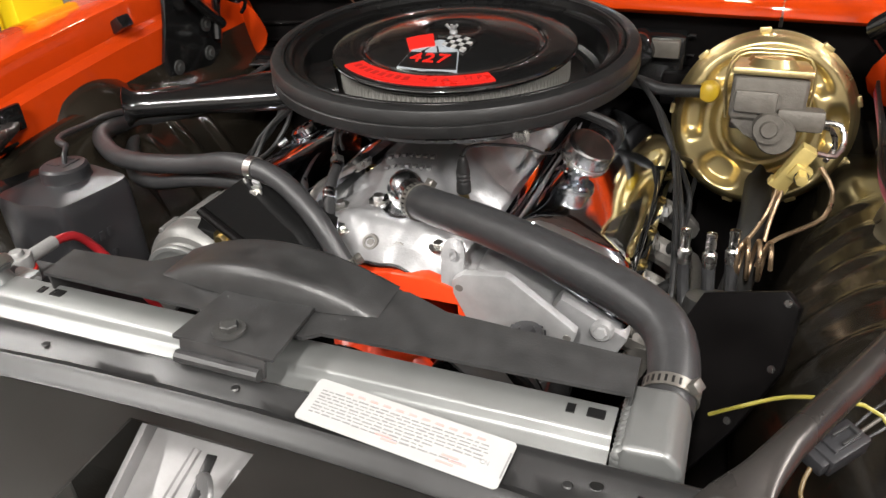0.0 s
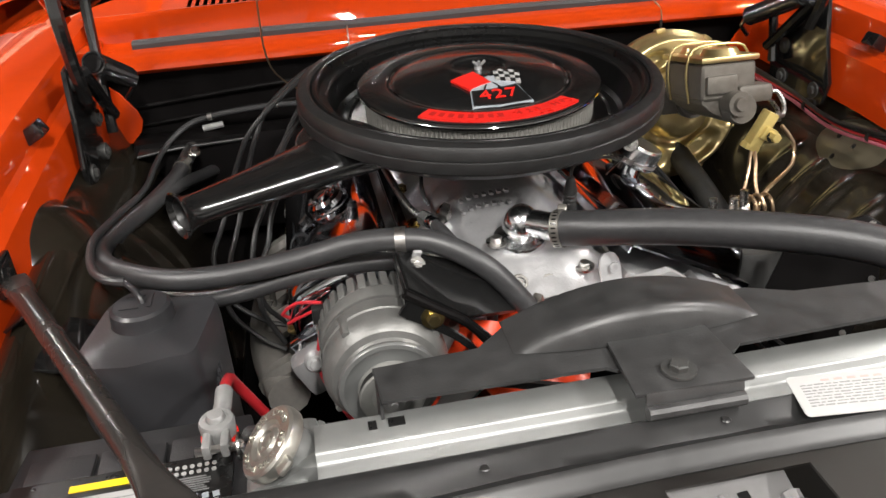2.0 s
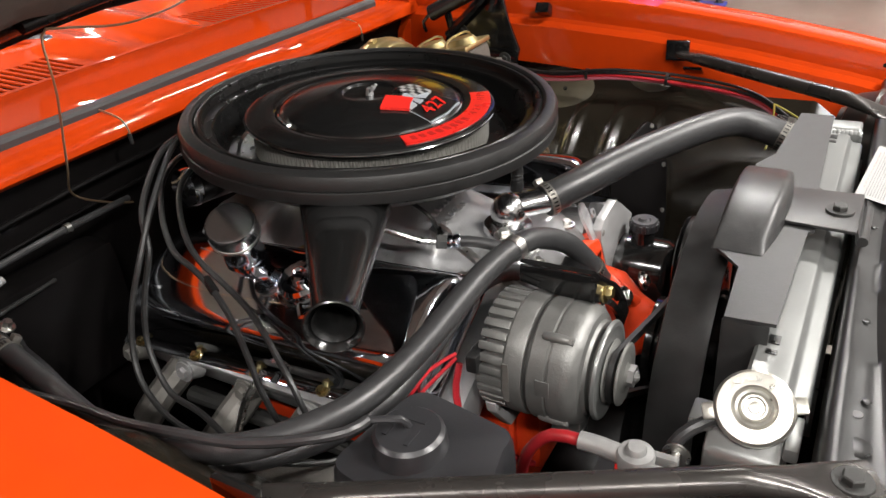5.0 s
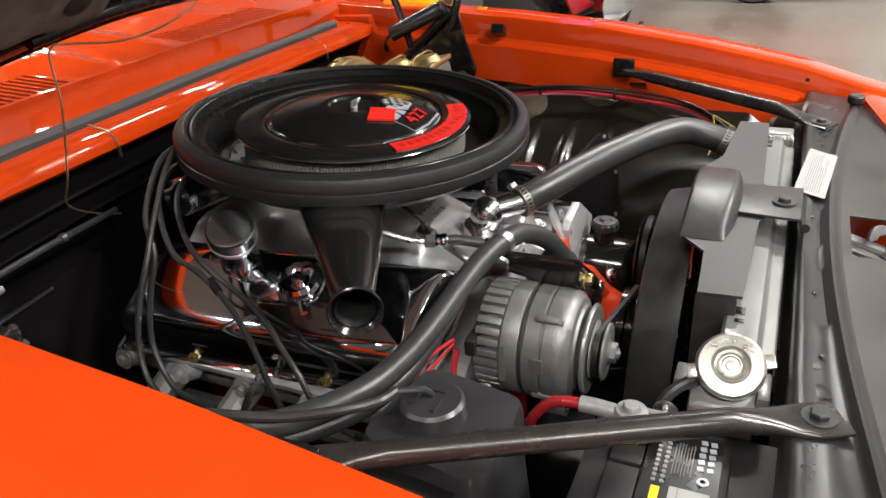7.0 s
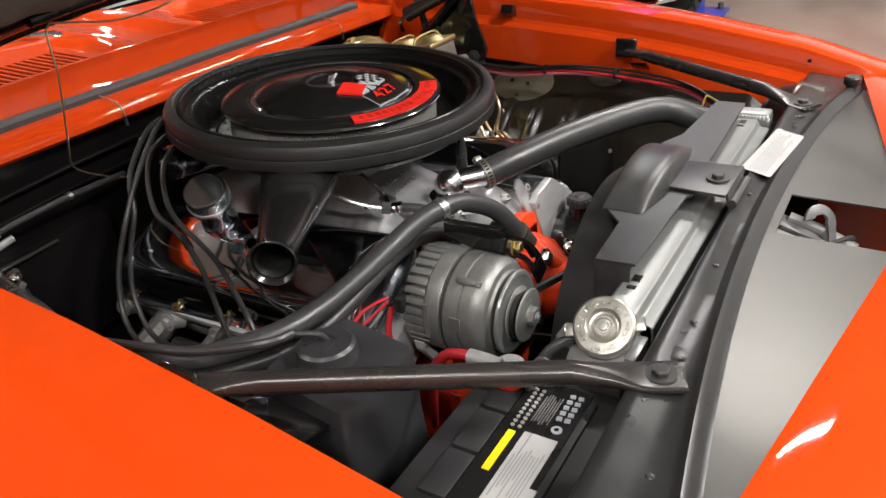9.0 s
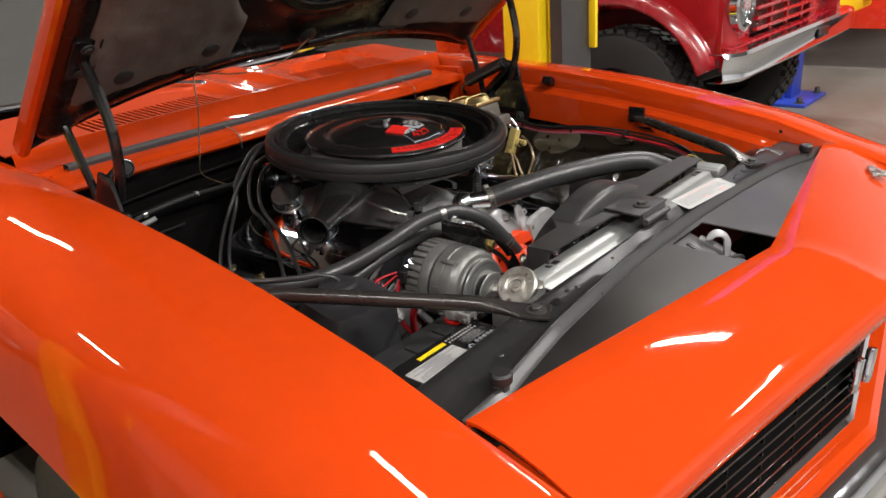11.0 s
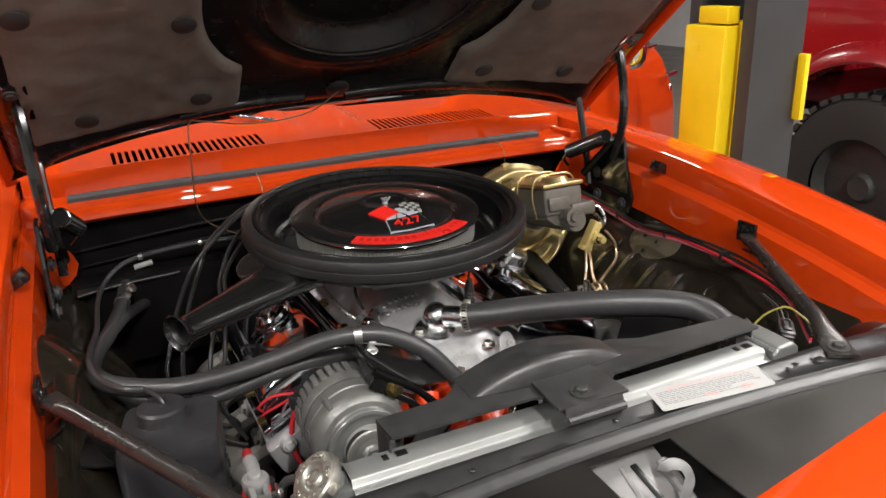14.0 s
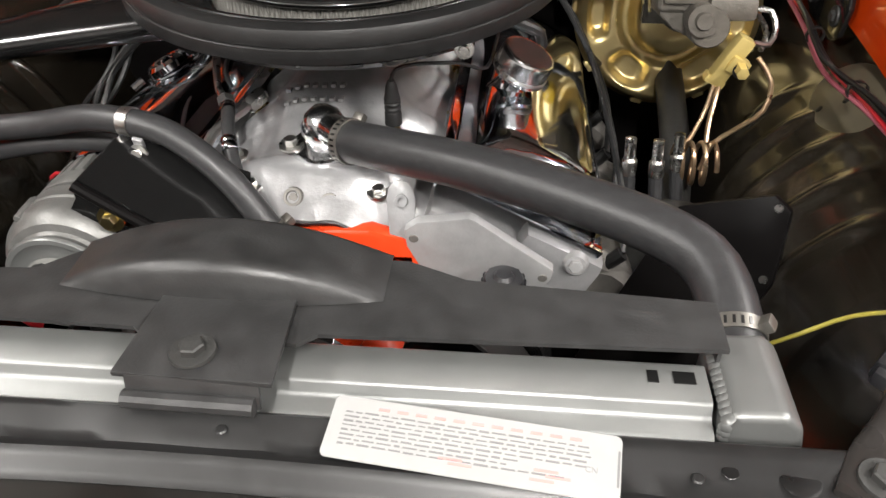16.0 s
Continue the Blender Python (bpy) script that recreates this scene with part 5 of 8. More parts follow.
    for i in range(5):
        for j in range(4):
            q = [cell(a / 5, b / 4) for a, b in ((i, j), (i + 1, j), (i + 1, j + 1), (i, j + 1))]
            decal([(v.x, v.y) for v in q], 0.0040, WHITE if (i + j) % 2 else BATTDARK, "chequer")
    decal([(-0.016, -0.034), (-0.013, -0.034), (0.012, -0.090), (0.010, -0.091)], 0.0046, BATTDARK, "flag_pole")
    decal([(0.012, -0.034), (0.009, -0.034), (-0.014, -0.090), (-0.012, -0.091)], 0.0046, BATTDARK, "flag_pole")
    m = Matrix.Translation((ex + 0.003, 0.616 - 0.104, lerp(0.104, slope) + 0.0032)) @ Euler((radians(11), 0, radians(3))).to_matrix().to_4x4() @ Matrix.Diagonal((1.15, 1, 1, 1))
    part("number", lettering("427", 0.030, m, 0.0008, 1.08), RED, lid, "red number 427")
    # red arc on the flat rim
    a0, a1 = radians(229), radians(308)
    outer = [(0.1715 * math.cos(a), 0.1715 * math.sin(a)) for a in [a0 + (a1 - a0) * i / 24 for i in range(25)]]
    inner = [(0.1435 * math.cos(a), 0.1435 * math.sin(a)) for a in [a1 - (a1 - a0) * i / 24 for i in range(25)]]

    def band(poly, top, material, name, th=0.003):
        bm = bmesh.new()
        n = len(poly) // 2
        vs = [bm.verts.new((ex + x, 0.616 + y, top)) for x, y in poly]
        for i in range(n - 1):
            bm.faces.new((vs[i], vs[i + 1], vs[2 * n - 2 - i], vs[2 * n - 1 - i]))
        ret = bmesh.ops.extrude_face_region(bm, geom=list(bm.faces))
        bmesh.ops.translate(bm, verts=[v for v in ret["geom"] if isinstance(v, bmesh.types.BMVert)], vec=(0, 0, -th))
        return part(name, bm, material, lid)
    band(outer + inner, 0.9160, RED, "red_badge")
    for i, ch in enumerate("425 HP"):
        a = radians(276 + 5.2 * i)
        m = Matrix.Translation((ex + 0.1575 * math.cos(a), 0.616 + 0.1575 * math.sin(a), 0.9163)) @ Matrix.Rotation(a + math.pi / 2, 4, "Z")
        if ch != " ":
            part("letter", lettering(ch, 0.015, m, 0.0003), DARKRED, lid)
    for i in range(8):
        a = radians(234 + 4.7 * i)
        m = Matrix.Translation((ex + 0.1575 * math.cos(a), 0.616 + 0.1575 * math.sin(a), 0.9162)) @ Matrix.Rotation(a + math.pi / 2, 4, "Z")
        part("print_bar", moved(box((0, 0, 0), (0.007, 0.011, 0.0006)), m), DARKRED, lid)
    # snorkel
    a, b = Vector((ex - 0.165, 0.545, 0.862)), Vector((-0.433, 0.382, 0.8685))
    d = (b - a).normalized()
    side = d.cross(Vector((0, 0, 1))).normalized()
    up = side.cross(d)

    def sn(t, k):
        an = 2 * math.pi * k / 28
        w = lerp(t, [(0, 0.060), (0.3, 0.047), (0.65, 0.031), (0.9, 0.0210), (0.955, 0.0205), (0.985, 0.0240), (1.0, 0.0275)])
        h = lerp(t, [(0, 0.020), (0.5, 0.0190), (0.9, 0.0165), (0.955, 0.0175), (0.985, 0.0235), (1.0, 0.0275)])
        e = lerp(t, [(0, 0.6), (0.8, 0.95), (1, 1)])
        c1, s1 = math.cos(an), math.sin(an)
        return a + (b - a) * t + side * (w * math.copysign(abs(c1) ** e, c1)) + up * (h * math.copysign(abs(s1) ** e, s1))
    bm = sheet(sn, [0, 0.1, 0.2, 0.3, 0.4, 0.5, 0.6, 0.7, 0.8, 0.88, 0.93, 0.96, 0.985, 1.0], list(range(29)))
    bmesh.ops.remove_doubles(bm, verts=bm.verts, dist=1e-5)
    bmesh.ops.recalc_face_normals(bm, faces=bm.faces)
    bmesh.ops.solidify(bm, geom=list(bm.faces), thickness=-0.002)
    part("snorkel", bm, LIDBLACK, ac, "tapered black intake snorkel with a flared mouth", 50)
    axis_at = lambda t, k: a + (b - a) * t
    # added black sleeve, closed at its inner end, shades the snorkel mouth
    dark_sleeve = sheet(lambda t, k: axis_at(t, k).lerp(sn(t, k), 0.90), [0.55, 0.7, 0.85, 0.93, 0.96, 0.98], list(range(29)))
    bmesh.ops.remove_doubles(dark_sleeve, verts=dark_sleeve.verts, dist=1e-5)
    bmesh.ops.contextual_create(dark_sleeve, geom=[q for q in dark_sleeve.edges if q.is_boundary and (q.verts[0].co - a).length < (b - a).length * 0.6])
    part("snorkel_sleeve", dark_sleeve, RUBBER, ac, "dull black sleeve added to darken the inside of the snorkel")
    for x in (-0.13, 0.14):
        part("pan_bolt", bolt((x, 0.42, 0.872), (0, -1, 0.2), 0.006, 0.008), STEEL, ac)


air_cleaner()


# ---- radiator and shroud ----
def radiator():
    rad = thing("radiator", (0, 0.03, 0.35), "aluminium cross-flow radiator with welded end tanks", "radiator")

    def f(x, k):
        prof = [(-0.009, 0.768), (-0.010, 0.773), (-0.009, 0.785), (-0.006, 0.788), (0.003, 0.789), (0.007, 0.792), (0.009, 0.7975), (0.012, 0.800), (0.042, 0.800), (0.0455, 0.797), (0.046, 0.77)]
        y, z = prof[k]
        return (x, y, z)
    bar = part("top_bar", sheet(f, [-0.30, -0.285, 0, 0.31, 0.325], list(range(11)), 0.002), RADALU, rad, "brushed aluminium top channel", 40)
    part("core", box((0.012, 0.026, 0.56), (0.62, 0.036, 0.41)), DARKIRON, rad, "finned core")
    n = 150
    fins = bmesh.new()
    for i in range(n):
        x = -0.29 + 0.61 * i / n
        vs = [fins.verts.new(q) for q in ((x, -0.006, 0.745), (x + 0.002, -0.013, 0.745), (x + 0.002, -0.013, 0.766), (x, -0.006, 0.766))]
        fins.faces.new(vs)
    tagged(part("fin_pack", fins, STEEL, rad), kind="stuff")
    for x in (-0.242, 0.300):
        for dx, w in ((-0.010, 0.007), (0.010, 0.014)):
            part("slot", box((x + dx, 0.030, 0.8005), (w, 0.010, 0.001)), BATTDARK, bar)
    # end tanks
    tp = part("end_tank", prism([(-0.296, 0.37), (-0.296, 0.792), (-0.312, 0.793), (-0.361, 0.764), (-0.361, 0.37)], 0.062, Matrix(((1, 0, 0, 0), (0, 0, 1, 0.003), (0, 1, 0, 0), (0, 0, 0, 1))), 0.007), RADALU, rad, "welded aluminium end tank")
    part("weld_seam", join(*[lathe([(0, 0.002), (0.004, 0.001), (0.005, 0)], (-0.295, 0.004 + 0.0055 * i, 0.786), (0.3, 0, 0.9), 8) for i in range(11)]), RADALU, tp)
    td = part("end_tank", prism([(0.328, 0.37), (0.328, 0.792), (0.334, 0.806), (0.366, 0.808), (0.377, 0.798), (0.381, 0.780), (0.381, 0.37)], 0.074, Matrix(((1, 0, 0, 0), (0, 0, 1, -0.005), (0, 1, 0, 0), (0, 0, 0, 1))), 0.006, 3), RADALU, rad, "welded aluminium end tank")
    part("weld_seam", join(*[lathe([(0, 0.002), (0.004, 0.001), (0.005, 0)], (0.3315, -0.002 + 0.0055 * i, 0.801), (-0.5, 0, 0.8), 8) for i in range(13)] + [lathe([(0, 0.002), (0.0035, 0.001), (0.0045, 0)], (0.330, -0.0045, 0.795 - 0.005 * i), (-0.4, -0.8, 0), 8) for i in range(8)]), RADALU, td)
    part("outlet", tube([(0.355, 0.06, 0.762), (0.358, 0.085, 0.768), (0.36, 0.11, 0.772)], 0.019, 20), RADALU, td)
    lean = Matrix.Translation((-0.331, 0.031, 0.796)) @ Vector((0, 0, 1)).rotation_difference(Vector((-0.68, -0.05, 0.73))).to_matrix().to_4x4() @ Matrix.Diagonal((0.92, 0.92, 1, 1)) @ Matrix.Translation((0.329, -0.031, -0.80))
    part("filler_neck", moved(lathe([(0.024, 0.770), (0.024, 0.794), (0.030, 0.796), (0.030, 0.799), (0, 0.799)], (-0.329, 0.031, 0), seg=28), lean), RADALU, tp)
    part("overflow_pipe", tube([(-0.338, 0.058, 0.782), (-0.352, 0.075, 0.776), (-0.362, 0.088, 0.760), (-0.365, 0.095, 0.72)], 0.006, 10), HOSE, tp, "black overflow hose")
    part("mount_ear", box((-0.330, 0.070, 0.775), (0.03, 0.022, 0.012), 0.003), RADALU, tp)
    part("mount_ear", box((-0.33, -0.002, 0.774), (0.045, 0.012, 0.014), 0.003), RADALU, tp)
    c = (-0.329, 0.031, 0)
    cap = part("radiator_cap", moved(lathe([(0.030, 0.798), (0.0345, 0.798), (0.0355, 0.803), (0.0345, 0.8085), (0.032, 0.8105), (0.020, 0.8110), (0.0185, 0.8100), (0.0165, 0.8075), (0.0140, 0.8070), (0.0125, 0.8090), (0.011, 0.8105), (0.0095, 0.8105), (0.0085, 0.8085), (0.0, 0.8085)], c, seg=48), lean), CAPSTEEL, rad, "round pressed-steel cap with stamped lettering", 25)
    for a in (35, 215):
        x, y = c[0] + 0.036 * math.cos(radians(a - 105)), c[1] + 0.036 * math.sin(radians(a - 105))
        part("grip_ear", moved(box((0, 0, 0), (0.018, 0.016, 0.006), 0.0028), lean @ Matrix.Translation((x, y, 0.803)) @ Matrix.Rotation(radians(a - 105), 4, "Z")), CAPSTEEL, cap)
    part("rivet", moved(lathe([(0, 0.0025), (0.005, 0.002), (0.0055, 0)], (c[0], c[1], 0.8085), seg=18), lean), CAPSTEEL, cap)

    def round_text(txt, mid, r):
        for i, ch in enumerate(txt):
            if ch == " ":
                continue
            a = radians(mid + (i - (len(txt) - 1) / 2) * 11.5)
            m = lean @ Matrix.Translation((c[0] + r * math.cos(a), c[1] + r * math.sin(a), 0.8110)) @ Matrix.Rotation(a + math.pi / 2, 4, "Z")
            part("stamped_letter", lettering(ch, 0.0078, m, 0.0011), CAPSTEEL, cap)
    round_text("DO NOT OPEN HOT", 255, 0.0265)
    round_text("REMOVE SLOWLY", 75, 0.0265)

    sh = thing("fan_shroud", (0.03, 0.1, 0.45), "moulded black plastic fan shroud over the radiator", "fan shroud")
    z0 = 0.822
    flange = [(-0.242, 0.030), (-0.052, 0.026), (-0.044, 0.020), (0.060, 0.018), (0.072, 0.028), (0.335, 0.034), (0.335, 0.079), (0.165, 0.090), (0.122, 0.108), (-0.118, 0.108), (-0.150, 0.080), (-0.245, 0.075)]
    part("top_flange", prism(flange, 0.0035, Matrix.Translation((0, 0, z0 - 0.002))), SHROUD, sh)
    part("end_wall", box((-0.2425, 0.056, z0 - 0.05), (0.003, 0.042, 0.095), 0.001), SHROUD, sh)
    part("end_wall", box((0.333, 0.060, z0 - 0.03), (0.003, 0.034, 0.052), 0.001), SHROUD, sh)

    # low hump that bows over the fan, and the ring wall behind it
    def hump(x, k):
        d = min(1.0, abs(x + 0.006) / 0.116)
        h = 0.030 * (1 - d * d)
        y, a = [(0.050, 0.0), (0.0515, 0.35), (0.0545, 0.72), (0.059, 0.93), (0.064, 0.985), (0.071, 0.975), (0.078, 0.955), (0.092, 0.975), (0.108, 1.0), (0.111, 0.97), (0.1125, 0.85), (0.1130, 0.0)][k]
        return (x, y + (0.012 * d * d if k < 6 else 0.0), 0.8243 + h * a)
    part("fan_hump", sheet(hump, steps(-0.122, 0.110, 48), list(range(12))), SHROUD, sh, "raised hump over the fan", 60)
    ring = [((0.250 if math.cos(a) > 0 else 0.205) * math.cos(a), 0.62 + 0.225 * math.sin(a)) for a in steps(-0.35, math.pi + 0.35, 48)]
    part("ring_wall", sheet(lambda i, k: (ring[int(i)][0] - 0.006, [0.098, 0.104, 0.113, 0.150, 0.152][k], min(ring[int(i)][1], 0.62 + (ring[int(i)][1] - 0.62) * [1.0, 1.0, 0.99, 0.97, 0.95][k]) - [0.024, 0.024, 0.024, 0.028, 0.032][k]), list(range(49)), list(range(5)), 0.003), SHROUD, sh, "round wall behind the hump", 50)
    part("mount_tab", join(prism([(-0.046, -0.020), (0.056, -0.022), (0.052, 0.062), (-0.040, 0.064)], 0.004, Matrix.Translation((0, 0, z0 + 0.003)), 0.0015),
                           box((0.005, -0.0215, z0 - 0.004), (0.085, 0.004, 0.02), 0.0015, Euler((radians(-15), 0, 0)).to_matrix().to_4x4())), SHROUD, sh)
    part("clip_rail", tube([(-0.038, -0.027, z0 - 0.008), (0.045, -0.028, z0 - 0.008)], 0.006, 10), SHROUD, sh)
    part("bolt", bolt((0, 0, z0 + 0.0085), (0, 0, 1), 0.0085, 0.007), DARKIRON, sh)


radiator()

# emissions sticker on the support
st = thing("sticker", (0.178, -0.043, 0.803), "white printed engine label stuck to the core support", "sticker")
sm = Matrix.Translation((0.176, -0.0400, 0.8064)) @ Euler((radians(11), 0, radians(-6.2))).to_matrix().to_4x4()
corner = []
for sx, sy, a0 in ((1, 1, 0), (-1, 1, 90), (-1, -1, 180), (1, -1, 270)):
    for i in range(5):
        a = radians(a0 + 22.5 * i)
        corner.append((sx * 0.0825 + 0.004 * math.cos(a), sy * 0.0165 + 0.004 * math.sin(a)))
part("label_sheet", prism(corner, 0.0006, sm), WHITE, st)
random.seed(4)
bars, red = [], []
for r in range(8):
    y = 0.0105 - 0.0030 * r
    x = -0.078
    while x < (0.066 if r < 5 else 0.02 if r < 7 else 0.05):
        w = random.uniform(0.003, 0.009)
        bars.append(box((x + w / 2, y + random.uniform(-0.0002, 0.0002), 0.0007), (w, random.uniform(0.0007, 0.0012), 0.0004)))
        x += w + 0.0018
for x in steps(-0.055, 0.06, 10):
    red.append(box((x, 0.0145, 0.0007), (0.007, 0.0018, 0.0004)))
for x, y in ((-0.01, -0.010), (-0.004, -0.0125), (0.045, -0.008), (0.052, -0.011), (0.043, -0.014)):
    red.append(box((x, y, 0.0007), (0.014, 0.0016, 0.0004)))
bars.append(box((0.085, 0, 0.0007), (0.0012, 0.022, 0.0004)))
tagged(part("print", moved(join(*bars), sm), FADED, st), "grey lines of unreadable print", kind="stuff")
tagged(part("red_print", moved(join(*red), sm), REDINK, st), "red lines of unreadable print", kind="stuff")
part("print_letters", lettering("CN", 0.005, sm @ Matrix.Translation((0.070, -0.003, 0.0007)), 0.0002), INK, st)


# ---- hoses ----
def hose(name, pts, r, label, clamps=(), material=None, step=0.012):
    h = thing(name, pts[0], label, "hose")
    part("hose_body", tube(pts, r, 18, step=step), material or HOSE, h)
    line = smooth_line(pts, 0.006)
    for frac in clamps:
        i = min(len(line) - 2, max(1, int(frac * len(line))))
        clamp_band(line[i], line[i + 1] - line[i - 1], r + 0.0004, 0.0115, h)
    return h


hose("radiator_hose", [(0.020, 0.364, 0.775), (0.06, 0.335, 0.785), (0.14, 0.29, 0.797), (0.22, 0.245, 0.803), (0.30, 0.200, 0.803), (0.345, 0.165, 0.797), (0.360, 0.125, 0.783), (0.360, 0.085, 0.768)], 0.0225,
     "thick black upper radiator hose with steel clamps", (0.02, 0.955))
hose("heater_hose", [(-0.010, 0.268, 0.684), (-0.04, 0.272, 0.720), (-0.085, 0.288, 0.775), (-0.14, 0.307, 0.808), (-0.19, 0.317, 0.816), (-0.235, 0.326, 0.813), (-0.285, 0.335, 0.800), (-0.344, 0.340, 0.790), (-0.402, 0.347, 0.783), (-0.456, 0.362, 0.779),
                     (-0.505, 0.392, 0.778), (-0.536, 0.420, 0.779), (-0.552, 0.462, 0.775), (-0.557, 0.52, 0.763), (-0.553, 0.575, 0.752), (-0.545, 0.63, 0.742), (-0.530, 0.69, 0.735), (-0.512, 0.772, 0.730), (-0.502, 0.82, 0.729), (-0.495, 0.86, 0.732)], 0.0135, "long black heater hose looping to the firewall", (0.045, 0.985))
hose("heater_hose", [(-0.11, 0.350, 0.735), (-0.15, 0.352, 0.755), (-0.19, 0.355, 0.766), (-0.23, 0.355, 0.769), (-0.28, 0.348, 0.772), (-0.32, 0.347, 0.767), (-0.36, 0.352, 0.756), (-0.40, 0.358, 0.748), (-0.45, 0.385, 0.736), (-0.49, 0.42, 0.732), (-0.525, 0.46, 0.733),
                     (-0.55, 0.50, 0.742), (-0.555, 0.57, 0.744), (-0.545, 0.64, 0.740), (-0.52, 0.72, 0.732), (-0.495, 0.80, 0.72), (-0.47, 0.88, 0.70), (-0.45, 0.93, 0.69)], 0.0112,
     "second black heater hose below the first", ())


# ---- things round the engine ----
def strap_clamp():
    c = thing("hose_strap", (-0.19, 0.312, 0.80), "bright metal strap holding the heater hose to its bracket", "clamp")
    part("band", lathe([(0.0137, -0.006), (0.0150, -0.006), (0.0150, 0.006), (0.0137, 0.006), (0.0137, -0.006)], (-0.184, 0.316, 0.8155), (-0.95, 0.18, -0.02), 24), STEEL, c)
    part("tail", box((-0.170, 0.299, 0.800), (0.010, 0.004, 0.022), 0.001, Euler((0.5, 0.2, 0)).to_matrix().to_4x4()), ALUM, c)
    part("screw", bolt((-0.171, 0.293, 0.792), (0, -1, 0.3), 0.006, 0.008), STEEL, c)


strap_clamp()


def alternator():
    at = thing("alternator", (-0.222, 0.26, 0.63), "bare cast-aluminium alternator with a black pulley belt", "alternator")
    at.scale.y, at.location.y = 0.85, 0.252
    c = Vector((-0.222, 0.0, 0.708))
    fr = part("front_housing", lathe([(0, 0.190), (0.018, 0.188), (0.03, 0.189), (0.036, 0.193), (0.041, 0.1935), (0.043, 0.197), (0.052, 0.1985), (0.054, 0.2025), (0.061, 0.205), (0.066, 0.2105), (0.0695, 0.219), (0.0705, 0.226), (0.0705, 0.240), (0.0685, 0.2415), (0.0685, 0.244), (0.0705, 0.2455), (0.0705, 0.266), (0.0695, 0.268), (0, 0.268)], (c.x, 0, c.z), (0, 1, 0), 48), ALTER, at, "cast front housing", 25)
    st = part("stator_ring", lathe([(0, 0.2685), (0.0655, 0.2685), (0.066, 0.270), (0.066, 0.2725), (0.0655, 0.274), (0, 0.274)], (c.x, 0, c.z), (0, 1, 0), 48), DARKIRON, at, "laminated stator band")
    rr = part("rear_housing", lathe([(0, 0.2745), (0.0695, 0.2745), (0.0705, 0.277), (0.0705, 0.299), (0.068, 0.303), (0.062, 0.330), (0.056, 0.336), (0, 0.337)], (c.x, 0, c.z), (0, 1, 0), 48), ALTER, at, "finned rear housing", 25)
    for i in range(32):
        a = 2 * math.pi * i / 32
        m = Matrix.Translation((c.x, 0.320, c.z)) @ Matrix.Rotation(a, 4, "Y") @ Matrix.Translation((0, 0, 0.0640))
        part("cooling_fin", moved(box((0, 0.0, 0), (0.0095, 0.036, 0.012), 0.0022), m), ALTER, rr)
    for i in range(4):
        a = radians(35 + 90 * i)
        p = Vector((c.x + 0.069 * math.cos(a), 0.228, c.z + 0.069 * math.sin(a)))
        part("through_bolt", join(lathe([(0.004, 0.0), (0.0055, 0.006), (0.0055, 0.03), (0.004, 0.034)], p - Vector((0, 0.006, 0)), (0, 1, 0), 12), bolt(p - Vector((0, 0.006, 0)), (0, -1, 0), 0.005, 0.006, False)), ALTER, fr)
    part("mount_ear", join(box((c.x + 0.005, 0.236, c.z - 0.082), (0.03, 0.03, 0.04), 0.006), lathe([(0.009, 0), (0.016, 0), (0.016, 0.04), (0.009, 0.04)], (c.x + 0.005, 0.222, c.z - 0.098), (0, 1, 0), 18)), ALTER, fr)
    part("data_plate", box((c.x - 0.0700, 0.245, c.z + 0.010), (0.002, 0.018, 0.02), 0.0005), ALTER, fr)
    part("print_bar", box((c.x - 0.0702, 0.294, c.z + 0.005), (0.0012, 0.008, 0.05)), CASTIRON, rr)
    pl = part("pulley", lathe([(0, 0.158), (0.010, 0.158), (0.014, 0.163), (0.022, 0.165), (0.029, 0.1635), (0.034, 0.164), (0.0355, 0.1655), (0.0355, 0.167), (0.026, 0.171), (0.026, 0.179), (0.0355, 0.1830), (0.0355, 0.1838), (0, 0.1838)], (c.x, 0, c.z), (0, 1, 0), 40), PULLEYM, at, "steel vee pulley", 25)
    part("shaft_nut", join(lathe([(0, 0.147), (0.0035, 0.147), (0.004, 0.149), (0.0065, 0.149), (0.0068, 0.153), (0.006, 0.160)], (c.x, 0, c.z), (0, 1, 0), 16), lathe([(0.006, 0.152), (0.0125, 0.152), (0.0125, 0.160), (0.006, 0.160)], (c.x, 0, c.z), (0, 1, 0), 6)), LEAD, pl)
    part("fan_disc", lathe([(0.01, 0.184), (0.030, 0.1845), (0.034, 0.187), (0.046, 0.1875), (0.050, 0.185), (0.0545, 0.1855), (0.056, 0.188), (0.056, 0.190), (0.01, 0.190)], (c.x, 0, c.z), (0, 1, 0), 40), RADALU, pl)
    # belt
    pul = Vector((ex + 0.01, 0.182, 0.60))
    pts = []
    for a in steps(128, 276, 14):
        pts.append((c.x + 0.0300 * math.cos(radians(a - 20)), 0.180, c.z + 0.0300 * math.sin(radians(a - 20))))
    for a in steps(-105, 72, 18):
        pts.append((pul.x + 0.0645 * math.cos(radians(a)), 0.180, pul.z + 0.0645 * math.sin(radians(a))))
    be = bmesh.new()
    pts = pts + pts[:1]
    rings = []
    for i, q in enumerate(pts[:-1]):
        q = Vector(q)
        t = (Vector(pts[i + 1]) - Vector(pts[i - 1 if i else len(pts) - 2])).normalized()
        n = Vector((t.z, 0, -t.x))
        rings.append([be.verts.new(q + n * a + Vector((0, b, 0))) for a, b in ((-0.004, -0.0042), (0.004, -0.0030), (0.004, 0.0030), (-0.004, 0.0042))])
    for i in range(len(rings)):
        a, b = rings[i], rings[(i + 1) % len(rings)]
        for k in range(4):
            be.faces.new((a[k], a[(k + 1) % 4], b[(k + 1) % 4], b[k]))
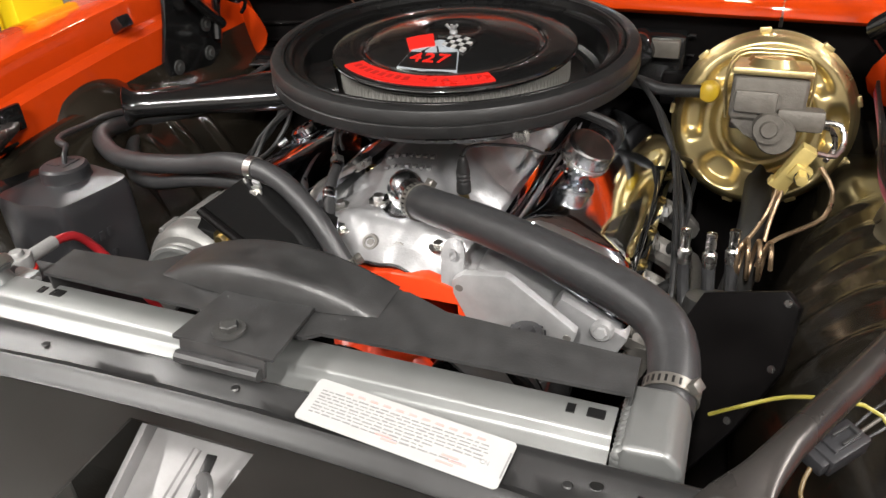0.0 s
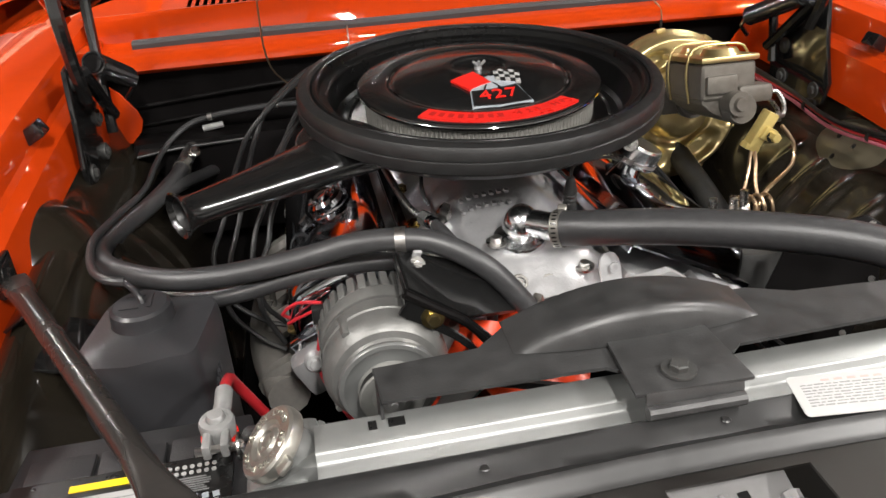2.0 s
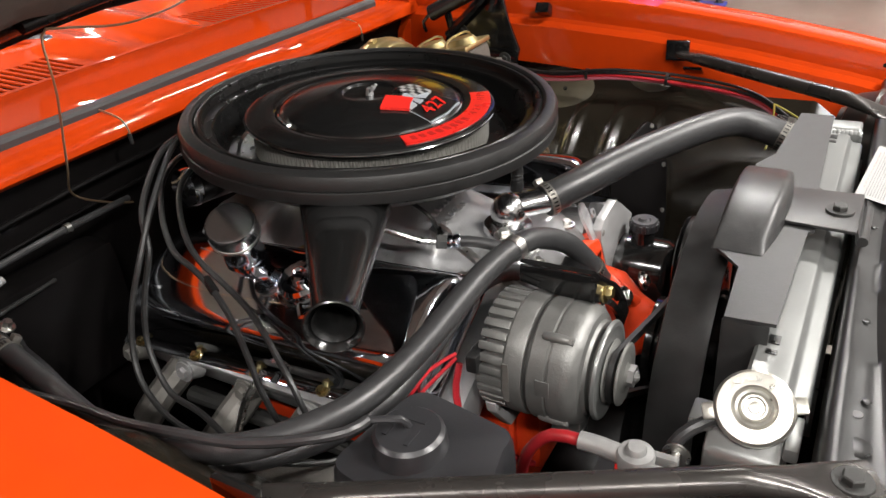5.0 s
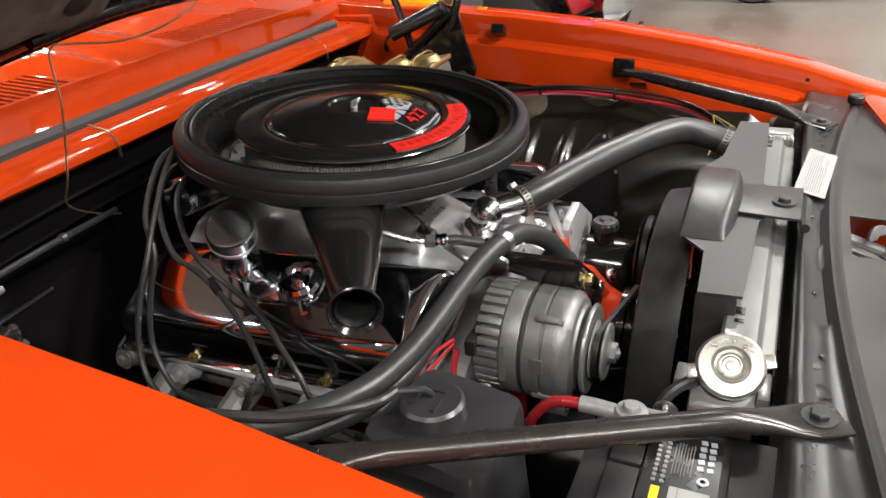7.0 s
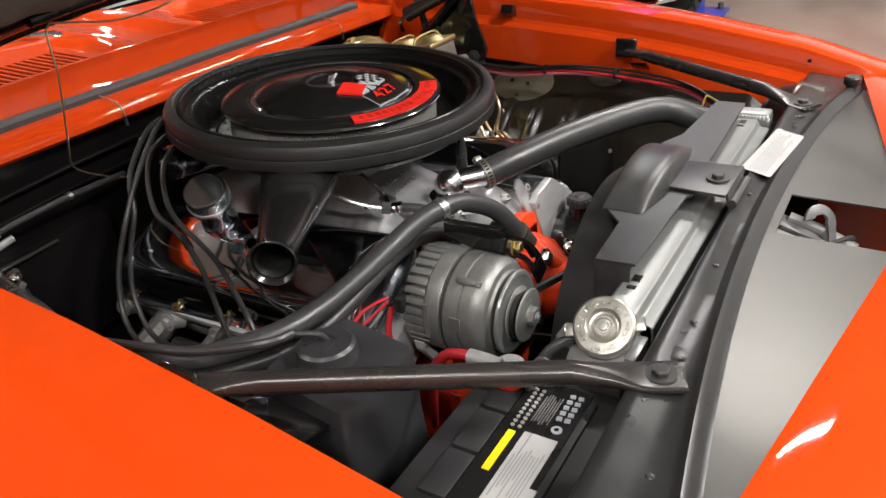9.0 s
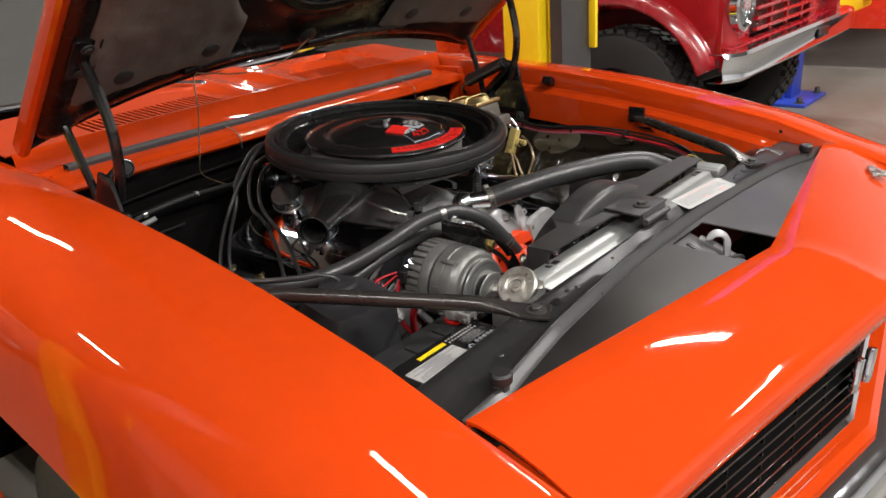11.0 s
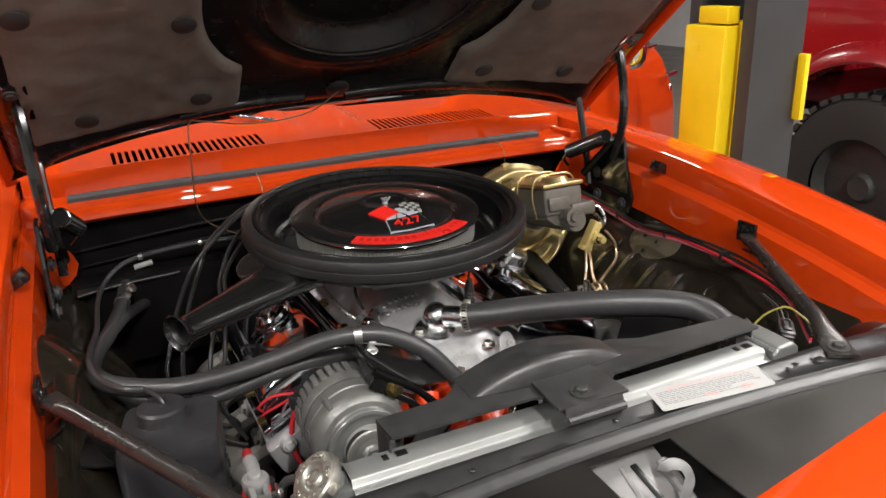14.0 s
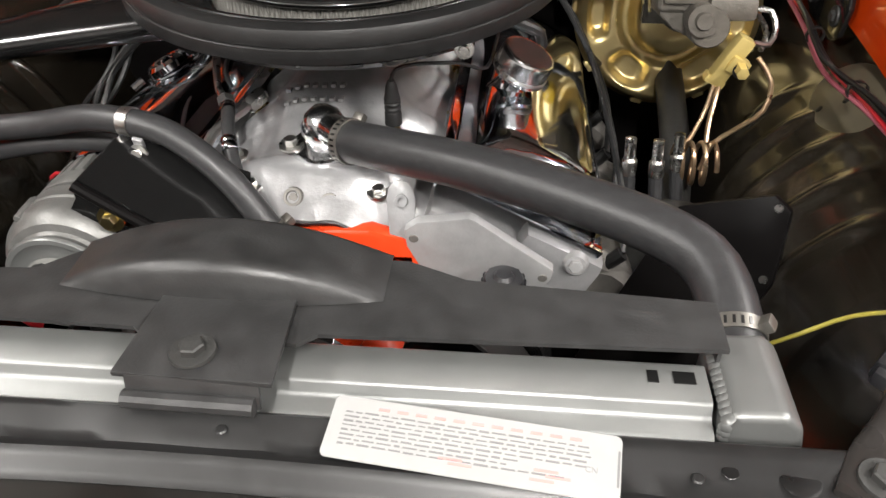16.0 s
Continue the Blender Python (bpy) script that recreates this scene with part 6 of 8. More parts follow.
    belt = thing("drive_belt", (-0.12, 0.182, 0.6), "black rubber vee belt round the alternator pulley", "belt")
    part("belt_loop", be, RUBBER, belt)
    # bracket
    bk = thing("alternator_bracket", (-0.16, 0.27, 0.77), "gloss black alternator bracket with a slotted arm", "bracket")
    P4 = [Vector((-0.193, 0.219, 0.806)), Vector((-0.192, 0.306, 0.804)), Vector((-0.075, 0.322, 0.755)), Vector((-0.062, 0.270, 0.722)), Vector((-0.130, 0.221, 0.758))]
    bm = bmesh.new()
    bm.faces.new([bm.verts.new(v) for v in P4])
    bmesh.ops.recalc_face_normals(bm, faces=bm.faces)
    bmesh.ops.solidify(bm, geom=list(bm.faces), thickness=0.005)
    part("plate", bm, GLOSS, bk)
    part("flange", prism([(0.215, 0.806), (0.304, 0.804), (0.304, 0.782), (0.26, 0.774), (0.215, 0.772)], 0.004, Matrix(((0, 0, 1, -0.197), (1, 0, 0, 0), (0, 1, 0, 0), (0, 0, 0, 1))), 0.0012), GLOSS, bk, "folded black side of the bracket")
    part("lip", tube([(-0.196, 0.216, 0.805), (-0.165, 0.216, 0.782), (-0.130, 0.217, 0.756), (-0.108, 0.217, 0.728)], 0.0055, 10), FIRE, bk, "rolled black lip")
    arc = smooth_line([(-0.196, 0.219, 0.792), (-0.180, 0.219, 0.781), (-0.160, 0.219, 0.767), (-0.132, 0.218, 0.745), (-0.106, 0.217, 0.715), (-0.090, 0.216, 0.684)], 0.008)

    def strap(lo, hi):
        def f(i, k):
            p, q = arc[max(0, int(i) - 1)], arc[min(len(arc) - 1, int(i) + 1)]
            n = Vector((-(q - p).z, 0, (q - p).x)).normalized()
            return arc[int(i)] + n * (lo if k == 0 else hi)
        return f
    last = len(arc) - 1
    arm = bmesh.new()
    for rng, lo, hi in (((0, last), 0.006, 0.014), ((0, last), -0.014, -0.006), ((0, 3), -0.0061, 0.0061), ((last - 4, last), -0.0061, 0.0061)):
        arm = join(arm, sheet(strap(lo, hi), list(range(rng[0], rng[1] + 1)), [0, 1], 0.005))
    part("slot_arm", arm, GLOSS, bk, "slotted black adjusting arm")
    part("bolt", bolt((-0.168, 0.213, 0.7717), (0, -1, 0.1), 0.0075, 0.009), YZINC, bk)
    # plug and wires
    part("plug", box((c.x - 0.06, 0.340, c.z + 0.02), (0.03, 0.016, 0.022), 0.003), RUBBER, at)
    w = thing("alternator_wires", (-0.29, 0.34, 0.68), "red wires plugged into the alternator", "wire")
    part("red_wire", tube([(-0.284, 0.345, 0.728), (-0.315, 0.362, 0.722), (-0.335, 0.375, 0.700), (-0.32, 0.39, 0.68), (-0.30, 0.40, 0.66)], 0.0022, 8), REDWIRE, w)
    part("red_wire", tube([(-0.284, 0.345, 0.722), (-0.31, 0.365, 0.700), (-0.33, 0.38, 0.682), (-0.31, 0.40, 0.668)], 0.0022, 8), REDWIRE, w)
    part("thick_red_wire", tube([(-0.278, 0.345, 0.71), (-0.292, 0.345, 0.675), (-0.295, 0.33, 0.63), (-0.27, 0.30, 0.585), (-0.25, 0.27, 0.56)], 0.0042, 8), REDWIRE, w)
    part("white_wire", tube([(-0.28, 0.36, 0.70), (-0.30, 0.38, 0.67), (-0.28, 0.41, 0.65)], 0.002, 8), WHITE, w)


alternator()


def washer_bottle():
    wb = thing("washer_bottle", (-0.485, 0.30, 0.58), "black plastic washer fluid bottle with a screw cap", "bottle")
    m = Matrix.Translation((-0.468, 0.268, 0.0)) @ Matrix.Rotation(radians(-10), 4, "Z")

    def f(a, k):
        an = 2 * math.pi * a / 32
        prof = [(0.98, 0.56), (1.0, 0.575), (1.0, 0.70), (1.0, 0.752), (0.985, 0.766), (0.95, 0.774), (0.5, 0.780), (0.0, 0.781)]
        r, z = prof[k]
        c, s = math.cos(an), math.sin(an)
        e = 0.28
        x, y = 0.064 * r * math.copysign(abs(c) ** e, c), 0.068 * r * math.copysign(abs(s) ** e, s)
        if y < 0 and x > 0.0 and z > 0.66:
            y *= 0.78
        return m @ Vector((x, y, z))
    bm = sheet(f, list(range(33)), list(range(8)))
    bmesh.ops.remove_doubles(bm, verts=bm.verts, dist=1e-5)
    part("bottle_body", bm, PLASTIC, wb, "moulded black bottle", 45)
    part("cap", lathe([(0, 0.800), (0.006, 0.800), (0.028, 0.799), (0.0315, 0.796), (0.0325, 0.790), (0.0325, 0.782), (0.034, 0.779), (0.0, 0.779)], (-0.473, 0.283, 0), seg=36), PLASTIC, wb, "ribbed round cap")
    part("cap_print", join(box((-0.462, 0.287, 0.8005), (0.004, 0.03, 0.001)), box((-0.478, 0.298, 0.8005), (0.02, 0.004, 0.001)), box((-0.482, 0.274, 0.8005), (0.02, 0.004, 0.001))), PLASTIC, wb)
    part("nipple", tube([(-0.470, 0.283, 0.797), (-0.474, 0.289, 0.808), (-0.490, 0.312, 0.812)], 0.0035, 8), PLASTIC, wb)
    for i in range(4):
        for r in range(2):
            part("moulded_figure", box((-0.4035, 0.235 + 0.015 * i, 0.715 - 0.035 * r), (0.003, 0.008, 0.012), 0.001), PLASTIC, wb)
    part("bracket", box((-0.555, 0.285, 0.76), (0.05, 0.1, 0.004), 0.001, Euler((0, 0.3, 0)).to_matrix().to_4x4()), GLOSS, wb)
    tb = thing("washer_tube", (-0.486, 0.302, 0.812), "thin black washer tube running to the firewall", "tube")
    part("tube_run", tube([(-0.490, 0.312, 0.812), (-0.510, 0.318, 0.814), (-0.530, 0.350, 0.810), (-0.547, 0.405, 0.800), (-0.556, 0.465, 0.794), (-0.556, 0.55, 0.777), (-0.550, 0.62, 0.765), (-0.546, 0.70, 0.748), (-0.545, 0.78, 0.736), (-0.540, 0.85, 0.742), (-0.522, 0.91, 0.757), (-0.485, 0.938, 0.778), (-0.446, 0.945, 0.787), (-0.385, 0.935, 0.796), (-0.325, 0.93, 0.800), (-0.26, 0.94, 0.795), (-0.2, 0.96, 0.785)], 0.005, 10), HOSE, tb)
    for q, ax in (((-0.325, 0.93, 0.800), (1, 0, 0)), ((-0.446, 0.945, 0.787), (1, -0.1, 0.1))):
        part("clip", lathe([(0.0056, -0.004), (0.0072, -0.004), (0.0072, 0.004), (0.0056, 0.004)], q, ax, 14), STEEL, tb)
    part("white_connector", tube([(-0.425, 0.945, 0.770), (-0.462, 0.942, 0.766)], 0.006, 10), LEAD, tb, "pale plastic connector")


washer_bottle()


def battery():
    b = thing("battery", (-0.475, 0.06, 0.55), "black battery with a white and yellow label", "battery")
    x0, x1, y0, y1, zt = -0.60, -0.365, -0.035, 0.145, 0.735
    cx, cy = (x0 + x1) / 2, (y0 + y1) / 2
    part("case", box((cx, cy, 0.64), (x1 - x0, y1 - y0, 0.17), 0.006), BATT, b)
    lid = part("lid", join(box((cx, cy, zt - 0.008), (x1 - x0 + 0.006, y1 - y0 + 0.006, 0.022), 0.004), box((cx, cy, zt + 0.003), (x1 - x0 - 0.035, 0.075, 0.008), 0.003)), BATT, b)
    for i in range(3):
        part("vent_strip", box((-0.405 - 0.062 * i, 0.108, zt + 0.0050), (0.058, 0.030, 0.006), 0.003), BATT, lid)
    lab = part("label_sheet", box((-0.470, 0.058, zt + 0.0085), (0.188, 0.066, 0.002)), BATTDARK, lid, "printed black label")
    part("white_block", box((-0.504, 0.048, zt + 0.0100), (0.100, 0.034, 0.001)), WHITE, lab)
    part("white_block", box((-0.536, 0.027, zt + 0.0100), (0.036, 0.008, 0.001)), WHITE, lab)
    part("yellow_stripe", box((-0.486, 0.0765, zt + 0.0102), (0.056, 0.0075, 0.001)), YELLOW, lab)
    for i in range(20):
        part("month_dot", lathe([(0, 0.0012), (0.0021, 0.0012), (0.0021, 0)], (-0.450 + 0.0064 * (i // 2), 0.0725 + 0.0075 * (i % 2), zt + 0.0096), seg=10), WHITE, lab)
    random.seed(12)
    for i in range(7):
        part("print_bar", box((-0.416 + random.uniform(-0.003, 0.003), 0.0500 + 0.0027 * i, zt + 0.0100), (random.uniform(0.034, 0.046), 0.0010, 0.0008)), FADED, lab)
    for i in range(9):
        part("print_bar", box((-0.504 + random.uniform(-0.012, 0.012), 0.0350 + 0.0032 * i, zt + 0.0108), (random.uniform(0.04, 0.075), 0.0012, 0.0006)), INK, lab)
    for i in range(5):
        for dy in (0.0, -0.0085):
            part("brand_bar", box((-0.424 + 0.0088 * i, 0.0425 + dy, zt + 0.0102), (0.0056, 0.0056, 0.001), 0, Euler((0, 0, 0.2)).to_matrix().to_4x4()), SILVER, lab)
    part("round_mark", lathe([(0.0025, 0.001), (0.0055, 0.001), (0.0055, 0)], (-0.440, 0.0385, zt + 0.0098), seg=18), SILVER, lab)
    for i in range(9):
        part("side_rib", box((x1 + 0.002, y0 + 0.02 + 0.018 * i, 0.65), (0.004, 0.006, 0.13), 0.001), BATT, b)
    for i in range(9):
        part("side_rib", box((x0 + 0.02 + 0.024 * i, y1 + 0.002, 0.65), (0.008, 0.004, 0.13), 0.001), BATT, b)
    part("post", lathe([(0, 0.034), (0.007, 0.034), (0.0085, 0.032), (0.0095, 0)], (-0.389, 0.112, zt + 0.004), seg=18), LEAD, b)
    cb = thing("battery_cable", (-0.389, 0.112, 0.74), "red battery cable with a grey lead terminal clamp", "cable")
    part("terminal", join(lathe([(0.009, -0.008), (0.0155, -0.008), (0.0165, 0.006), (0.015, 0.009), (0.009, 0.010)], (-0.389, 0.112, 0.758), seg=24), box((-0.397, 0.090, 0.757), (0.008, 0.024, 0.015), 0.003), box((-0.381, 0.090, 0.757), (0.008, 0.024, 0.015), 0.003), tube([(-0.388, 0.122, 0.757), (-0.386, 0.142, 0.758), (-0.386, 0.163, 0.758)], 0.0085, 12)), LEAD, cb, "cast lead clamp")
    part("clamp_bolt", join(tube([(-0.407, 0.083, 0.757), (-0.369, 0.083, 0.757)], 0.004, 8), bolt((-0.369, 0.083, 0.757), (1, 0, 0), 0.007, 0.006)), STEEL, cb)
    part("felt_washer", lathe([(0.010, 0.0), (0.0175, 0.0), (0.0175, 0.004), (0.010, 0.004)], (-0.389, 0.112, 0.744), seg=24), RED, cb, "red felt washer")
    part("cable", tube([(-0.386, 0.16, 0.758), (-0.384, 0.19, 0.752), (-0.38, 0.215, 0.72), (-0.36, 0.235, 0.66), (-0.33, 0.26, 0.58)], 0.0058, 12), CABLERED, cb, "red insulated cable")
    tr = thing("battery_tray", (-0.48, 0.055, 0.54), "black steel battery tray", "tray")
    part("tray_plate", box((-0.48, 0.055, 0.548), (0.27, 0.21, 0.006), 0.002), FIRE, tr)
    part("tray_leg", box((-0.48, 0.055, 0.42), (0.2, 0.02, 0.25), 0.002), FIRE, tr)


battery()


def booster():
    bo = thing("brake_booster", (0.43, 0.85, 0.63), "round gold-zinc brake booster on the firewall", "brake booster")
    ax = Vector((0.0, -1, 0.195)).normalized()
    o = Vector((0.426, 0.895, 0.729))
    right = Vector((1, 0, 0))
    up = ax.cross(right)
    up = -up if up.z < 0 else up

    def at(x, z, h):
        return o + right * x + up * z + ax * h
    m0 = Matrix((( right.x, up.x, ax.x, 0), (right.y, up.y, ax.y, 0), (right.z, up.z, ax.z, 0), (0, 0, 0, 1)))
    # pressed front shell: rolled rim, flat face with sunken pockets, raised hub
    prof = [(0.11, -0.03), (0.136, -0.01), (0.141, 0.0), (0.1435, 0.018), (0.1435, 0.028), (0.1385, 0.031), (0.1375, 0.040), (0.134, 0.048), (0.129, 0.053)] + [(0.126 - 0.0025 * i, 0.056) for i in range(26)] + [(0.061, 0.060), (0.057, 0.072), (0.053, 0.082), (0.046, 0.089), (0.03, 0.091), (0.0, 0.092)]
    pockets = ((180, 0.108, 15, 0.013), (-2, 0.108, 16, 0.013), (125, 0.100, 19, 0.012), (55, 0.100, 19, 0.012), (238, 0.098, 15, 0.019), (305, 0.100, 17, 0.017))

    def press(k, i):
        r, h = prof[i]
        a = 2 * math.pi * k / 120
        if 0.06 < r < 0.128 and h > 0.05:
            ring = max(0.0, min(1.0, (0.082 - r) / 0.012))
            h -= 0.014 * ring * ring * (3 - 2 * ring)
            for pa, pr, wa, wr in pockets:
                da = ((math.degrees(a) - pa + 180) % 360 - 180) / wa
                e = max(0.0, min(1.0, (1.45 - (abs(da) ** 3 + abs((r - pr) / wr) ** 3) ** (1 / 3)) / 0.7))
                h -= 0.019 * e * e * (3 - 2 * e)
        return at(r * math.cos(a), r * math.sin(a), h)
    shell = sheet(press, list(range(121)), list(range(len(prof))))
    bmesh.ops.remove_doubles(shell, verts=shell.verts, dist=1e-5)
    bmesh.ops.recalc_face_normals(shell, faces=shell.faces)
    sh = part("shell", shell, BRASS, bo, "yellow-zinc plated shell", 60)
    for i in range(9):
        a = 2 * math.pi * i / 9 + 0.3
        part("rim_tab", moved(box((0, 0, 0), (0.018, 0.008, 0.016), 0.002), Matrix.Translation(at(0.1435 * math.cos(a), 0.1435 * math.sin(a), 0.022)) @ m0 @ Matrix.Rotation(a + math.pi / 2, 4, "Z")), BRASS, sh)
    part("check_valve", lathe([(0, 0.022), (0.009, 0.022), (0.015, 0.018), (0.018, 0.008), (0.018, 0)], at(-0.088, 0.045, 0.066), ax, 24), CHECKM, bo, "yellow check valve")
    hose("vacuum_hose", [at(-0.10, 0.045, 0.078), at(-0.16, 0.042, 0.070), at(-0.20, 0.05, 0.06), at(-0.30, 0.06, 0.03)], 0.0105, "black vacuum hose from the booster", (), RUBBER)
    # master cylinder
    mc = thing("master_cylinder", at(-0.0, 0.05, 0.10), "brown-grey cast-iron master cylinder with a gold wire-clipped lid", "master cylinder")
    part("reservoir", moved(box((0, 0, 0), (0.098, 0.062, 0.135), 0.010, seg=3), Matrix.Translation(at(-0.006, 0.066, 0.185)) @ m0), MCIRON, mc)
    part("lower_casting", join(moved(prism([(-0.052, 0.05), (-0.050, 0.030), (-0.030, 0.014), (-0.012, 0.004), (0.010, 0.0), (0.030, 0.012), (0.046, 0.036), (0.046, 0.05)], 0.13, None, 0.005), Matrix.Translation(at(0, 0, 0.115)) @ m0), moved(box((0, 0, 0), (0.055, 0.030, 0.012), 0.005), Matrix.Translation(at(-0.022, 0.062, 0.255)) @ m0)), MCIRON, mc)
    part("bore", lathe([(0, 0.0), (0.024, 0.0), (0.026, 0.004), (0.026, 0.16), (0.03, 0.165), (0.036, 0.165), (0.036, 0.18), (0, 0.18)], at(0.010, 0.020, 0.270), -ax, 24), MCIRON, mc)
    part("front_boss", join(lathe([(0, 0.006), (0.010, 0.006), (0.012, 0.0), (0.020, 0.0), (0.021, -0.03)], at(0.0, 0.030, 0.278), ax, 24), moved(box((0, 0, 0), (0.062, 0.03, 0.045), 0.008), Matrix.Translation(at(0.038, 0.042, 0.240)) @ m0)), MCIRON, mc)
    part("flange", moved(box((0, 0, 0), (0.10, 0.05, 0.012), 0.004), Matrix.Translation(at(0.0, 0.02, 0.096)) @ m0), MCIRON, mc)
    lidp = part("lid", join(moved(box((0, 0, 0), (0.104, 0.010, 0.142), 0.004), Matrix.Translation(at(-0.006, 0.102, 0.185)) @ m0), lathe([(0, 0.012), (0.026, 0.012), (0.034, 0.0)], at(-0.006, 0.106, 0.15), up, 28), lathe([(0, 0.012), (0.026, 0.012), (0.034, 0.0)], at(-0.006, 0.106, 0.22), up, 28)), BRASS, mc, "gold-zinc domed lid")
    for h in (0.15, 0.215):
        part("bail_wire", tube([at(-0.058, 0.03, h), at(-0.064, 0.08, h), at(-0.052, 0.118, h), at(-0.006, 0.124, h), at(0.040, 0.118, h), at(0.051, 0.08, h), at(0.046, 0.03, h)], 0.0022, 8), YZINC, lidp)
    # brake lines and brass valve
    pv = thing("brake_valve", (0.487, 0.619, 0.745), "brass brake proportioning valve with coiled lines", "valve")
    part("valve_body", join(box((0.466, 0.622, 0.765), (0.022, 0.022, 0.066), 0.003, Euler((0.0, 0.48, 0)).to_matrix().to_4x4()), box((0.474, 0.616, 0.760), (0.026, 0.02, 0.022), 0.003, Euler((0, 0.48, 0)).to_matrix().to_4x4()), box((0.451, 0.622, 0.737), (0.028, 0.018, 0.010), 0.002, Euler((0, 0.48, 0)).to_matrix().to_4x4()), lathe([(0, 0.02), (0.008, 0.018), (0.009, 0)], (0.476, 0.606, 0.760), (0, -1, 0), 6)), VALVEZINC, pv, "yellow-zinc valve block")
    part("switch", lathe([(0, 0.008), (0.006, 0.008), (0.010, 0.0)], (0.476, 0.602, 0.758), (0, -1, 0.2), 14), RUBBER, pv)
    part("bright_line", tube([at(0.066, 0.04, 0.24), at(0.090, 0.038, 0.24), at(0.097, 0.018, 0.25), at(0.088, 0.0, 0.262), (0.489, 0.626, 0.786)], 0.0038, 8), STEEL, pv)
    part("bright_line", tube([at(0.062, 0.03, 0.21), at(0.082, 0.028, 0.22), at(0.088, 0.01, 0.245), (0.503, 0.63, 0.775)], 0.0038, 8), STEEL, pv)
    part("brake_line", tube([(0.452, 0.618, 0.735), (0.444, 0.605, 0.700), (0.428, 0.585, 0.672), (0.414, 0.570, 0.655), (0.412, 0.556, 0.632), (0.411, 0.54, 0.60)], 0.0032, 8), TAN, pv)
    part("brake_line", tube([(0.458, 0.618, 0.733), (0.452, 0.600, 0.715), (0.447, 0.586, 0.690), (0.445, 0.571, 0.672)], 0.0032, 8), TAN, pv)
    part("brake_line", tube([(0.497, 0.613, 0.772), (0.517, 0.603, 0.745), (0.512, 0.588, 0.712), (0.478, 0.575, 0.690), (0.450, 0.565, 0.672), (0.440, 0.555, 0.640)], 0.0032, 8), TAN, pv)
    coil = []
    for i in range(85):
        a = 2 * math.pi * i / 24
        coil.append((0.406 + 0.0145 * i / 24, 0.558 + 0.020 * math.cos(a), 0.648 + 0.029 * math.sin(a)))
    part("coiled_line", tube(coil, 0.0032, 8, smooth=False), TAN, pv, "coiled copper-coloured brake line")


booster()


def driver_side():
    # steering shaft cover, power-steering pump, filter and block under the booster
    bx = thing("relay_cover", (0.47, 0.37, 0.55), "flat black cover plate beside the inner fender", "cover plate")
    m = Matrix.Translation((0.400, 0.36, 0.650)) @ Euler((radians(70), radians(10), radians(-38))).to_matrix().to_4x4()
    part("plate", moved(prism([(-0.06, -0.20), (0.055, -0.20), (0.078, -0.07), (0.085, 0.02), (0.062, 0.095), (0.040, 0.102), (-0.04, 0.04)], 0.012, None, 0.004), m), FIRE, bx)
    for x, y in ((0.068, -0.065), (0.075, 0.02), (0.050, 0.092)):
        part("screw", moved(bolt((x, y, 0.012), (0, 0, 1), 0.0026, 0.002), m), STEEL, bx)
    ps = thing("steering_pump", (0.19, 0.27, 0.55), "black power steering pump with a ribbed cap", "pump")
    part("pump_body", join(lathe([(0, 0), (0.05, 0), (0.055, 0.01), (0.055, 0.09), (0.045, 0.1), (0, 0.1)], (0.19, 0.22, 0.59), (0, 1, 0), 28), tube([(0.19, 0.27, 0.62), (0.19, 0.268, 0.665)], 0.018, 16)), GLOSS, ps)
    pp = part("pump_pulley", lathe([(0, -0.004), (0.045, -0.004), (0.066, -0.002), (0.068, 0.0), (0.062, 0.005), (0.068, 0.010), (0.062, 0.015), (0.068, 0.020), (0.066, 0.022), (0, 0.020)], (0.165, 0.180, 0.635), (0, 1, 0), 40), GLOSS, ps, "black two-groove pulley", 25)
    part("pump_belt", lathe([(0.0645, 0.0065), (0.0690, 0.0055), (0.0690, 0.0145), (0.0645, 0.0135)], (0.165, 0.180, 0.635), (0, 1, 0), 40), RUBBER, pp, "black belt in the pulley groove")
    cap = part("cap", lathe([(0, 0.684), (0.008, 0.684), (0.011, 0.680), (0.019, 0.680), (0.0208, 0.677), (0.0208, 0.664), (0, 0.664)], (0.191, 0.268, 0), seg=30), PLASTIC, ps, "ribbed black cap")
    for i in range(14):
        a = 2 * math.pi * i / 14
        part("cap_rib", box((0.191 + 0.0212 * math.cos(a), 0.268 + 0.0212 * math.sin(a), 0.671), (0.0035, 0.0045, 0.012), 0.001, Matrix.Rotation(a, 4, "Z")), PLASTIC, cap)
    sb = thing("steering_box", (0.43, 0.55, 0.5), "dark steering box with hydraulic line fittings", "steering box")
    part("gear_housing", join(lathe([(0, 0), (0.05, 0), (0.055, 0.03), (0.045, 0.09), (0, 0.1)], (0.40, 0.47, 0.53), (0, 0.3, 1), 24), tube([(0.40, 0.47, 0.56), (0.43, 0.65, 0.60), (0.44, 0.9, 0.66)], 0.022, 14)), DARKIRON, sb)
    for x, y in ((0.379, 0.527), (0.408, 0.545), (0.345, 0.53)):
        part("line_fitting", join(lathe([(0.009, 0), (0.010, 0.004), (0.010, 0.02), (0.007, 0.024), (0.007, 0.05), (0, 0.052)], (x, y, 0.645), (-0.05, 0.1, 1), 12)), STEEL, sb)
        part("fluid_hose", tube([(x, y, 0.645), (x + 0.006, y - 0.01, 0.60), (x + 0.025, y - 0.05, 0.55), (x + 0.04, y - 0.09, 0.50)], 0.009, 10), HOSE, sb)
    # wiper motor and harness on the firewall
    wm = thing("wiper_motor", (0.22, 0.93, 0.80), "black wiper motor on the firewall", "motor")
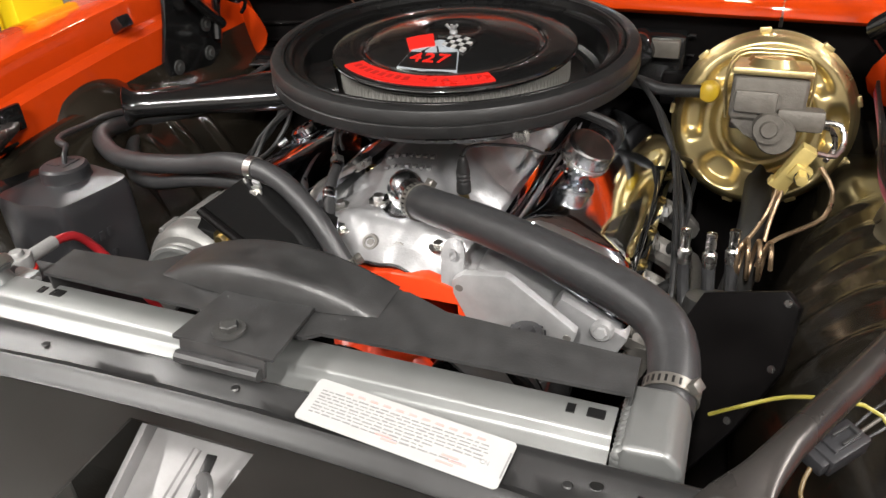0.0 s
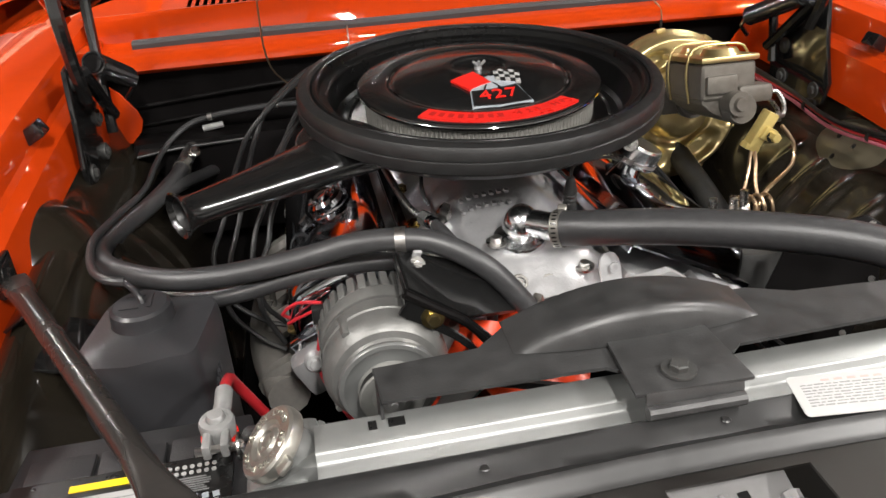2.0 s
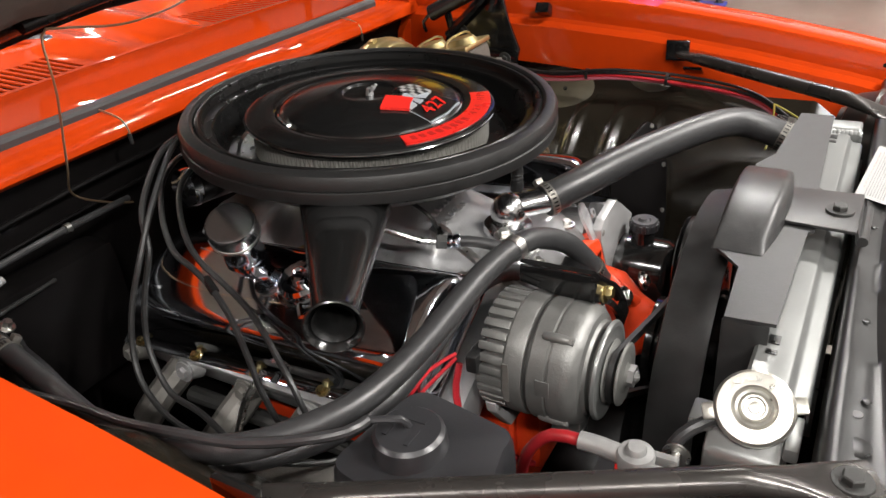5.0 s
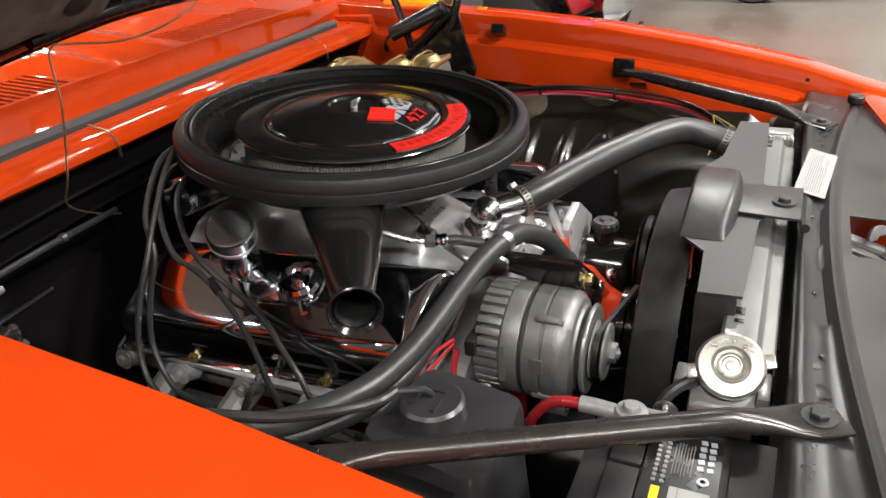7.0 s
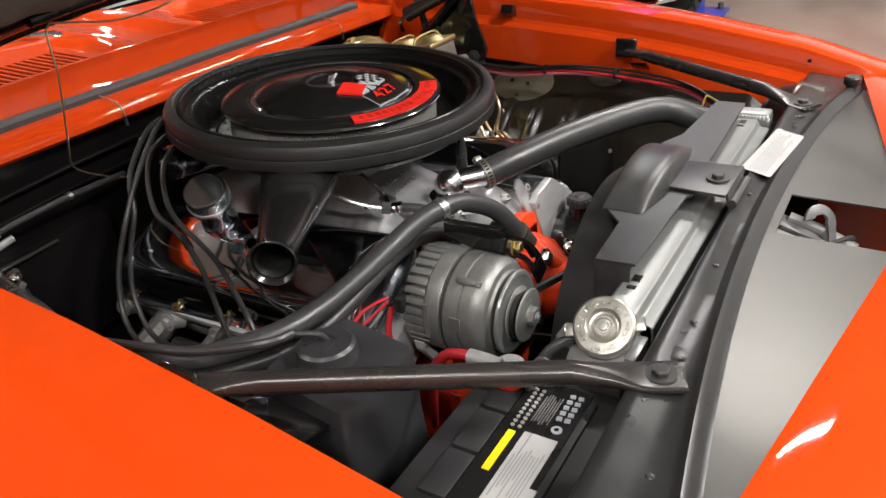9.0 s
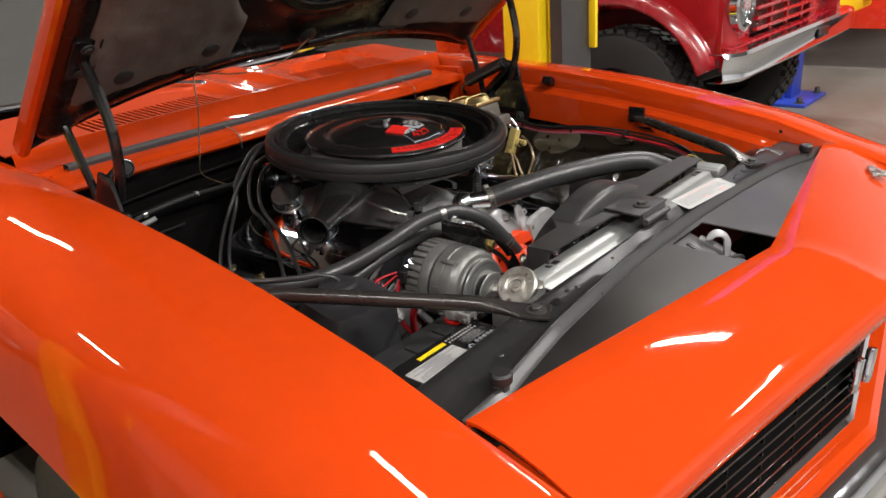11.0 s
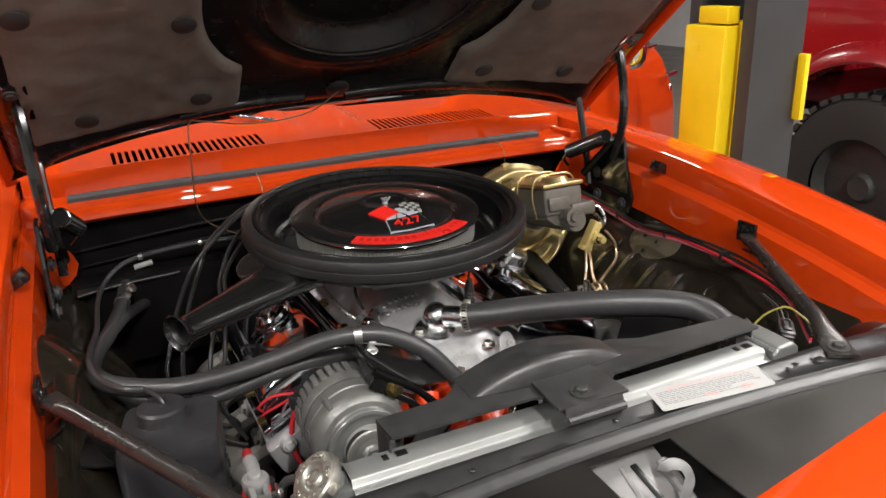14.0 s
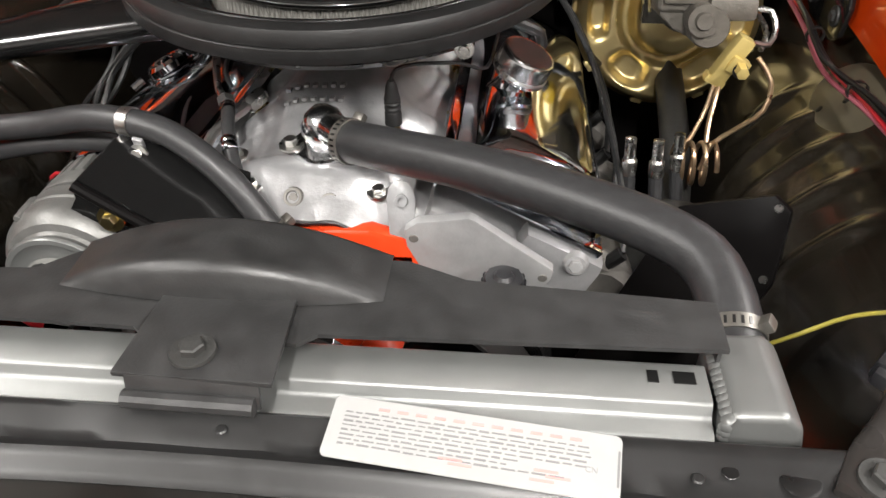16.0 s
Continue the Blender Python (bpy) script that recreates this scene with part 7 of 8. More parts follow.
    part("motor_case", join(box((0.24, 0.945, 0.80), (0.10, 0.06, 0.10), 0.012), lathe([(0, 0.06), (0.026, 0.058), (0.03, 0.05), (0.03, 0)], (0.21, 0.95, 0.825), (0, -1, 0), 22)), GLOSS, wm)
    part("terminal", box((0.255, 0.91, 0.83), (0.05, 0.02, 0.03), 0.004), MCIRON, wm)
    part("washer_pump", box((0.28, 0.93, 0.76), (0.05, 0.05, 0.06), 0.01), FIRE, wm)
    # wires along the fender
    hn = thing("wiring_harness", (0.56, 0.4, 0.76), "red and black wires taped along the inner fender", "wiring")
    for i, (mt, dz) in enumerate(((REDWIRE, 0.0), (RUBBER, 0.006), (mat("pink_wire", (0.45, 0.12, 0.16), 0.4), -0.005), (RUBBER, 0.012))):
        part("wire", tube([(0.585, 0.90, 0.79 + dz), (0.582 - 0.003 * i, 0.72, 0.785 + dz), (0.575 - 0.004 * i, 0.58, 0.775 + dz), (0.575, 0.44, 0.785 + dz), (0.58 + 0.004 * i, 0.30, 0.775 + dz), (0.57, 0.18, 0.76 + dz), (0.54, 0.10, 0.72 + dz)], 0.003, 8), mt, hn)
    for y in (0.66, 0.50, 0.34):
        part("tie", lathe([(0.010, -0.003), (0.012, -0.003), (0.012, 0.003), (0.010, 0.003)], (0.576, y, 0.784), (0, 1, 0), 12), RUBBER, hn)
    part("yellow_wire", tube([(0.395, 0.13, 0.735), (0.420, 0.125, 0.757), (0.455, 0.13, 0.773), (0.495, 0.135, 0.775), (0.525, 0.135, 0.768), (0.55, 0.10, 0.74)], 0.0018, 8), mat("yellow_wire", (0.28, 0.24, 0.04), 0.4), hn)
    part("yellow_wire", tube([(0.475, 0.085, 0.742), (0.470, 0.070, 0.728), (0.482, 0.055, 0.712), (0.52, 0.05, 0.70)], 0.0018, 8), mat("brown_wire", (0.10, 0.065, 0.02), 0.4), hn)
    hb = thing("headlight_bucket", (0.52, 0.03, 0.6), "dark metal headlight bucket behind the core support", "bucket")
    part("bucket", lathe([(0.0, 0.060), (0.035, 0.060), (0.040, 0.052), (0.060, 0.050), (0.066, 0.044), (0.078, 0.020), (0.084, 0.016), (0.090, -0.03)], (0.545, -0.015, 0.715), (0.1, 1, 0.25), 40), PANEL, hb)
    turn = Matrix.Translation((0.497, 0.118, 0.740)) @ Euler((0.15, -0.1, 0.85)).to_matrix().to_4x4()
    cn = part("connector", moved(join(box((0, 0, 0), (0.046, 0.026, 0.020), 0.003), box((0.0, 0.0, 0.011), (0.030, 0.014, 0.004), 0.0015), box((-0.026, 0, 0), (0.010, 0.020, 0.015), 0.003)), turn), PLASTIC, hb, "black plastic wiring connector")
    part("latch_tab", moved(join(box((0.004, -0.005, 0.0145), (0.020, 0.0025, 0.003), 0.001), box((0.004, 0.005, 0.0145), (0.020, 0.0025, 0.003), 0.001), box((0.014, 0, 0.0145), (0.003, 0.012, 0.003), 0.001)), turn), SHROUD, cn)
    for k in (-0.006, 0.0, 0.006):
        p, q = turn @ Vector((0.022, k, 0)), turn @ Vector((0.050, k * 1.4, 0.004))
        part("lead", tube([p, q, q + Vector((0.02, 0.03, 0.0)), q + Vector((0.03, 0.07, 0.004))], 0.0017, 6), RUBBER if k else MCIRON, cn)


driver_side()


def ignition_wires():
    random.seed(7)
    w = thing("spark_plug_wires", (-0.2, 0.8, 0.75), "black spark plug wires looping from the distributor to the heads", "wire")
    for off in (0.0, 0.013):
        part("plug_wire", tube([(-0.06, 0.82, 0.85), (-0.13, 0.815, 0.895), (-0.19, 0.80, 0.905), (-0.245 - off * 0.3, 0.778 + off, 0.900), (-0.321 - off * 0.2, 0.745 + off, 0.858), (-0.365 + off, 0.728, 0.820), (-0.388 + off * 1.4, 0.731, 0.778), (-0.406 + off * 1.6, 0.731, 0.738), (-0.420 + off * 1.8, 0.724, 0.698),
                                (-0.434 + off * 1.6, 0.698 - off, 0.672 - off), (-0.446 + off * 2, 0.64 - off, 0.650), (-0.425, 0.575 - 2 * off, 0.615), (-0.380, 0.55 - 4 * off, 0.585), (-0.345, 0.54 - 5 * off, 0.575)], 0.0040, 8), RUBBER, w)
    part("plug_wire", tube([(-0.07, 0.82, 0.84), (-0.16, 0.83, 0.865), (-0.235, 0.81, 0.862), (-0.285, 0.775, 0.832), (-0.313, 0.737, 0.797), (-0.327, 0.692, 0.789), (-0.333, 0.659, 0.771), (-0.350, 0.617, 0.747), (-0.370, 0.581, 0.716), (-0.380, 0.558, 0.668), (-0.372, 0.545, 0.615), (-0.345, 0.54, 0.58)], 0.0040, 8), RUBBER, w)
    part("plug_wire", tube([(-0.08, 0.80, 0.84), (-0.17, 0.80, 0.858), (-0.24, 0.78, 0.850), (-0.29, 0.735, 0.822), (-0.317, 0.690, 0.799), (-0.322, 0.644, 0.770), (-0.331, 0.610, 0.757), (-0.343, 0.578, 0.741), (-0.352, 0.552, 0.710), (-0.367, 0.521, 0.688), (-0.372, 0.495, 0.640), (-0.345, 0.47, 0.59)], 0.0040, 8), RUBBER, w)
    part("wire_loom", join(lathe([(0.005, -0.012), (0.0058, -0.012), (0.0058, 0.012), (0.005, 0.012)], (-0.331, 0.661, 0.772), (-0.3, -0.8, -0.5), 12)), GLOSS, w)
    for y in (0.42, 0.54, 0.66, 0.78):
        part("plug_boot", tube([(ex + 0.325, y, 0.575), (ex + 0.35, y, 0.60)], 0.009, 10), RUBBER, w)
        part("plug_wire", tube([(0.03, 0.84, 0.83), (0.16, 0.84, 0.83), (0.245, 0.80, 0.79), (0.30, 0.74, 0.72), (0.335, y + 0.08, 0.64), (ex + 0.35, y, 0.60)], 0.0042, 8), RUBBER, w)
    d = thing("distributor", (ex, 0.86, 0.75), "black distributor cap at the back of the engine", "distributor")
    part("cap", lathe([(0, 0.87), (0.03, 0.87), (0.045, 0.85), (0.05, 0.80), (0.05, 0.77), (0, 0.77)], (ex, 0.87, 0), seg=28), GLOSS, d)
    co = thing("ignition_coil", (-0.12, 0.80, 0.80), "round bright-faced ignition coil behind the breather", "coil")
    part("can", lathe([(0, 0.11), (0.024, 0.11), (0.027, 0.105), (0.027, 0.0), (0, 0)], (-0.10, 0.80, 0.815), (-0.9, 0.1, 0.1), 24), GLOSS, co)
    part("end_ring", lathe([(0.014, 0.114), (0.027, 0.113), (0.0285, 0.107), (0.0285, 0.10)], (-0.10, 0.80, 0.815), (-0.9, 0.1, 0.1), 24), CHROME, co)
    hp = thing("heater_pipe", (-0.49, 0.89, 0.73), "dull metal heater pipe elbow at the firewall", "pipe")
    part("elbow", join(tube([(-0.496, 0.855, 0.731), (-0.490, 0.885, 0.737), (-0.482, 0.935, 0.740)], 0.013, 14), bolt((-0.476, 0.872, 0.748), (0.3, -0.5, 1), 0.006, 0.01)), STEEL, hp)
    fl = thing("vacuum_line", (-0.14, 0.40, 0.76), "black vacuum line with bright crimp fittings", "line")
    part("steel_pipe", tube([(-0.175, 0.56, 0.812), (-0.165, 0.51, 0.796), (-0.150, 0.465, 0.780), (-0.134, 0.442, 0.774)], 0.0045, 10), STEEL, fl)
    part("line_run", tube([(-0.130, 0.434, 0.773), (-0.122, 0.410, 0.775), (-0.112, 0.378, 0.770), (-0.100, 0.348, 0.756), (-0.089, 0.328, 0.740), (-0.082, 0.314, 0.715), (-0.079, 0.306, 0.69)], 0.0075, 12), HOSE, fl)
    part("hex_fitting", lathe([(0.006, 0), (0.0105, 0.001), (0.0105, 0.014), (0.006, 0.015)], (-0.138, 0.449, 0.775), (0.45, -0.85, -0.1), 6), DARKIRON, fl)
    for p, q in (((-0.131, 0.436, 0.773), (0.35, -0.9, 0.1)), ((-0.110, 0.372, 0.768), (0.35, -0.85, -0.4)), ((-0.094, 0.337, 0.748), (0.4, -0.7, -0.6))):
        part("crimp", lathe([(0.0085, 0), (0.0098, 0.002), (0.0098, 0.006), (0.0090, 0.008), (0.0098, 0.010), (0.0098, 0.016), (0.0085, 0.018)], p, q, 16), CHROME, fl)
    part("small_tube", tube([(-0.128, 0.452, 0.790), (-0.134, 0.455, 0.806), (-0.132, 0.475, 0.818), (-0.12, 0.51, 0.822)], 0.0028, 8), RUBBER, fl)


ignition_wires()


# ---- workshop round the car ----
def lift_post(s, x, y):
    lp = thing("lift_post", (x, y, 0), "two-post car lift column, charcoal with a yellow carriage", "car lift", "lift posts")
    part("column", prism([(x, y - 0.085), (x, y - 0.135), (x + s * 0.206, y - 0.135), (x + s * 0.206, y + 0.135), (x, y + 0.135), (x, y + 0.085), (x + s * 0.015, y + 0.085), (x + s * 0.015, y + 0.12), (x + s * 0.19, y + 0.12), (x + s * 0.19, y - 0.12), (x + s * 0.015, y - 0.12), (x + s * 0.015, y - 0.085)], 3.8), LIFTDARK, lp, "charcoal steel column")
    part("base_plate", box((x + s * 0.1, y, 0.01), (0.42, 0.5, 0.02), 0.004), LIFTDARK, lp)
    car_ = part("carriage", join(box((x - s * 0.01, y + 0.02, 0.66), (0.07, 0.165, 0.96), 0.008), box((x + s * 0.05, y, 0.66), (0.06, 0.14, 0.98), 0.004)), YELLOW, lp, "yellow lift carriage")
    part("carriage_cap", box((x - s * 0.01, y, 1.17), (0.05, 0.12, 0.05), 0.006), YELLOW, car_)
    part("latch_cover", box((x + s * 0.20, y - 0.15, 0.95), (0.02, 0.03, 0.2), 0.004), YELLOW, lp)
    part("arm", join(box((x - s * 0.14, y - 0.28, 0.17), (0.09, 0.62, 0.09), 0.006, Euler((0, 0, -s * 0.5)).to_matrix().to_4x4()), lathe([(0, 0.1), (0.05, 0.1), (0.055, 0.08), (0.055, 0)], (x - s * 0.28, y - 0.55, 0.17), seg=20)), YELLOW, lp, "yellow swing arm")
    part("arm", join(box((x - s * 0.28, y + 0.10, 0.17), (0.09, 0.62, 0.09), 0.006, Euler((0, 0, s * 1.25)).to_matrix().to_4x4())), YELLOW, lp, "yellow swing arm")


lift_post(1, 1.30, 1.13)
lift_post(-1, -1.47, 1.14)


def wheel(parent, c, r, w, axis=(1, 0, 0)):
    ty = part("tyre", lathe([(r * 0.55, -w / 2), (r * 0.80, -w / 2 - 0.008), (r * 0.95, -w * 0.46), (r, -w * 0.36), (r, w * 0.36), (r * 0.95, w * 0.46), (r * 0.80, w / 2 + 0.008), (r * 0.55, w / 2)], c, axis, 48), TYRE, parent, "chunky black off-road tyre")
    m = axis_matrix(c, axis)
    lugs = bmesh.new()
    for i in range(40):
        a = 2 * math.pi * i / 40
        for k, o in ((-0.36, 0), (-0.13, 0.5), (0.13, 0), (0.36, 0.5)):
            b = a + o * 2 * math.pi / 40
            me = box((0, 0, 0), (0.022, 0.036, w * 0.2), 0)
            me.transform(m @ Matrix.Rotation(b, 4, "Z") @ Matrix.Translation((r + 0.004, 0, k * w)) @ Matrix.Rotation(0.35 * (1 if k > 0 else -1), 4, "X"))
            lugs = join(lugs, me)
    tagged(part("tread", lugs, TYRE, ty), kind="stuff")
    part("rim", lathe([(0, w * 0.30), (0.05, w * 0.34), (0.07, w * 0.22), (r * 0.5, w * 0.2), (r * 0.56, w * 0.42), (r * 0.56, -w * 0.45)], c, axis, 32), DARKIRON, parent)


def truck():
    t = thing("truck", (3.2, 1.9, 0), "dark red vintage off-road truck with its hood raised", "truck")
    X0, X1, Y0 = 2.36, 4.02, 0.78
    prof = [(0.05, 0.62), (0.0, 0.66), (-0.012, 0.80), (-0.012, 1.02), (0.0, 1.12), (0.02, 1.17), (0.06, 1.195), (0.20, 1.20), (0.26, 1.19)]

    def at_row(k, i):
        return lerp(k, [(n, p[i]) for n, p in enumerate(prof)])

    def side(y, k):
        turn = max(0.0, (Y0 + 0.14 - y) / 0.14)
        return (X0 + at_row(k, 0) + 0.11 * (1 - math.sqrt(max(0.0, 1 - turn * turn))), y, at_row(k, 1) - 0.02 * turn * turn * (1 if k > 4 else 0))
    cy, cz, R = 1.36, 0.38, 0.50
    hole = lambda y, k: k < 4 and (y - cy) ** 2 + (at_row(k, 1) - cz) ** 2 < (R + 0.055) ** 2
    part("fender", sheet(side, steps(Y0, 2.3, 110), steps(0, 8, 48), 0.01, hole), MAROON, t, "dark red fender", 40)
    # flare round the wheel opening
    fl = []
    for i in range(37):
        a = radians(20 + 150 * i / 36)
        fl.append((cy - R * 1.0 * math.cos(a), cz + R * math.sin(a) + 0.05))

    def flare(i, k):
        y, z = fl[int(i)]
        d = Vector((0, y - cy, z - cz)).normalized()
        off, dx = [(0.075, 0.0), (0.065, -0.02), (0.025, -0.045), (0.0, -0.055), (-0.010, -0.048), (-0.010, 0.05)][k]
        return (X0 - 0.012 + dx, y + d.y * off, z + d.z * off)
    f = part("wheel_flare", sheet(flare, list(range(37)), list(range(6)), 0.006), MAROON, t, "riveted dark red wheel flare", 50)
    for i in range(3, 36, 3):
        y, z = fl[i]
        d = Vector((0, y - cy, z - cz)).normalized()
        part("rivet", lathe([(0, 0.004), (0.006, 0.003), (0.007, 0)], (X0 - 0.028, y + d.y * 0.062, z + d.z * 0.062), (-1, 0, 0), 10), STEEL, f)
    part("body_side", join(box((X1 - 0.03, 1.55, 0.92), (0.06, 1.6, 0.55), 0.03), box((X1 - 0.15, 1.5, 1.19), (0.26, 1.45, 0.04), 0.015)), MAROON, t)
    part("firewall", box(((X0 + X1) / 2, 2.28, 0.95), (1.6, 0.06, 0.55), 0.01), MAROON, t)
    # front
    fr = part("front_panel", join(box(((X0 + X1) / 2, Y0 + 0.02, 0.66), (1.62, 0.06, 0.12), 0.02), box(((X0 + X1) / 2, Y0 + 0.03, 1.11), (1.62, 0.07, 0.05), 0.015), box((X0 + 0.19, Y0 + 0.06, 0.90), (0.36, 0.05, 0.42), 0.02), box((X1 - 0.19, Y0 + 0.06, 0.90), (0.36, 0.05, 0.42), 0.02)), MAROON, t, "dark red grille surround")
    for i in range(7):
        part("grille_slat", box(((X0 + X1) / 2, Y0 + 0.01, 0.76 + 0.05 * i), (0.95, 0.02, 0.018), 0.004), MAROON, fr)
    for i in range(3):
        part("grille_upright", box(((X0 + X1) / 2 - 0.24 + 0.24 * i, Y0 + 0.022, 0.90), (0.018, 0.02, 0.34), 0.004), MAROON, fr)
    part("radiator_core", box(((X0 + X1) / 2, Y0 + 0.10, 0.90), (0.95, 0.03, 0.40)), BATTDARK, fr)
    for i in range(6):
        part("badge_piece", box(((X0 + X1) / 2 - 0.2 + 0.08 * i, Y0 - 0.004, 0.905), (0.05, 0.01, 0.05), 0.004), STEEL, fr)
    for x in (2.50, 3.85):
        h = part("headlight", lathe([(0.115, 0.0), (0.125, 0.02), (0.12, 0.05), (0.10, 0.055), (0.092, 0.04)], (x, Y0 + 0.03, 0.90), (0, -1, 0), 40), CHROME, t, "round chrome-ringed headlight")
        part("lens", lathe([(0.0, 0.055), (0.05, 0.052), (0.092, 0.038), (0.092, 0.02)], (x, Y0 + 0.03, 0.90), (0, -1, 0), 36), GLASSM, h)
        part("reflector", lathe([(0.0, 0.0), (0.05, 0.008), (0.092, 0.035)], (x, Y0 + 0.028, 0.90), (0, -1, 0), 36), CHROME, h)
        part("bulb_hood", lathe([(0, 0.045), (0.028, 0.043), (0.03, 0.02)], (x, Y0 + 0.03, 0.90), (0, -1, 0), 24), CHROME, h)
        part("turn_lamp", box((x + (0.17 if x < 3 else -0.17), Y0 + 0.015, 0.955), (0.05, 0.03, 0.06), 0.01), STEEL, t)
    def bump(x, k):
        dy, z = [(0.06, 0.715), (0.0, 0.715), (-0.012, 0.70), (-0.004, 0.65), (-0.012, 0.60), (0.0, 0.585), (0.06, 0.585)][k]
        e = max(0, (abs(x - 3.19) - 0.85) / 0.12)
        return (x, 0.69 + dy + 0.06 * e * e, z)
    part("bumper", sheet(bump, steps(2.22, 4.16, 24), list(range(7)), 0.004), CHROME, t, "dull chrome front bumper", 40)
    part("bumper_slot", box((3.45, 0.678, 0.65), (0.18, 0.008, 0.05), 0.003), BATTDARK, t)
    part("hood", sheet(lambda x, v: (x, 2.27 - 0.95 * v, 1.27 + 0.70 * v), steps(X0 + 0.04, X1, 6), steps(0, 1.15, 4), 0.012), MAROON, t, "raised dark red hood")
    part("hood_liner", sheet(lambda x, v: (x, 2.262 - 0.95 * v, 1.250 + 0.70 * v + 0.012 * math.sin(14 * x) * math.sin(9 * v)), steps(X0 + 0.06, X1 - 0.03, 24), steps(0.03, 1.12, 12), 0.006), UNDERHOOD, t, "black underside of the hood")
    part("hood_label", box((3.74, 2.005, 1.432), (0.16, 0.13, 0.003), 0.0, Euler((radians(-36.4), 0, 0)).to_matrix().to_4x4()), REDINK, t, "faded printed label under the hood")
    part("prop_rod", tube([(2.86, 0.87, 1.13), (2.87, 0.93, 1.5), (2.89, 1.10, 2.02)], 0.006, 8), STEEL, t)
    part("engine_block", box((3.15, 1.5, 1.0), (0.46, 0.7, 0.22), 0.05), DARKIRON, t)
    part("valve_cover", box((2.95, 1.50, 1.125), (0.16, 0.55, 0.07), 0.025, Euler((0, 0.35, 0)).to_matrix().to_4x4(), 3), ALUM, t, "grey cast valve cover")
    part("intake_plenum", box((3.28, 1.40, 1.17), (0.24, 0.46, 0.10), 0.03, seg=3), ALTER, t, "grey cast intake plenum")
    for i in range(4):
        part("intake_runner", tube([(3.02, 1.26 + 0.11 * i, 1.12), (3.10, 1.26 + 0.11 * i, 1.19), (3.24, 1.26 + 0.11 * i, 1.19)], 0.022, 10), CASTIRON, t)
    part("air_duct", tube([(2.86, 1.75, 1.12), (2.82, 1.55, 1.15), (2.86, 1.38, 1.16), (2.98, 1.26, 1.15)], 0.040, 16), HOSE, t, "black ribbed air duct")
    for i in range(7):
        q = smooth_line([(2.86, 1.75, 1.12), (2.82, 1.55, 1.15), (2.86, 1.38, 1.16), (2.98, 1.26, 1.15)], 0.03)
        part("duct_rib", lathe([(0.039, -0.006), (0.046, 0.0), (0.039, 0.006)], q[1 + 2 * i], q[2 + 2 * i] - q[2 * i], 18), HOSE, t)
    part("air_box", box((2.62, 1.92, 1.15), (0.20, 0.26, 0.13), 0.03), PLASTIC, t)
    part("fluid_tank", box((2.62, 1.30, 1.13), (0.12, 0.2, 0.10), 0.03), CASTIRON, t)
    part("coolant_hose", tube([(2.95, 1.15, 1.14), (2.98, 0.98, 1.20), (3.15, 0.93, 1.20), (3.3, 0.98, 1.14)], 0.022, 12), HOSE, t)
    part("radiator_pipe", tube([(3.42, 1.2, 1.16), (3.55, 1.0, 1.21), (3.68, 0.96, 1.21), (3.70, 0.93, 1.12)], 0.02, 12), RADALU, t)
    part("radiator_tank", box((3.2, 0.93, 1.11), (0.95, 0.06, 0.06), 0.015), RADALU, t)
    part("battery_box", box((3.6, 1.35, 1.12), (0.24, 0.18, 0.14), 0.02), BATT, t)
    for i in range(8):
        random.seed(30 + i)
        x, y = random.uniform(2.6, 3.6), random.uniform(1.05, 1.9)
        part("engine_wire", tube([(x, y, 1.13), (x + 0.08, y + 0.06, 1.20), (x + 0.2, y - 0.02, 1.19), (x + 0.26, y + 0.08, 1.10)], 0.007, 8), RUBBER, t)
    part("inner_floor", box((3.19, 1.55, 0.70), (1.5, 1.4, 0.04)), FIRE, t)
    wheel(t, (X0 + 0.10, cy, 0.40), 0.385, 0.25, (-1, 0, 0))
    wheel(t, (X1 - 0.10, cy, 0.40), 0.385, 0.25)
    part("axle", join(tube([(X0 + 0.1, cy, 0.40), (X1 - 0.1, cy, 0.40)], 0.045, 12), tube([(2.55, 0.8, 0.62), (2.6, 1.36, 0.42)], 0.03, 8), tube([(3.8, 0.8, 0.62), (3.75, 1.36, 0.42)], 0.03, 8)), DARKIRON, t)


truck()
bl = thing("lift_post", (4.45, 1.3, 0), "blue two-post car lift column beside the red truck", "car lift", "lift posts")
part("column", join(box((4.67, 1.30, 1.9), (0.22, 0.3, 3.8), 0.01), box((4.52, 1.24, 1.9), (0.06, 0.1, 3.8), 0.01)), LIFTBLUE, bl)
part("base_plate", box((4.63, 1.3, 0.012), (0.5, 0.6, 0.024), 0.004), LIFTBLUE, bl)
for dx, dy in ((-0.2, -0.25), (0.2, -0.25), (-0.2, 0.25)):
    part("anchor_bolt", bolt((4.63 + dx, 1.3 + dy, 0.026), (0, 0, 1), 0.02, 0.04), DARKIRON, bl)
part("gauge_box", box((4.57, 1.1, 1.75), (0.14, 0.04, 0.16), 0.01), WHITE, bl)
part("oil_jug", lathe([(0, 1.5), (0.05, 1.5), (0.06, 1.48), (0.06, 1.36), (0, 1.36)], (4.53, 1.1, 0), seg=18), PAPER, bl)
part("arm", join(box((5.05, 1.0, 0.62), (1.1, 0.12, 0.12), 0.01), box((5.4, 0.95, 0.70), (0.16, 0.2, 0.10), 0.01)), YELLOW, bl, "yellow swing arm")


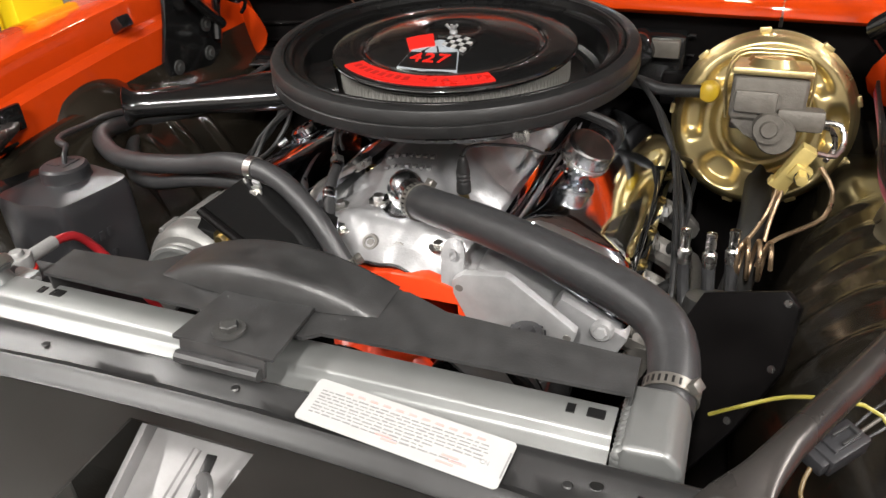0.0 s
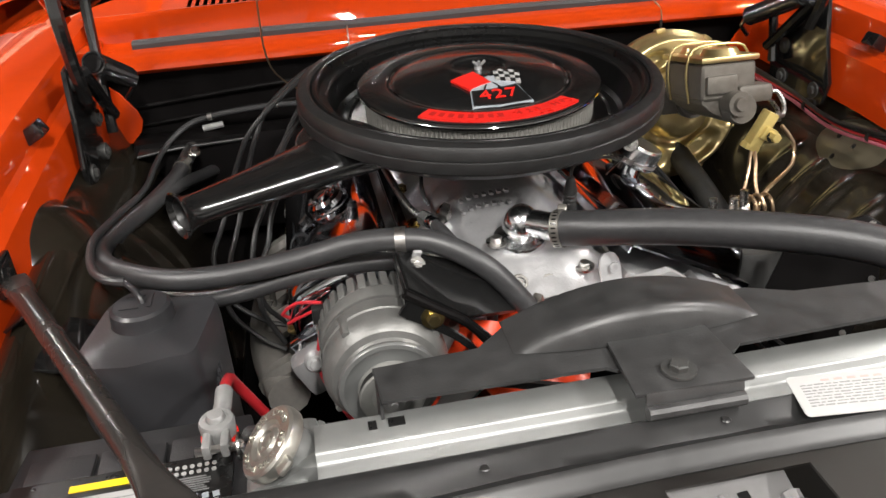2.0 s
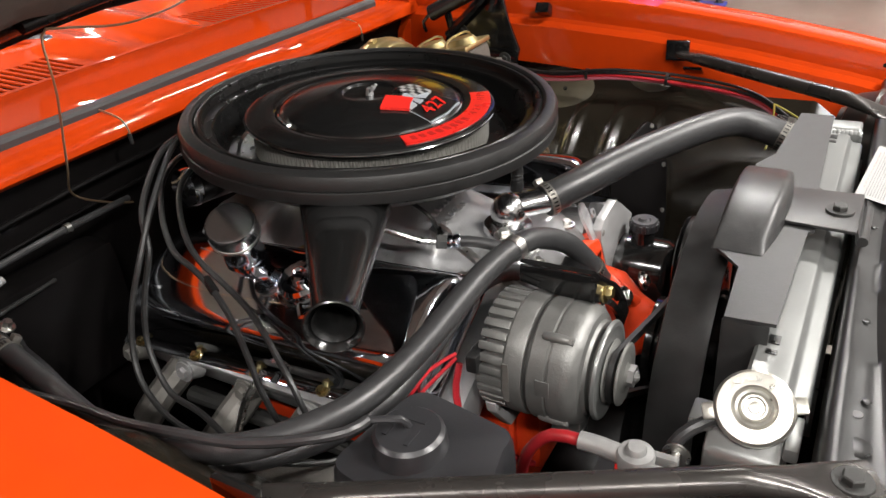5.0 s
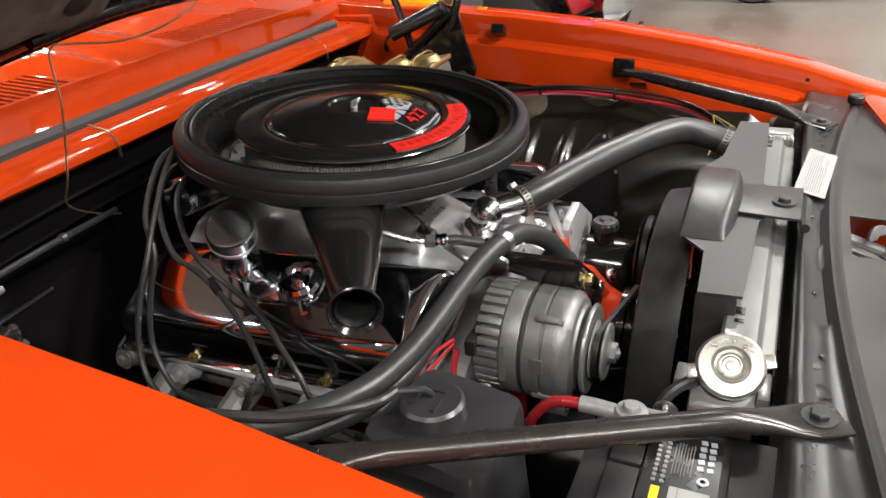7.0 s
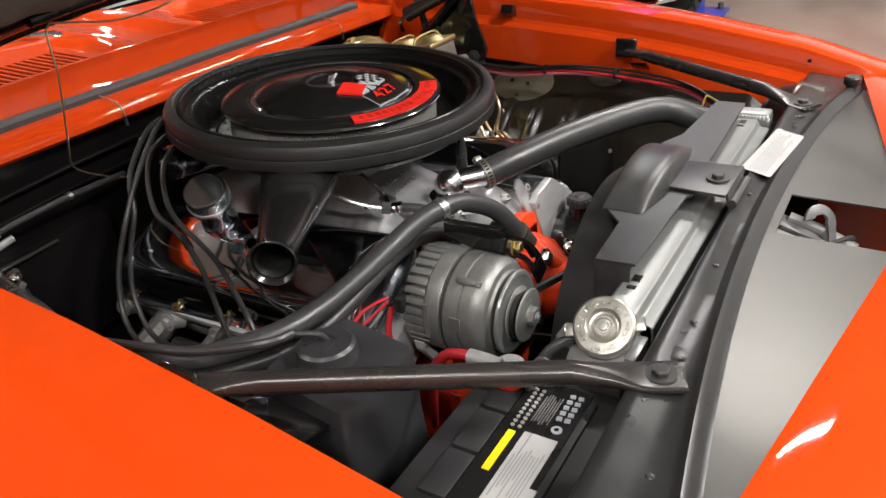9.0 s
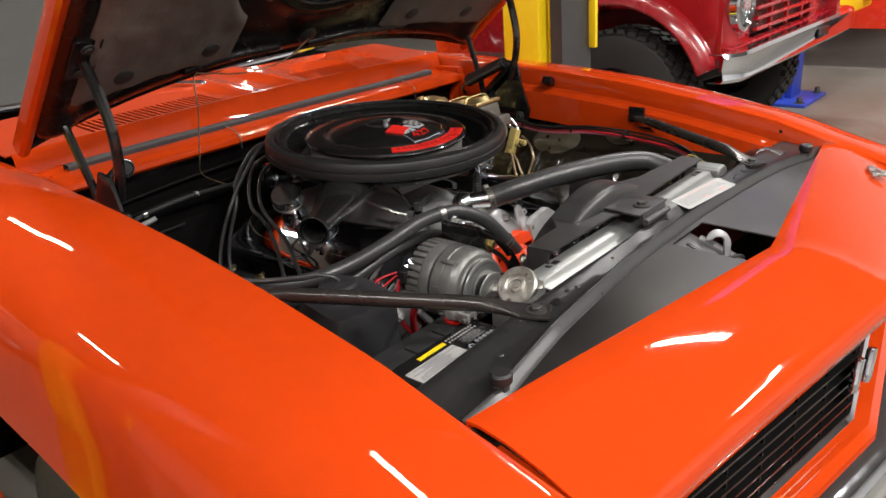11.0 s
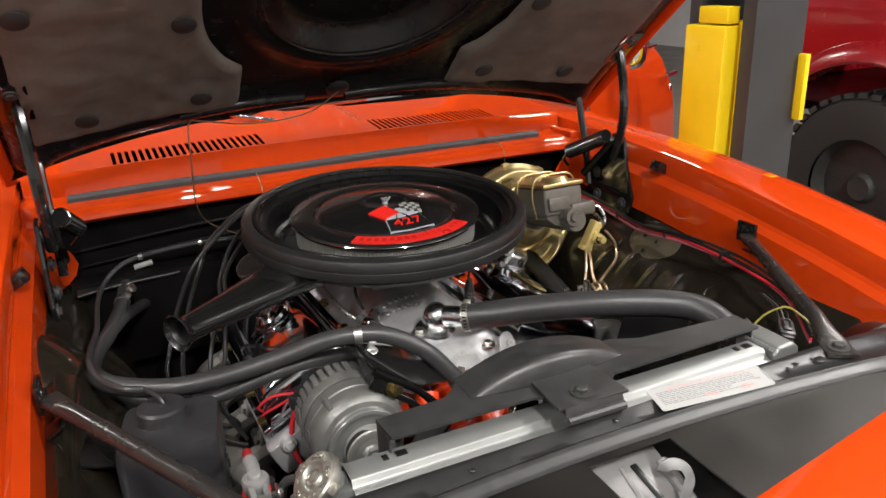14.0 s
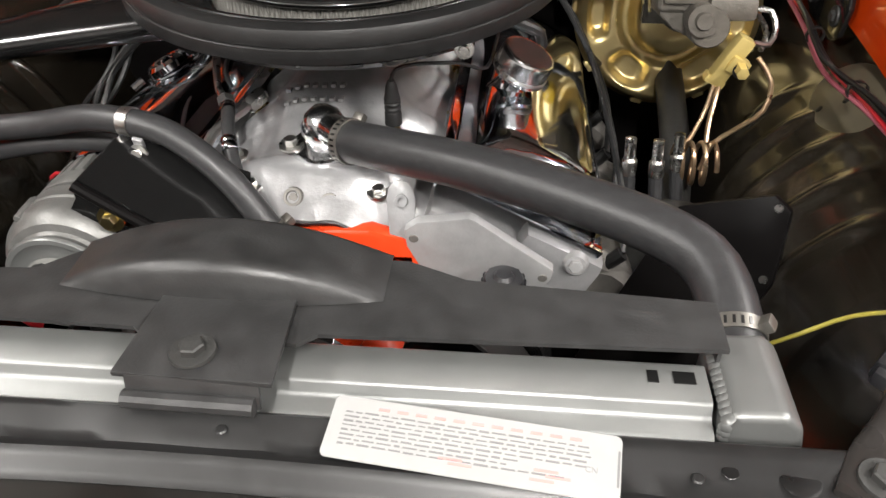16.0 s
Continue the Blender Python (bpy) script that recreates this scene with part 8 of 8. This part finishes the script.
def coupe_behind():
    c = thing("parked_car", (6.2, 2.0, 0), "bright red fastback car parked beyond the truck", "car")
    m = Matrix(((0, 1, 0, 2.57), (-1, 0, 0, 7.55), (0, 0, 1.16, 0), (0, 0, 0, 1)))

    def f(x, k):
        y, z = [(3.3, 0.3), (3.25, 0.55), (3.27, 0.85), (3.35, 0.98), (3.42, 1.03)][k]
        return (x, y, z)
    part("body_side", moved(sheet(f, steps(3.4, 8.0, 14), list(range(5)), 0.01), m), CARRED, c, "red body side")
    top = [(3.55, 1.03), (4.2, 1.14), (4.8, 1.30), (5.4, 1.40), (6.2, 1.43), (6.9, 1.40), (7.6, 1.05)]
    part("roof", moved(sheet(lambda x, k: (x, [3.44, 3.47, 3.55, 3.75, 4.6][k], lerp(x, top) - [0.06, 0.03, 0.0, -0.015, -0.03][k]), steps(3.55, 7.6, 24), list(range(5)), 0.01), m), CARRED, c, "red sloping fastback roof")
    part("rear_pillar", moved(sheet(lambda x, k: (x, 3.442, [1.03, lerp(x, top) - 0.06][k]), steps(3.7, 5.30, 10), [0, 1], 0.01), m), CARRED, c, "red rear pillar")
    for i in range(7):
        part("louvre", moved(box((4.98 + 0.012 * i, 3.428, 1.08 + 0.028 * i), (0.36 - 0.028 * i, 0.02, 0.012), 0.004, Euler((0.5, 0, 0)).to_matrix().to_4x4()), m), BATTDARK, c)
    part("side_window", moved(box((6.12, 3.46, 1.20), (1.52, 0.015, 0.30)), m), GLASSM, c)
    part("cabin_dark", moved(box((6.0, 3.62, 1.16), (2.4, 0.02, 0.4)), m), CASTIRON, c)
    part("window_trim", moved(box((6.12, 3.444, 1.045), (1.6, 0.02, 0.018), 0.004), m), CHROME, c)
    part("window_post", moved(box((5.34, 3.444, 1.2), (0.03, 0.02, 0.32), 0.004), m), CHROME, c)
    part("window_post", moved(box((5.78, 3.444, 1.2), (0.025, 0.02, 0.32), 0.004), m), CHROME, c)
    for x in (4.2, 7.2):
        wheel_simple(c, (6.04, 7.55 - x, 0.33), 0.33, 0.2, (-1, 0, 0))


def wheel_simple(parent, c, r, w, axis):
    part("tyre", lathe([(r * 0.6, -w / 2), (r * 0.95, -w / 2), (r, -w * 0.36), (r, w * 0.36), (r * 0.95, w / 2), (r * 0.6, w / 2)], c, axis, 36), TYRE, parent)
    part("rim", lathe([(0, 0.02), (r * 0.4, 0.03), (r * 0.6, 0.06), (r * 0.62, -0.06)], c, axis, 28), STEEL, parent)


coupe_behind()


def wagon():
    w = thing("wagon", (-1.6, 6.0, 0), "vintage wagon with a cream roof over charcoal sides", "wagon")
    y, a, b = 5.2, -4.6, 1.1
    mid, length = (a + b) / 2, b - a

    def f(x, k):
        yy, z = [(y + 0.06, 0.42), (y + 0.0, 0.50), (y - 0.02, 0.66), (y - 0.03, 0.92), (y - 0.025, 1.20), (y - 0.005, 1.32), (y + 0.04, 1.40)][k]
        return (x, yy, z)
    part("lower_body", sheet(f, steps(a, b, 14), list(range(7)), 0.01), GREYPAINT, w, "glossy charcoal lower body", 40)
    part("belt_panel", box((mid, y + 0.07, 1.425), (length, 0.06, 0.06), 0.012), CREAM, w, "cream belt panel")
    part("trim_strip", box((mid, y - 0.03, 1.10), (length, 0.02, 0.02), 0.004), CHROME, w, "bright side trim")
    part("roof", box((mid - 0.1, y + 0.85, 1.80), (length - 0.2, 1.6, 0.16), 0.06, seg=3), CREAM, w, "cream roof")
    part("gutter", box((mid - 0.1, y + 0.04, 1.735), (length - 0.2, 0.03, 0.014), 0.004), STEEL, w)
    xs = [a + 0.1, -3.3, -2.05, -0.98, 0.42, 1.0]
    for x in xs:
        part("pillar", box((x, y + 0.10, 1.59), (0.11, 0.04, 0.30), 0.012, Euler((0, 0.25 if x > 0 else 0, 0)).to_matrix().to_4x4()), CREAM, w)
    for x0, x1 in zip(xs, xs[1:]):
        wi = part("side_window", box(((x0 + x1) / 2, y + 0.11, 1.59), (x1 - x0 - 0.09, 0.012, 0.27)), GLASSM, w)
        part("window_frame", box(((x0 + x1) / 2, y + 0.09, 1.462), (x1 - x0 - 0.09, 0.014, 0.014), 0.003), CHROME, wi)
        part("window_frame", box(((x0 + x1) / 2, y + 0.09, 1.715), (x1 - x0 - 0.09, 0.014, 0.014), 0.003), CHROME, wi)
    part("far_side", box((mid, y + 1.62, 0.9), (length, 0.05, 1.0), 0.02), CREAM, w)
    part("seat_back", box((-0.4, y + 0.8, 1.35), (0.5, 1.2, 0.4), 0.06), BATT, w)
    for x in (-3.5, 0.2):
        wheel_simple(w, (x, y + 0.12, 0.36), 0.36, 0.2, (0, -1, 0))


wagon()
